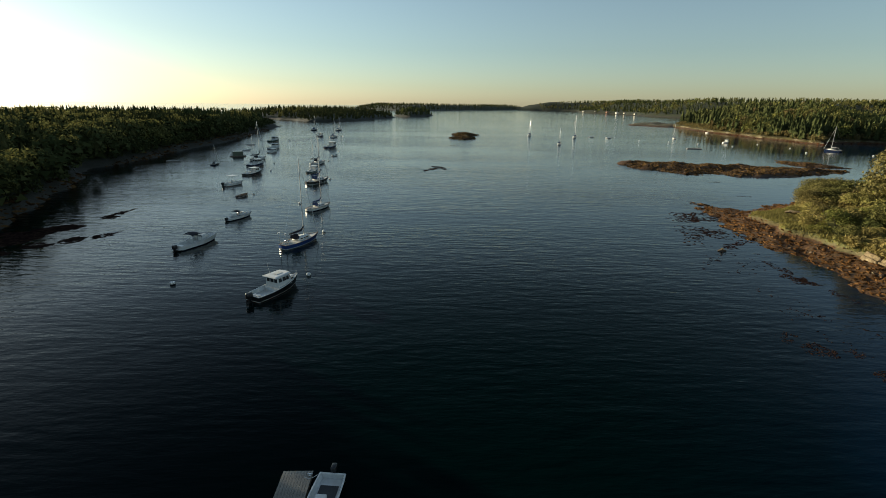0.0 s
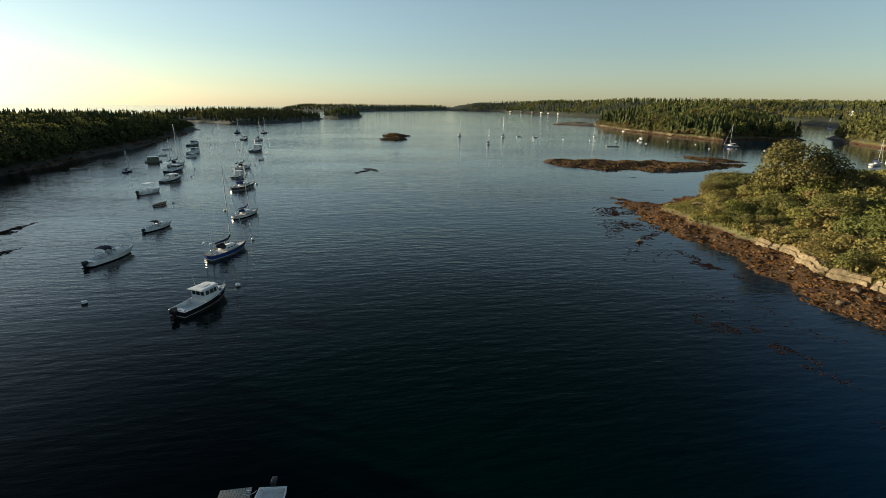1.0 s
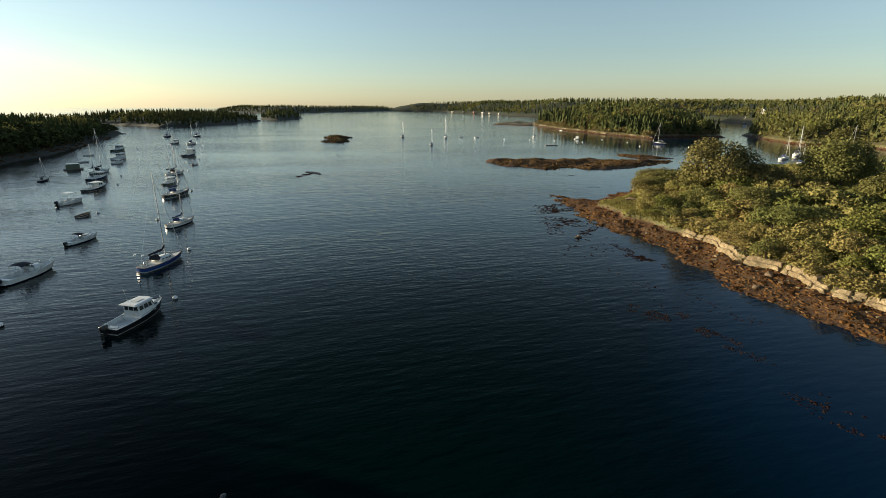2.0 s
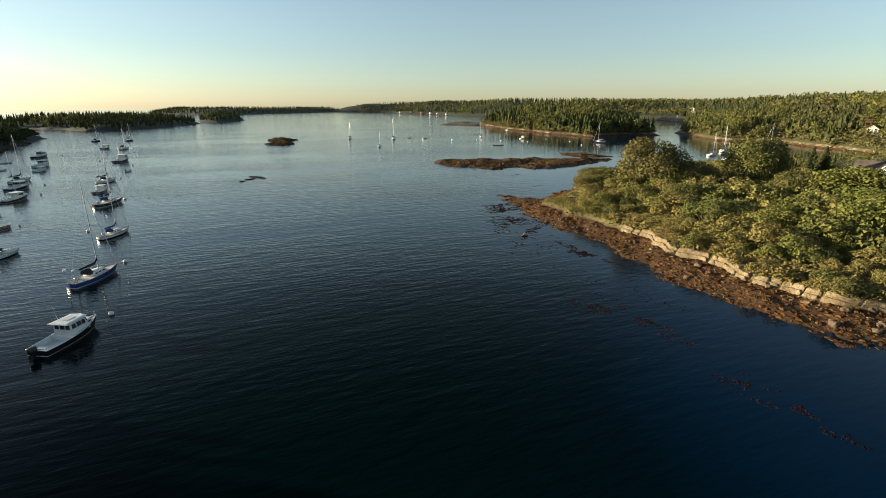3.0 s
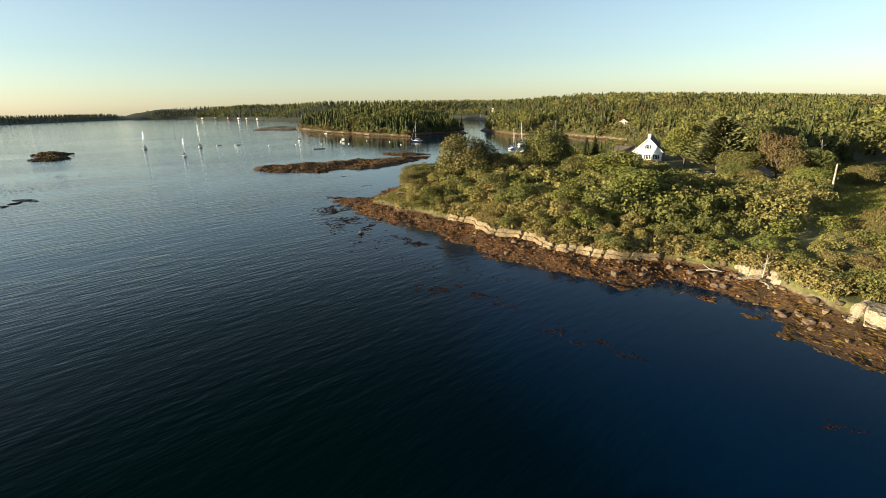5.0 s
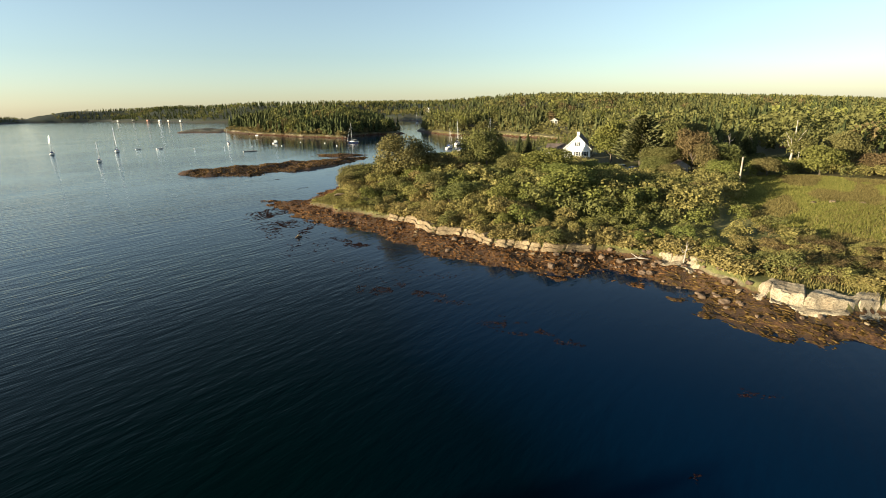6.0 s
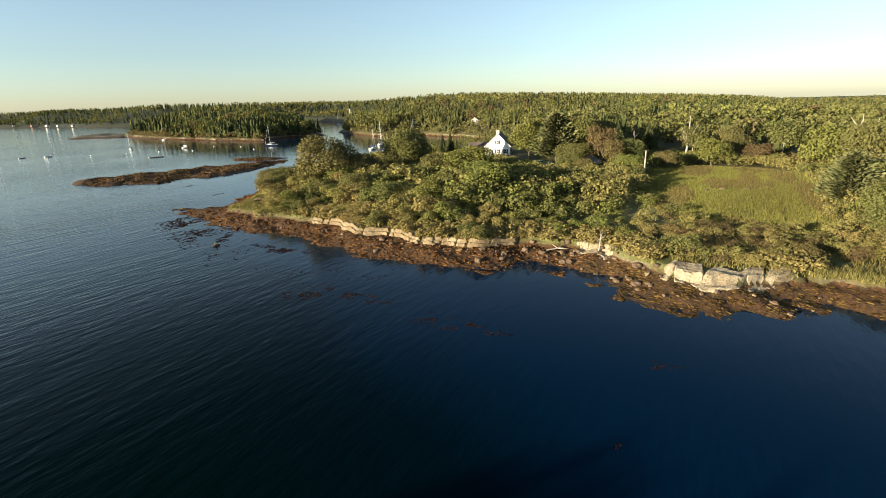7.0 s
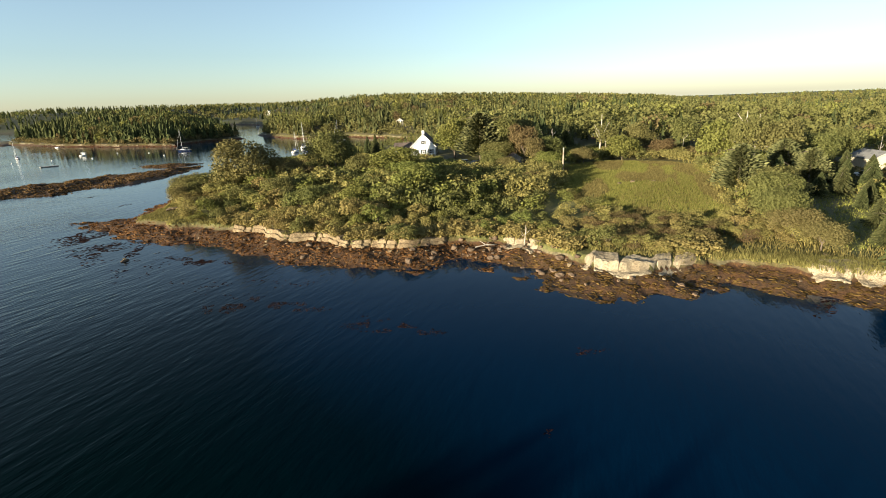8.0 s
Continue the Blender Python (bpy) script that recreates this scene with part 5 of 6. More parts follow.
def lobster_boat(x, y, heading, L=8.5, paint=M_GEL, name="lobster_boat", label="working lobster boat with a forward wheelhouse", group="boats on moorings"):
    k = L / 8.5
    root = boat_root(name, x, y, heading, label, "boat", group)
    beam = 3.0 * k
    hull_parts(root, L, beam, 0.84, 0.68 * k, 1.45 * k, paint, well=0.5, floor=0.3 * k)
    a, b = 0.0, 2.0 * k
    w = beam * 0.76
    part("wheelhouse", house_block(a, b, w, w * 0.86, 0.85 * k, 2.25 * k, 0.0, 0.3 * k, 0.06 * k, 0.05), M_GEL, root)
    bm = bmesh.new()
    box(bm, (a - 1.3 * k, -w * 0.53, 2.24 * k), (b - 0.1 * k, w * 0.53, 2.34 * k), 0.03)
    part("roof", bm, M_GEL, root)
    bm = bmesh.new()
    for sg in (1, -1):
        tube(bm, (a - 1.2 * k, sg * w * 0.48, 0.5 * k), (a - 1.2 * k, sg * w * 0.48, 2.26 * k), 0.035, 0.035, 5)
    part("roof_post", bm, M_GEL, root)
    for sg in (1, -1):
        for p, q in ((0.15, 0.75), (0.9, 1.5)):
            c = [(p * k, sg * (w / 2 - 0.04 * k), 1.5 * k), (q * k, sg * (w / 2 - 0.05 * k), 1.5 * k), (q * k, sg * (w / 2 - 0.075 * k), 2.0 * k), (p * k, sg * (w / 2 - 0.065 * k), 2.0 * k)]
            pane(root, c if sg < 0 else c[::-1])
    for y0, y1 in ((-0.4, -0.02), (0.02, 0.4)):
        pane(root, [(b - 0.10 * k, y0 * w, 1.55 * k), (b - 0.10 * k, y1 * w, 1.55 * k), (b - 0.22 * k, y1 * w, 2.1 * k), (b - 0.22 * k, y0 * w, 2.1 * k)], name="windshield")
    part("trunk_cabin", house_block(b - 0.3 * k, b + 1.4 * k, w * 0.8, w * 0.42, 1.05 * k, 1.7 * k, 0, 0.4 * k, 0.06, 0.05), M_GEL, root)
    bm = bmesh.new()
    tube(bm, (0.6 * k, 0, 2.3 * k), (0.5 * k, 0, 3.9 * k), 0.03, 0.015, 5)
    tube(bm, (0.55 * k, -0.4 * k, 3.2 * k), (0.55 * k, 0.4 * k, 3.2 * k), 0.02, 0.02, 5)
    part("mast", bm, M_ALU, root)
    return root


cabin_cruiser(-21.0, 55.9, 63, 7.6, M_BLACKHULL, label="white cabin cruiser with black hull and outboard motor")
sloop(-24.1, 77.5, 63, 8.6, M_BLUE, 14.2, M_CANVAS, label="blue-hulled sloop with dark sail cover and stern posts", arch=True, boot=M_GEL)
express_cruiser(-40.9, 76.2, 69)
express_cruiser(-41.8, 95.2, 65, 6.2, "motor_boat", "small white motor boat with dark bimini top", canvas=M_CANVAS)
skiff(-50.6, 118.2, 74, 3.9, M_BLACKHULL, "dinghy", "small dark wooden dinghy", motor=False, liner=M_TEAK)
skiff(-60.1, 135.1, 61, 6.3, M_GEL, "centre_console_boat", "white centre console boat with a hard top", console=True, ttop=True)
sloop(-28.0, 105.0, 62, 7.4, M_GEL, 11.2, M_CANVAS_BLUE, label="small white sloop with blue sail cover")
sloop(-37.5, 141.5, 66, 9.8, M_BLACKHULL, 13.5, M_CANVAS_BLUE, label="black-hulled sloop with white deck and teak rail", boot=M_GEL)
lobster_boat(-45.0, 164.0, 80, 7.4, M_GREEN, label="dark green lobster boat with white wheelhouse")
sloop(-48.8, 186.0, 68, 9.0, M_GEL, 14.0, M_CANVAS, mizzen=True, label="white ketch with two pale masts")
lobster_boat(-59.7, 256.0, 75, 11.5, M_NAVY, label="large dark-hulled motor yacht with tall white house")
skiff(-48.9, 216.0, 80, 4.6, M_GEL, label="small open white skiff on a mooring")
lobster_boat(-62.5, 156.2, 70, 8.2, M_BLACKHULL, label="black-hulled lobster boat with white wheelhouse")
cabin_cruiser(-69.7, 178, 72, 8.5, M_NAVY, "motor_boat", "white motor boat with blue hull sides", motor=False)
sloop(-75.7, 196, 72, 9.0, M_GEL, 15.5, M_CANVAS, mizzen=True, label="white ketch moored behind the motor boats")
sloop(-85.4, 178.5, 78, 4.8, M_BLACKHULL, 7.5, M_CANVAS, name="day_sailer", label="small dark day sailer with a short mast")
skiff(-96.0, 234, 30, 4.0, M_GEL, label="small pale skiff near the wooded bank", motor=False)
skiff(-106.0, 265, 20, 4.5, M_GEL, label="white skiff near the wooded bank", motor=False)
cabin_cruiser(-101.6, 290, 75, 10, M_GREEN, "motor_boat", "dark-hulled motor boat far up the harbour", motor=False)
cabin_cruiser(-86.4, 246, 75, 9, M_GEL, "motor_boat", "white motor boat far up the harbour", motor=False)
lobster_boat(-80.7, 227, 75, 6.5, M_GEL, label="small white lobster boat far up the harbour")
sloop(-110, 414, 70, 9, M_NAVY, 12, label="dark-hulled sloop at the far end of the moorings")
lobster_boat(-86.6, 340, 75, 9, M_NAVY, label="dark-hulled lobster boat at the far moorings")
sloop(-75.3, 332, 70, 9.5, M_GEL, 12.5, label="white sloop at the far moorings")
sloop(-89.4, 414, 70, 9, M_NAVY, 12.5, label="blue-hulled sloop at the far moorings")
sloop(66.7, 382, 70, 8.5, M_GEL, 12, label="white sloop alone in open water")
sloop(70.4, 297.6, 70, 7, M_GEL, 9.8, label="small white sloop in open water")
sloop(97.4, 365, 72, 9.5, M_GEL, 16.2, label="tall-masted white sloop in open water")
skiff(122.4, 363, 10, 4.5, M_GEL, label="small white skiff in open water", motor=False)
skiff(112.0, 372, 0, 3.6, M_GEL, label="small pale dinghy in open water", motor=False)
sloop(172.1, 366, 80, 6.5, M_GEL, 11.0, label="small white sloop off the wooded point")
lobster_boat(192.1, 332, 40, 7.6, M_GEL, label="white lobster boat off the wooded point")
sloop(220.1, 275, 110, 9.5, M_NAVY, 14.0, M_CANVAS, label="dark-hulled sloop close to the wooded point")
cabin_cruiser(214, 226, 20, 8, M_GEL, "motor_boat", "cream motor boat behind the point", motor=False)
sloop(216.6, 181.0, 20, 9.6, M_GEL, 11.6, label="white sloop in the sheltered cove")
sloop(241.0, 195.0, 30, 11, M_GEL, 15.5, M_CANVAS, label="tall white sloop in the sheltered cove")
sloop(206.0, 164.0, 20, 7.6, M_GEL, 8.8, label="small white sloop in the sheltered cove")
sloop(297.0, 208.0, 100, 9, M_GEL, 14.5, label="white sloop near the far bank of the cove")
sloop(552, 530, 70, 10, M_GEL, 16.0, label="white sloop far up the inlet")
skiff(244.7, 457, 100, 4.5, M_GEL, label="small white skiff by the granite shore", motor=False)

# mooring buoys
def buoy(x, y, r, material, label, group="mooring buoys"):
    root = new("mooring_buoy")
    root.matrix_basis = pose(x, y, 0)
    tagged(root, label, "buoy", group)
    bm = bmesh.new()
    bmesh.ops.create_uvsphere(bm, u_segments=14, v_segments=9, radius=r)
    for v in bm.verts:
        v.co.z = v.co.z * 0.86 + r * 0.42
    part("float", bm, material, root, "", True)
    bm = bmesh.new()
    tube(bm, (0, 0, r * 1.2), (0, 0, r * 1.5), 0.05, 0.04, 6)
    part("shackle", bm, M_STEEL, root)
    return root


for x, y, r in ((-22.1, 85.0, 0.30), (-18.6, 61.9, 0.32), (-49.0, 121.0, 0.3), (-35.6, 148, 0.35), (-44, 170, 0.35), (-60, 165, 0.3), (-66, 186, 0.3), (-34.0, 110.5, 0.3), (-47, 195, 0.3),
                (-52, 238, 0.35), (-70, 262, 0.35), (-96, 300, 0.35), (-72, 345, 0.4), (100, 376, 0.4), (118, 352, 0.45), (126, 370, 0.45), (136, 340, 0.4), (152, 330, 0.4), (166, 318, 0.4), (178, 300, 0.45), (206, 320, 0.4),
                (196, 262, 0.45), (222, 250, 0.4), (232, 236, 0.4), (262, 212, 0.45), (208, 292, 0.4)):
    buoy(x, y, r, M_GEL, "round white mooring buoy on calm water")
drum = new("mooring_float")
drum.matrix_basis = pose(-35.2, 57.8, 0)
tagged(drum, "short white drum mooring float with dark base", "buoy")
bm = bmesh.new()
tube(bm, (0, 0, 0.10), (0, 0, 0.34), 0.34, 0.31, 18)
part("drum", bm, M_GEL, drum)
bm = bmesh.new()
tube(bm, (0, 0, -0.3), (0, 0, 0.12), 0.35, 0.35, 18)
part("base", bm, M_BLACK, drum)
bm = bmesh.new()
tube(bm, (0, 0, 0.33), (0, 0, 0.46), 0.05, 0.04, 8)
part("eye_bolt", bm, M_STEEL, drum)


def work_float(x, y, heading, lx, ly, label, house=False):
    root = boat_root("work_float", x, y, heading, label, "float")
    bm = bmesh.new()
    box(bm, (-lx / 2, -ly / 2, -0.2), (lx / 2, ly / 2, 0.38), 0.04)
    part("pontoon", bm, M_BARK if house else M_PLANK, root)
    n = max(6, int(lx / 0.3))
    for i in range(n):
        bm = bmesh.new()
        box(bm, (-lx / 2 + lx * i / n + 0.01, -ly / 2 - 0.03, 0.384), (-lx / 2 + lx * (i + 1) / n - 0.01, ly / 2 + 0.03, 0.43))
        part("plank", bm, M_PLANK, root)
    if house:
        part("bait_house", house_block(-lx * 0.35, lx * 0.35, ly * 0.8, ly * 0.8, 0.43, 2.0, 0, 0, 0.05, 0.25), M_GREEN, root)
    return root


work_float(-89.3, 208.3, 20, 6.0, 4.0, "dark work float with a low green house on it", True)
work_float(144.0, 279.5, -18, 7.5, 2.6, "flat grey wooden work float")
work_float(-105.6, 187.6, 5, 5.5, 2.2, "dark low raft by the wooded bank")

# ---- the near float and the skiff tied to it ----
dock = boat_root("floating_dock", -9.55, 21.9, 0, "grey weathered plank floating dock", "dock")
dock.matrix_basis = pose(-8.95, 21.85, 0, 0, 0, 2.0)
bm = bmesh.new()
box(bm, (-0.92, -3.0, -0.2), (0.92, 3.0, 0.36), 0.03)
part("pontoon", bm, M_BARK, dock)
plank_mesh = None
for i in range(10):
    xx = -0.95 + 1.9 * i / 10
    if plank_mesh is None:
        bm = bmesh.new()
        box(bm, (0.008, -3.05, 0.364), (0.19 - 0.006, 3.05, 0.41), 0.006)
        p = part("plank", bm, M_PLANK, dock)
        plank_mesh = p.data
    else:
        p = new("plank", plank_mesh)
        p.parent = dock
    p.matrix_basis = pose(xx, 0, 0)
bm = bmesh.new()
box(bm, (0.75, 2.55, 0.41), (0.9, 2.8, 0.47), 0.02)
tube(bm, (0.67, 2.68, 0.5), (0.98, 2.68, 0.5), 0.03, 0.03, 6)
part("cleat", bm, M_STEEL, dock)

tied = skiff(-6.95, 22.35, -94, 4.6, M_GEL, "whaler_skiff", "white open skiff tied to the plank dock", "boats at the dock", True, True, mat=True)
bm = bmesh.new()
for a, b in zip([(-8.5, 24.3, 0.5), (-8.2, 24.25, 0.42), (-7.9, 24.3, 0.5)], [(-8.2, 24.25, 0.42), (-7.9, 24.3, 0.5), (-7.7, 24.4, 0.6)]):
    tube(bm, a, b, 0.018, 0.018, 5)
rope = part("mooring_line", bm, M_GEL)
tagged(rope, "pale mooring line between dock and skiff", "rope")

# ---- rocks of the near shore ----
SR = np.random.default_rng(37)


def stone_mesh(rng, flat, name):
    bm = bmesh.new()
    bmesh.ops.create_icosphere(bm, subdivisions=2, radius=0.5)
    off = rng.uniform(0, 50)
    for v in bm.verts:
        d = v.co.normalized()
        r = 0.5 * (1 + 0.55 * noise.noise(d * 1.3 + Vector((off, 0, 0))) + 0.2 * noise.noise(d * 3.1 + Vector((0, off, 0))))
        for ax in ((1, 0, 0.2), (-0.6, 0.8, 0.1), (0.1, -0.9, 0.3), (0, 0.2, 1)):
            w = Vector(ax).normalized()
            lim = 0.36 + 0.05 * math.sin(off)
            if d.dot(w) * r > lim:
                r = lim / d.dot(w)
        v.co = d * r
        v.co.z *= flat
    me = bpy.data.meshes.new(name)
    bm.to_mesh(me)
    bm.free()
    return me


BOULDERS = [stone_mesh(SR, f, "boulder") for f in (0.75, 0.6, 0.85)]
for me in BOULDERS:
    me.materials.append(M_BOULDER)


def block_mesh(rng, flat, name):
    """An angular block: the hull of a few corners."""
    bm = bmesh.new()
    for _ in range(16):
        p = Vector(rng.uniform(-0.5, 0.5, 3))
        m = max(abs(v) for v in p)
        p = p * (0.5 / m) * float(rng.uniform(0.82, 1.0))
        bm.verts.new((p.x, p.y, p.z * flat))
    bmesh.ops.convex_hull(bm, input=bm.verts)
    loose = [v for v in bm.verts if not v.link_faces]
    bmesh.ops.delete(bm, geom=loose, context="VERTS")
    bmesh.ops.bevel(bm, geom=bm.edges[:], offset=0.02, segments=1, affect="EDGES")
    me = bpy.data.meshes.new(name)
    bm.to_mesh(me)
    bm.free()
    return me


SLABS = [block_mesh(SR, f, "granite_slab") for f in (0.42, 0.55, 0.38, 0.62, 0.5)]
for me in SLABS:
    me.materials.append(M_GRANITE)


def stone(x, y, size, pool, label, name, group, sink=0.18, turn=None, long=1.0):
    ob = new(name, pool[int(SR.integers(0, len(pool)))])
    z = ground_z(x, y)
    turn = SR.uniform(0, 6.28) if turn is None else turn
    ob.matrix_basis = Matrix.Translation((x, y, z + size * (0.28 - sink))) @ Matrix.Rotation(turn, 4, "Z") @ Matrix.Rotation(SR.uniform(-0.15, 0.15), 4, "X") @ Matrix.Diagonal((size * long, size, size * SR.uniform(0.8, 1.1), 1))
    return tagged(ob, label, "rock", group)


# boulders lie thickest where the ledge gives way to a stony beach
place = []
while len(place) < 90:
    y = SR.uniform(2, 30) if len(place) < 62 else SR.uniform(-24, 78)
    x = SR.uniform(55, 71)
    d = float(inland(np.array([x]), np.array([y]), MAIN)[0])
    if 1.0 < d < 9.5:
        place.append((x, y))
for x, y in place:
    stone(x, y, 0.45 + 1.0 * SR.random() ** 2.2, BOULDERS, "brown weed-stained boulder on the tidal shore", "boulder", "boulders on the shore")
# pale granite ledge along the top of the tide line: cracked blocks of one bedrock shelf
def brink(y):
    """Where the ground steps up from the weedy slope, for one line of the plan."""
    xs = np.arange(56, 80, 0.25)
    z = main_height(xs, np.full(len(xs), float(y)))
    above = np.nonzero(z > 1.6)[0]
    return float(xs[above[0]]) if len(above) else 66.0


def ledge(y0, y1, wide, tall, label):
    """Bedrock that breaks out of the turf between two lines of the plan: a broken front, cracks from front to back, a top that runs in under the turf."""
    root = new("granite_ledge")
    tagged(root, label, "rock", "granite ledges")
    broad = wide > 2.4
    ys = np.arange(y1 - 1, y0 + 1.1, 0.5)
    xs = np.convolve(np.pad([brink(v) for v in ys], 2, mode="edge"), np.ones(5) / 5, mode="valid")
    cuts = [y1]
    while cuts[-1] < y0:
        cuts.append(cuts[-1] + SR.uniform(1.2, 4.8))
    for c0, c1 in zip(cuts, cuts[1:]):
        c1 = min(c1, y0)
        if c1 - c0 < 0.5:
            continue
        n, m = max(6, int((c1 - c0) / 0.16)), 22 if broad else 26
        v = np.linspace(c0, c1, n)[:, None] + np.zeros((1, m))
        reach = 2.0 if broad else 1.1
        u = np.linspace(-reach, wide + 0.9, m)[None] + np.zeros((n, 1))
        # the cracks run slightly aslant
        gy = v + (0.25 * u - 0.1) * math.sin(c0 * 2.3)
        gx = np.interp(v, ys, xs) - 0.25 + u
        fade = 1.6 if broad else 0.4
        ends = smooth(v - y1, 0.0, fade) * (1 - smooth(v - y0, -fade, 0.0))
        crack = np.minimum(v - c0, c1 - v)
        shift = SR.uniform(-0.3, 0.3) * (1.0 if broad else 0.6) + (0.6 if broad else 0.3) * fbm(gx * 0 + 5, gy, 1.6, 3, 55)
        under = main_height(gx, gy)
        lumps = 0.26 * fbm(gx, gy, 1.4, 3, 57) + 0.16 * fbm(gx, gy * 0.6, 0.5, 2, 59)
        if broad:
            # a worn slab in thin beds, its edges running out unevenly under turf and weed
            edge = np.minimum(u + reach, wide + 0.5 - u) + 2.2 * fbm(gx, gy, 2.6, 3, 61) - 0.25
            beds = np.floor((fbm(gx, gy, 3.2, 2, 65) + 0.5 + 0.12 * u) * 7) * 0.07
            z = under - 0.45 + smooth(edge, 0.0, 0.45) * (0.42 + beds + 0.8 * lumps)
        else:
            foot = under[:, :1]
            crown = main_height(np.interp(v[:, :1], ys, xs) + wide * 0.85, gy[:, :1])
            rise = 0.6 * smooth(u - shift, -0.72, -0.52) + 0.4 * smooth(u - shift, -0.2, 0.0)
            z = foot - 0.25 + (crown + tall * 0.25 + SR.uniform(-0.1, 0.08) - foot + 0.25) * rise + 0.5 * lumps - (0.9 + tall) * smooth(u, wide - 0.3, wide + 0.8)
        z = z - 0.28 * np.exp(-(crack / 0.07) ** 2) - (1 - ends) * (0.3 + tall)
        idx = np.arange(n * m).reshape(n, m)
        quad = np.stack([idx[:-1, :-1], idx[:-1, 1:], idx[1:, 1:], idx[1:, :-1]], -1).reshape(-1, 4)
        ob = sheet("ledge_block", np.stack([gx, gy, z], -1).reshape(-1, 3), quad[:, ::-1], M_BEDROCK if broad else M_GRANITE, smooth=False)
        ob.parent = root
    return root


for y0, y1, wide, tall, lab in (
        (69.5, 60.8, 1.5, 0.35, "low cracked granite ledge at the foot of the shrubs"), (60.6, 49.2, 1.8, 0.5, "sunlit cream granite ledge above the weed"),
        (49.0, 40.8, 1.8, 0.5, "sunlit cream granite ledge above the weed"), (40.6, 32.8, 1.8, 0.5, "sunlit cream granite ledge above the weed"),
        (32.6, 26.0, 1.7, 0.45, "cracked granite ledge beside the stony beach"), (17.4, 10.0, 2.7, 0.35, "pale sloping bedrock behind the driftwood"),
        (4.0, -11.8, 3.2, 0.45, "broad pale bedrock shelf above golden weed"), (-22.6, -38.0, 3.0, 0.45, "broad white bedrock shelf beside the salt grass")):
    ledge(y0, y1, wide, tall, lab)
OUTCROPS = [block_mesh(SR, f, "outcrop_block") for f in (0.5, 0.4, 0.6)]
for me in OUTCROPS:
    me.materials.append(M_GRANITE)
outcrop = new("granite_outcrop")
outcrop.matrix_basis = pose(73.5, 94.5, ground_z(73.5, 94.5))
tagged(outcrop, "rough granite outcrop in the turf of the tip", "rock")
for k in range(9):
    ob = new("outcrop_block", OUTCROPS[k % 3])
    ob.parent = outcrop
    w = SR.uniform(1.2, 2.3)
    ob.matrix_basis = Matrix.Translation((-2.3 + 0.62 * k, 1.6 - 0.55 * k + SR.uniform(-0.4, 0.4), 0.35)) @ Matrix.Rotation(SR.uniform(-0.9, -0.4), 4, "Z") @ Matrix.Diagonal((w * 1.5, w, 1.1, 1))
for i in range(46):
    y = SR.uniform(22, 68) if i < 30 else SR.uniform(-14, 20)
    x = float(np.interp(y, [-14, 0, 10, 18, 25, 33, 50, 68], [62.5, 62, 66.5, 68.5, 64, 62, 60.6, 62])) + SR.uniform(-1.8, 0.6)
    stone(x, y, 0.3 + 0.6 * SR.random() ** 2, SLABS, "angular granite block fallen from the ledge", "granite_block", "fallen blocks", 0.2)
awash = stone(46.9, 76.4, 1.5, BOULDERS, "single dark rock awash in weed", "boulder", "boulders on the shore")
awash.matrix_basis = pose(46.9, 76.4, 0.02) @ Matrix.Diagonal((1.5, 1.1, 1.0, 1))
capstone = stone(46.9, 76.4, 0.7, SLABS, "small pale stone on the rock awash", "pale_stone", "")
capstone.matrix_basis = pose(46.8, 76.2, 0.42, 12, 8, 0) @ Matrix.Diagonal((0.6, 0.45, 0.5, 1))
stone(72.5, -26.5, 0.8, SLABS, "rounded white stone in the salt grass", "white_stone", "", 0.0)
for x, y in ((104, -1.0), (102.5, 1.5), (106, -5)):
    stone(x, y, 1.1, SLABS, "pale flat stone lying on the lawn", "flat_stone", "stones on the lawn", 0.05)

# rockweed draped over the tidal rocks
def weed_mounds(name, pts, sizes, rng, label, material=M_WEED, lift=1.0, category="seaweed"):
    n = len(pts)
    k = 5
    a = np.arange(k) * 2 * np.pi / k
    r = sizes[:, None] * rng.uniform(0.6, 1.25, (n, k))
    turn = 1.45 + rng.normal(0, 0.6, (n, 1))
    long = rng.uniform(0.25, 0.6, (n, 1))
    rx, ry = r * np.cos(a) , r * np.sin(a) * long
    x = rx * np.cos(turn) - ry * np.sin(turn)
    y = rx * np.sin(turn) + ry * np.cos(turn)
    outer = np.stack([pts[:, 0:1] + x, pts[:, 1:2] + y, np.broadcast_to(pts[:, 2:3] - 0.12 * sizes[:, None], x.shape)], -1)
    mid = np.stack([pts[:, 0:1] + x * 0.55, pts[:, 1:2] + y * 0.55, pts[:, 2:3] + lift * sizes[:, None] * rng.uniform(0.06, 0.26, (n, k))], -1)
    top = np.stack([pts[:, 0], pts[:, 1], pts[:, 2] + lift * sizes * rng.uniform(0.12, 0.34, n)], -1)[:, None]
    co = np.concatenate([outer, mid, top], 1)
    j = np.arange(k)
    q1 = np.stack([j, (j + 1) % k, k + (j + 1) % k], -1)
    q2 = np.stack([j, k + (j + 1) % k, k + j], -1)
    q3 = np.stack([k + j, k + (j + 1) % k, np.full(k, 2 * k)], -1)
    f = np.concatenate([q1, q2, q3])
    fa = (f[None] + (np.arange(n) * (2 * k + 1))[:, None, None]).reshape(-1, 3)
    return tagged(sheet(name, co.reshape(-1, 3), fa, material, smooth=False), label, category, kind="stuff")


def on_shore(line, height, lo, hi, box_, n):
    x, y = SR.uniform(box_[0], box_[1], n), SR.uniform(box_[2], box_[3], n)
    d = inland(x, y, line)
    ok = (d > lo) & (d < hi)
    x, y = x[ok], y[ok]
    return np.stack([x, y, height(x, y)], -1)


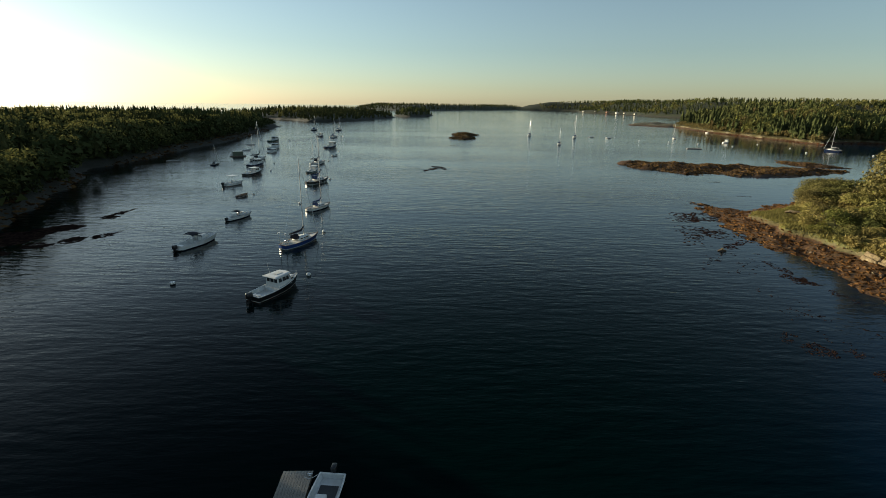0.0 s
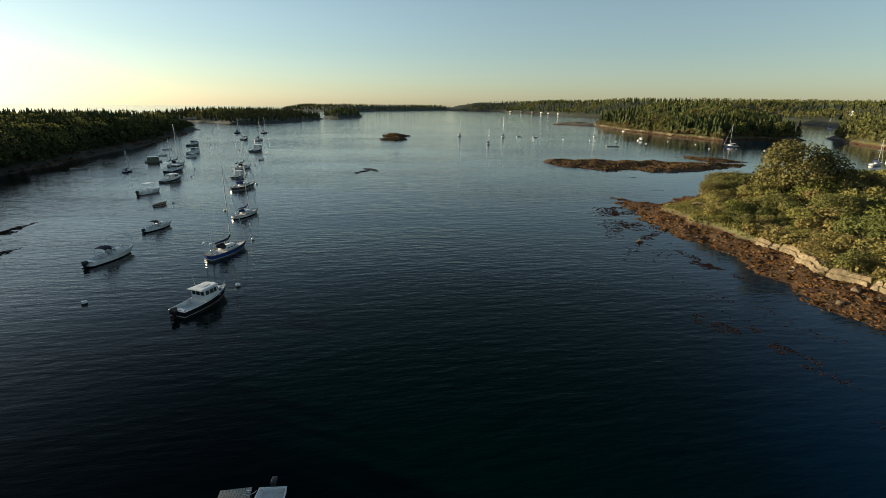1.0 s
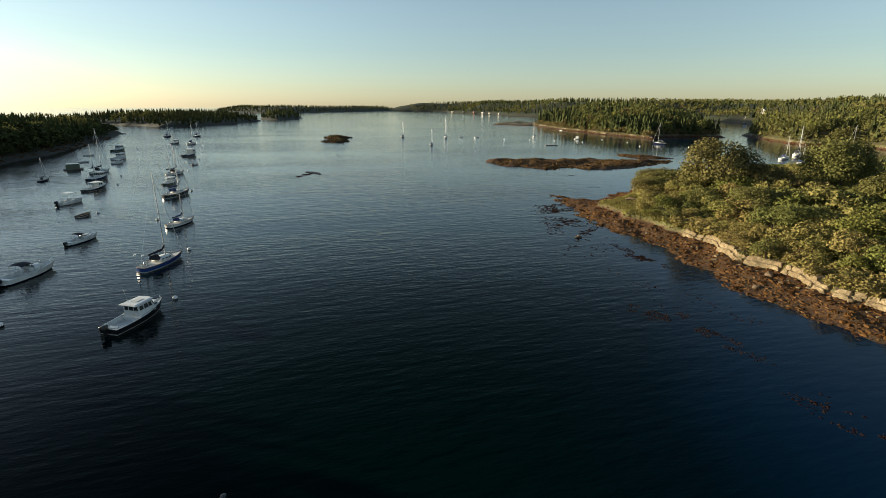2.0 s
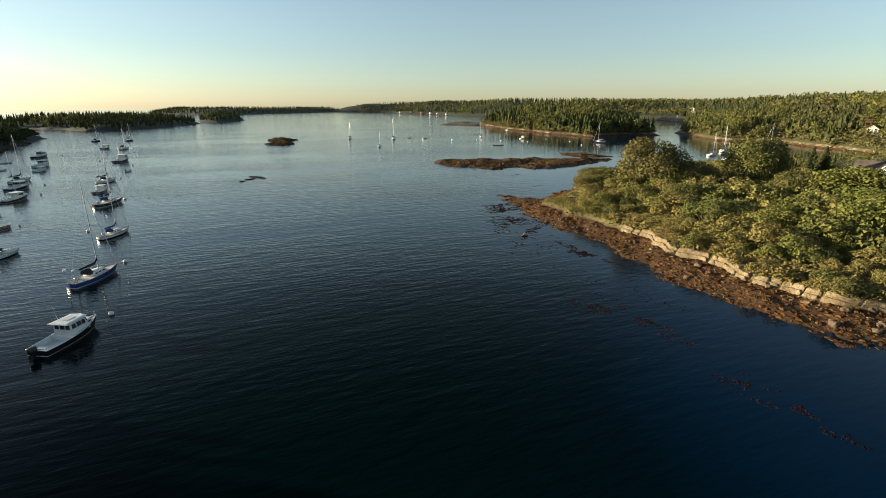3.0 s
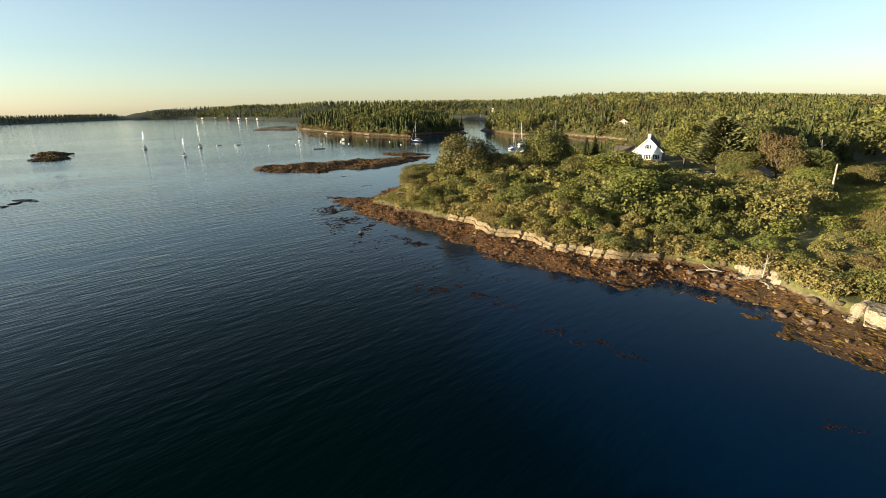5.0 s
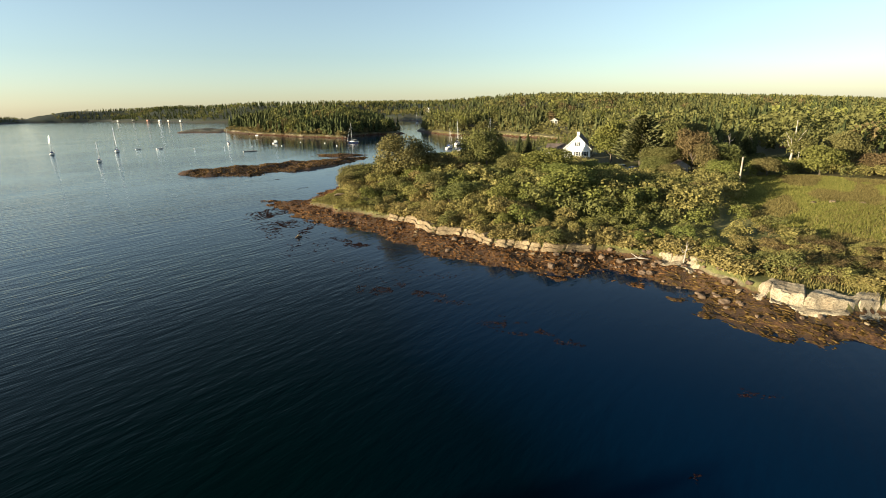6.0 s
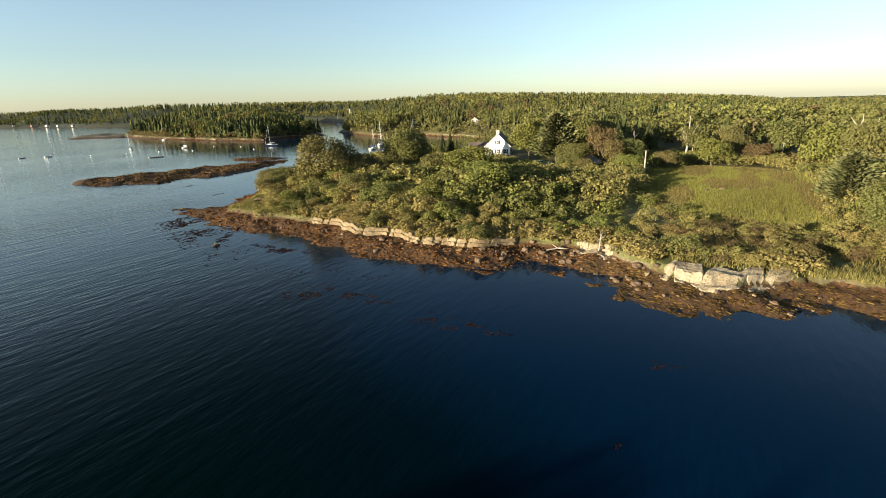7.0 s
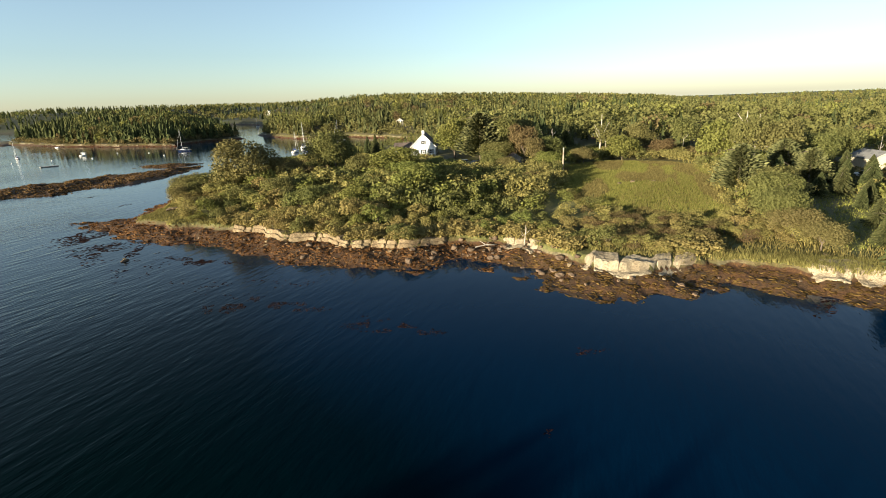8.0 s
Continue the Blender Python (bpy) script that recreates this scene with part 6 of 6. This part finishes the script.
p = on_shore(MAIN, main_height, -3.0, 7.6, (48, 96, -46, 126), 78000)
p = p[(p[:, 2] < np.where(p[:, 1] > 66, 1.85, 1.35)) & (p[:, 2] > -0.12)]
gold = p[:, 1] + 14 * fbm(p[:, 0], p[:, 1], 9, 3, 93) < 12
weed_mounds("rockweed", p[~gold], 0.14 + 0.46 * SR.random(int((~gold).sum())) ** 3, SR, "reddish brown rockweed draped over tidal rocks")
weed_mounds("rockweed", p[gold], 0.14 + 0.42 * SR.random(int(gold.sum())) ** 2.5, SR, "golden rockweed streaming over flat bedrock", M_GOLDWEED, 0.55)
bar_h = shoal_height(BAR, 0.6, 81)
p = on_shore(BAR, bar_h, -1.0, 30, (70, 162, 160, 212), 16000)
p = p[p[:, 2] > -0.05]
weed_mounds("rockweed", p, 0.25 + 0.7 * SR.random(len(p)) ** 2, SR, "olive brown rockweed covering the low bar", M_BARWEED)
far_bar = on_shore(BAR_FAR, shoal_height(BAR_FAR, 0.45, 83), -3.0, 30, (140, 172, 186, 224), 5000)
far_bar = far_bar[far_bar[:, 2] > -0.05]
weed_mounds("rockweed", far_bar, 0.25 + 0.6 * SR.random(len(far_bar)) ** 2, SR, "dark rockweed on the narrow reef", M_BARWEED)
islet = on_shore(SHOAL, shoal_height(SHOAL, 1.5, 85), -5.0, 40, (0, 32, 320, 402), 3200)
islet = islet[islet[:, 2] > -0.05]
weed_mounds("rockweed", islet, 0.5 + 1.3 * SR.random(len(islet)) ** 2, SR, "dark weed and broken rock on the islet", M_BARWEED)

p = on_shore(WEST, west_height, -1.5, 4.5, (-150, -76, 40, 440), 34000)
p = p[(p[:, 2] > -0.1) & (p[:, 2] < 2.3)]
weed_mounds("rockweed", p, 0.35 + 0.9 * SR.random(len(p)) ** 2, SR, "dark weed and ledges along the shaded bank", M_BARWEED)
for line, hgt, box_, n, lab in ((CAPE, cape_height, (238, 345, 318, 500), 15000, "edge of the wooded point"), (MAIN, main_height, (250, 345, 96, 300), 15000, "far side of the cove")):
    p = on_shore(line, hgt, -4, 8, box_, n)
    wet = p[(p[:, 2] > -0.1) & (p[:, 2] < 0.9)]
    dry = p[(p[:, 2] >= 0.8) & (p[:, 2] < 1.9) & (fbm(p[:, 0], p[:, 1], 22, 3, 95) > -0.06)]
    weed_mounds("rockweed", wet, 0.4 + 1.0 * SR.random(len(wet)) ** 2, SR, "brown weed along the " + lab, M_WEED)
    weed_mounds("shore_rocks", dry, 0.5 + 1.3 * SR.random(len(dry)) ** 2, SR, "pale granite rocks along the " + lab, M_BEDROCK, 1.2, "rocks")

# floating weed: torn mats just at the surface
def weed_mat(name, cx, cy, rx, ry, n, turn, size, label, material=M_WEED):
    a = SR.uniform(0, 6.28, n)
    r = SR.random(n) ** 0.8 * (1 + 0.35 * np.sin(3 * a + cx))
    u, v = rx * r * np.cos(a), ry * r * np.sin(a)
    x = cx + u * math.cos(turn) - v * math.sin(turn)
    y = cy + u * math.sin(turn) + v * math.cos(turn)
    keep = fbm(x, y, max(1.5, ry * 0.9), 3, int(cx * 3 + 500)) > 0.0
    x, y = x[keep], y[keep]
    s = size * SR.uniform(0.4, 1.5, len(x))
    pts = np.stack([x, y, np.full(len(x), 0.006)], -1)
    k = 6
    ang = np.arange(k) * 2 * np.pi / k
    rr = s[:, None] * SR.uniform(0.25, 1.2, (len(x), k))
    tw = SR.uniform(0, 6.28, (len(x), 1))
    ox, oy = rr * np.cos(ang), rr * np.sin(ang) * 0.45
    px = x[:, None] + ox * np.cos(tw) - oy * np.sin(tw)
    py = y[:, None] + ox * np.sin(tw) + oy * np.cos(tw)
    rim = np.stack([px, py, np.full(px.shape, 0.004)], -1)
    top = np.stack([x, y, 0.02 + 0.05 * s], -1)[:, None]
    co = np.concatenate([rim, top], 1)
    j = np.arange(k)
    f = np.stack([j, (j + 1) % k, np.full(k, k)], -1)
    fa = (f[None] + (np.arange(len(x)) * (k + 1))[:, None, None]).reshape(-1, 3)
    return tagged(sheet(name, co.reshape(-1, 3), fa, material, smooth=False), label, "seaweed", kind="stuff")


for cx, cy, rx, ry, n, turn, size in ((50.4, 63, 7.5, 1.6, 1700, -1.5, 0.2), (39.4, 40, 8, 2.6, 1500, -1.35, 0.2), (39.5, 21, 6, 1.6, 700, -1.5, 0.18), (44, 48, 10, 3, 360, -1.3, 0.2), (40.5, 0.5, 2.6, 0.7, 110, -0.9, 0.14), (28, 1.1, 0.8, 0.4, 12, 0, 0.15),
                                      (54, 99, 10, 5, 800, 1.2, 0.45), (49, 86, 8, 5, 500, 1.0, 0.42), (52, 79, 4, 2.5, 500, 1.0, 0.40), (44, 70, 9, 4, 200, 1.0, 0.3), (88, 153, 3, 1.2, 30, 0.4, 0.5), (83, 127, 4, 1.5, 50, 0.2, 0.45), (-5.3, 176, 5.0, 11, 2600, 0.35, 0.5), (-2, 205, 8, 10, 50, 0.3, 0.5),
                                      (10, 236, 16, 12, 60, 0.2, 0.6), (60, -24, 4, 1.5, 60, -0.6, 0.3)):
    weed_mat("floating_weed", cx, cy, rx, ry, n, turn, size, "torn reddish brown seaweed floating at the surface", M_DEEPWEED)
for cx, cy, rx, ry, n, turn, size in ((-68.3, 95, 6.5, 1.5, 900, 1.55, 0.45), (-70, 85.5, 1.6, 0.7, 90, 0.7, 0.4), (-66, 73, 13, 2.2, 2200, 0.95, 0.5), (-75, 78, 10, 4.5, 4200, 0.85, 0.8), (-82, 70, 13, 5, 3000, 0.8, 0.8)):
    weed_mat("weed_bed", cx, cy, rx, ry, n, turn, size, "dark weed bed at the surface along the bank", M_DEEPWEED)

# grass: salt meadow, lawn tufts and the green tip of the point
def tufts(name, pts, h, rng, label, blades=5, material=M_GRASS):
    n = len(pts) * blades
    base = np.repeat(pts, blades, 0) + np.concatenate([rng.normal(0, 0.16, (n, 2)), np.zeros((n, 1))], 1)
    hh = np.repeat(h, blades) * rng.uniform(0.5, 1.2, n)
    a = rng.uniform(0, 6.28, n)
    w = 0.05 + 0.03 * rng.random(n)
    lean = rng.normal(0, 0.28, (n, 2)) * hh[:, None]
    dx, dy = np.cos(a) * w, np.sin(a) * w
    p0 = base + np.stack([-dx, -dy, np.full(n, -0.05)], -1)
    p1 = base + np.stack([dx, dy, np.full(n, -0.05)], -1)
    p2 = base + np.stack([lean[:, 0], lean[:, 1], hh], -1)
    co = np.stack([p0, p1, p2], 1).reshape(-1, 3)
    return tagged(sheet(name, co, np.arange(n * 3).reshape(-1, 3), material, smooth=False), label, "grass", kind="stuff")


def in_poly(poly, n, grow=0.0):
    lo, hi = poly.min(0), poly.max(0)
    x, y = SR.uniform(lo[0], hi[0], n), SR.uniform(lo[1], hi[1], n)
    ok = (inland(x, y, poly) > -grow)
    x, y = x[ok], y[ok]
    z = main_height(x, y)
    ok = z > 1.75
    return np.stack([x[ok], y[ok], z[ok]], -1)


p = in_poly(MARSH, 14000, 0.0)
tufts("salt_grass", p, np.full(len(p), 0.6), SR, "pale golden salt grass behind the ledges")
p = in_poly(LAWN, 32000, 2.0)
patchy = fbm(p[:, 0], p[:, 1] * 2.5, 14, 3, 61) > -0.02
tufts("meadow_grass", p[patchy], np.full(int(patchy.sum()), 0.42), SR, "rough green meadow grass of the clearing", 4, M_MEADOW)
tufts("meadow_grass", p[~patchy], np.full(int((~patchy).sum()), 0.44), SR, "straw-coloured patches in the meadow grass", 4)
TIP = np.array([(62, 99), (59, 86), (62, 70), (68, 80), (76, 94), (80, 104), (74, 105)], float)
p = in_poly(TIP, 9000, 0.0)
dry = fbm(p[:, 0], p[:, 1], 5, 3, 63) > -0.03
tufts("turf", p[~dry], np.full(int((~dry).sum()), 0.2), SR, "short green turf on the tip of the point", 4, M_MEADOW)
tufts("dry_turf", p[dry], np.full(int(dry.sum()), 0.22), SR, "dry brownish turf on the tip of the point", 4)
edge = on_shore(MAIN, main_height, 5.5, 11.5, (55, 92, -40, 110), 34000)
edge = edge[edge[:, 2] > 1.75]
shelf = ((edge[:, 1] < 4.5) & (edge[:, 1] > -12.5)) | (edge[:, 1] < -22)
edge = edge[~shelf | (inland(edge[:, 0], edge[:, 1], MAIN) > 10.0)]
tufts("shore_grass", edge, np.full(len(edge), 0.5), SR, "yellowing grass fringe above the ledges", 5)

OPEN = np.array([(66, 2), (90, 2), (150, -20), (152, -62), (70, -62), (64, -40)], float)
p = in_poly(OPEN, 16000, 0.0)
deep = inland(p[:, 0], p[:, 1], GLADE) > 0
tufts("meadow_grass", p[deep], np.full(int(deep.sum()), 0.4), SR, "green grass in the shade between small spruces", 4, M_MEADOW)
p = p[~deep]
tufts("rough_grass", p, np.full(len(p), 0.55), SR, "rough straw-coloured grass between the shrubs", 4)

# driftwood
drift = new("driftwood")
tagged(drift, "bleached forked driftwood limb on the stones", "driftwood")
zz = ground_z(68.5, 19.0)
drift.matrix_basis = pose(68.3, 19.2, zz + 0.25, 0, 0, -50)
bm = bmesh.new()
tube(bm, (-1.8, 0, 0.1), (0.2, 0.15, 0.25), 0.11, 0.10, 7)
tube(bm, (0.2, 0.15, 0.25), (1.9, -0.1, 0.1), 0.10, 0.05, 7)
part("trunk", bm, M_BIRCH, drift)
for e in ((-0.6, 1.1, 0.7), (1.1, 1.0, 0.55), (1.2, -0.9, 0.35)):
    bm = bmesh.new()
    tube(bm, (0.1, 0.1, 0.22), e, 0.07, 0.03, 6)
    part("branch", bm, M_BIRCH, drift)

# ---- house on the point ----
def house(name, x, y, turn, label, L, W, eave, ridge, z=None, wall=M_CLAP, roofing=M_ROOF, chimney=True, windows=(), group="", door=False):
    """A gabled house; its local -x gable faces out. windows: (wall, along, height, width, tall)."""
    root = new(name)
    z = ground_z(x, y) if z is None else z
    root.matrix_basis = pose(x, y, z, 0, 0, turn)
    tagged(root, label, "house", group)
    bm = bmesh.new()
    prof = [(-W / 2, -0.6), (W / 2, -0.6), (W / 2, eave), (0, ridge), (-W / 2, eave)]
    loft(bm, [[(0, p[0], p[1]) for p in prof], [(L, p[0], p[1]) for p in prof]])
    part("wall", bm, wall, root)
    for sg in (1, -1):
        bm = bmesh.new()
        o, t = 0.35, 0.16
        sl = (ridge - eave) / (W / 2)
        e = (sg * (W / 2 + o), eave - o * sl + 0.02)
        r = (0.0, ridge + 0.02)
        loft(bm, [[(-o, e[0], e[1]), (-o, r[0], r[1]), (-o, r[0], r[1] + t), (-o, e[0], e[1] + t)], [(L + o, e[0], e[1]), (L + o, r[0], r[1]), (L + o, r[0], r[1] + t), (L + o, e[0], e[1] + t)]])
        rf = part("roof", bm, roofing, root)
        bm = bmesh.new()
        loft(bm, [[(-o - 0.04, e[0], e[1] - 0.16), (-o - 0.04, r[0], r[1] - 0.16), (-o - 0.04, r[0], r[1] + 0.1), (-o - 0.04, e[0], e[1] + 0.1)],
                  [(-o, e[0], e[1] - 0.16), (-o, r[0], r[1] - 0.16), (-o, r[0], r[1] + 0.1), (-o, e[0], e[1] + 0.1)]])
        part("rake_board", bm, wall, rf, "white rake board")
    if chimney:
        bm = bmesh.new()
        box(bm, (0.6, -0.42, ridge - 0.8), (1.35, 0.42, ridge + 1.15), 0.02)
        ch = part("chimney", bm, chimney if chimney is not True else M_CLAP, root, "white painted brick chimney")
        bm = bmesh.new()
        box(bm, (0.53, -0.49, ridge + 1.15), (1.42, 0.49, ridge + 1.27), 0.02)
        part("cap", bm, M_GREYROOF, ch)
    for wl, a, h, w, tl in windows:
        win = new("window")
        win.parent = root
        if wl == "gable":
            win.matrix_basis = pose(-0.03, a, h, 0, 0, 0)
        elif wl == "left":
            win.matrix_basis = pose(a, W / 2 + 0.03, h, 0, 0, -90)
        else:
            win.matrix_basis = pose(a, -W / 2 - 0.03, h, 0, 0, 90)
        win.empty_display_size = 0.1
        bm = bmesh.new()
        box(bm, (-0.01, -w / 2, 0), (0.02, w / 2, tl))
        part("pane", bm, M_GLASS, win)
        bm = bmesh.new()
        for lo, hi in (((-0.05, -w / 2 - 0.09, -0.08), (0.03, -w / 2, tl + 0.1)), ((-0.05, w / 2, -0.08), (0.03, w / 2 + 0.09, tl + 0.1)), ((-0.05, -w / 2, tl), (0.03, w / 2, tl + 0.1)),
                       ((-0.08, -w / 2 - 0.12, -0.1), (0.03, w / 2 + 0.12, 0)), ((-0.03, -w / 2, tl / 2 - 0.03), (0.025, w / 2, tl / 2 + 0.03)), ((-0.03, -0.02, 0), (0.025, 0.02, tl))):
            box(bm, lo, hi)
        part("frame", bm, M_CLAP, win)
        if group == "":
            for sg in (1, -1):
                bm = bmesh.new()
                c = sg * (w / 2 + 0.09 + 0.22)
                box(bm, (-0.05, c - 0.21, -0.05), (-0.005, c + 0.21, tl + 0.05), 0.01)
                part("shutter", bm, M_SHUTTER, win, "dark shutter")
    return root


HZ = 6.1
house("white_house", 145.0, 66.4, 19, "white clapboard house with brown roof and dark shutters", 9.5, 8.2, 3.7, 7.6, HZ,
             windows=[("gable", a, 1.3, 0.75, 1.3) for a in (-2.5, 0.0, 2.5)] + [("gable", 0.0, 4.4, 0.65, 1.15)] + [("right", a, 1.3, 0.75, 1.3) for a in (1.6, 4.2, 7.0)])
house("house_wing", 147.0, 71.8, 109, "low white wing of the house with brown roof", 5.6, 4.6, 2.9, 4.6, HZ + 0.1,
             windows=[("left", a, 1.3, 0.85, 1.3) for a in (1.2, 2.9, 4.6)], chimney=False)
house("garden_shed", 124.5, 29.2, 25, "small grey shed in the shade of trees", 3.8, 3.0, 1.9, 2.8, None, M_GREYROOF, M_ROOF, False, group="outbuildings")

house("garage", 139.5, -54.0, 20, "low grey-roofed garage beside the drive", 7.5, 6.0, 2.5, 4.0, None, M_CREAM, M_GREYROOF, False, group="outbuildings")


def parked_car(x, y, turn, paint, label):
    root = new("parked_car")
    root.matrix_basis = pose(x, y, ground_z(x, y) + 0.02, 0, 0, turn)
    tagged(root, label, "car", "parked cars")
    bm = bmesh.new()
    box(bm, (-2.2, -0.88, 0.32), (2.2, 0.88, 0.95), 0.12)
    part("body", bm, paint, root, "", True)
    part("cabin", house_block(-1.6, 1.0, 1.55, 1.5, 0.92, 1.48, 0.35, 0.6, 0.14, 0.04), M_GLASS, root, "dark glazed cabin")
    bm = bmesh.new()
    box(bm, (-1.15, -0.6, 1.5), (0.35, 0.6, 1.56), 0.02)
    part("roof", bm, paint, root)
    for px, py in ((-1.4, -0.82), (-1.4, 0.82), (1.4, -0.82), (1.4, 0.82)):
        bm = bmesh.new()
        tube(bm, (px, py - 0.1, 0.33), (px, py + 0.1, 0.33), 0.33, 0.33, 14)
        wheel = part("wheel", bm, M_BLACK, root)
        bm = bmesh.new()
        tube(bm, (px, py - 0.115, 0.33), (px, py + 0.115, 0.33), 0.19, 0.19, 10)
        part("rim", bm, M_STEEL, wheel)
    return root


parked_car(124, 44, 60, M_GEL, "white car parked in the shade")
parked_car(121.5, 40, 70, M_GREYROOF, "grey car parked in the shade")
parked_car(127, -46.5, 20, M_GEL, "white car parked on the gravel drive")

pole = new("utility_pole")
pz = ground_z(114.6, 15)
pole.matrix_basis = pose(114.6, 15, pz, 0, 1.5, 0)
tagged(pole, "weathered bare wooden pole at the lawn edge", "pole")
bm = bmesh.new()
tube(bm, (0, 0, -0.3), (0, 0, 12.2 - pz), 0.19, 0.14, 10)
part("shaft", bm, M_POLE, pole)
bm = bmesh.new()
tube(bm, (0, 0, 12.2 - pz), (0, 0, 12.3 - pz), 0.15, 0.11, 10)
part("cap", bm, M_GREYROOF, pole)

# ---- far houses ----
for x, y, z, t, L, W, e, r, mt, rf, lab in ((740, 681, 7.5, 30, 24, 12, 6.5, 10.5, M_CLAP, M_GREYROOF, "large white house at the head of the inlet"),
                                            (262, 28, 3.0, 5, 9, 7, 3.5, 5.6, M_CLAP, M_GREYROOF, "pale house roof among the trees"),
                                            (187, 14, 4.5, 0, 8, 6, 3.8, 6.0, M_BRICK, M_ROOF, "reddish cottage among the trees behind the lawn"),
                                            (292, 82, 3, 5, 7, 6, 3.2, 5.2, M_CLAP, M_GREYROOF, "small white house up in the wood"),
                                            (335, 177, 8.6, 25, 8, 5.5, 2.8, 4.9, M_CREAM, M_GREYROOF, "cream house in a clearing above the cove"),
                                            (475, 1690, 2.5, 100, 7, 5, 2.8, 4.4, M_CREAM, M_GREYROOF, "far pale shore house across the bay"),
                                            (492, 1620, 2.5, 80, 7, 5, 2.8, 4.4, M_CREAM, M_ROOF, "far pale shore house across the bay"),
                                            (508, 1545, 2.5, 95, 8, 6, 3.2, 5, M_BRICK, M_ROOF, "far reddish shore house across the bay"),
                                            (516, 1480, 2.5, 95, 8, 5.5, 2.8, 4.4, M_CLAP, M_GREYROOF, "far white boathouse on the shore"),
                                            (510, 1400, 2.5, 95, 6.5, 5, 2.8, 4.4, M_CREAM, M_ROOF, "far pale shore house across the bay"),
                                            (498, 1290, 2.5, 95, 6.5, 5, 2.8, 4.4, M_CREAM, M_GREYROOF, "far pale shore house across the bay")):
    house("far_house", x, y, t, lab, L, W, e, r, max(z, ground_z(x, y) - 0.3), mt, rf, False, [("gable", a * W, 1.4, 1.3, 1.6) for a in (-0.28, 0.28)] + [("left", L * 0.3, 1.4, 1.3, 1.6), ("right", L * 0.3, 1.4, 1.3, 1.6)], group="far houses")
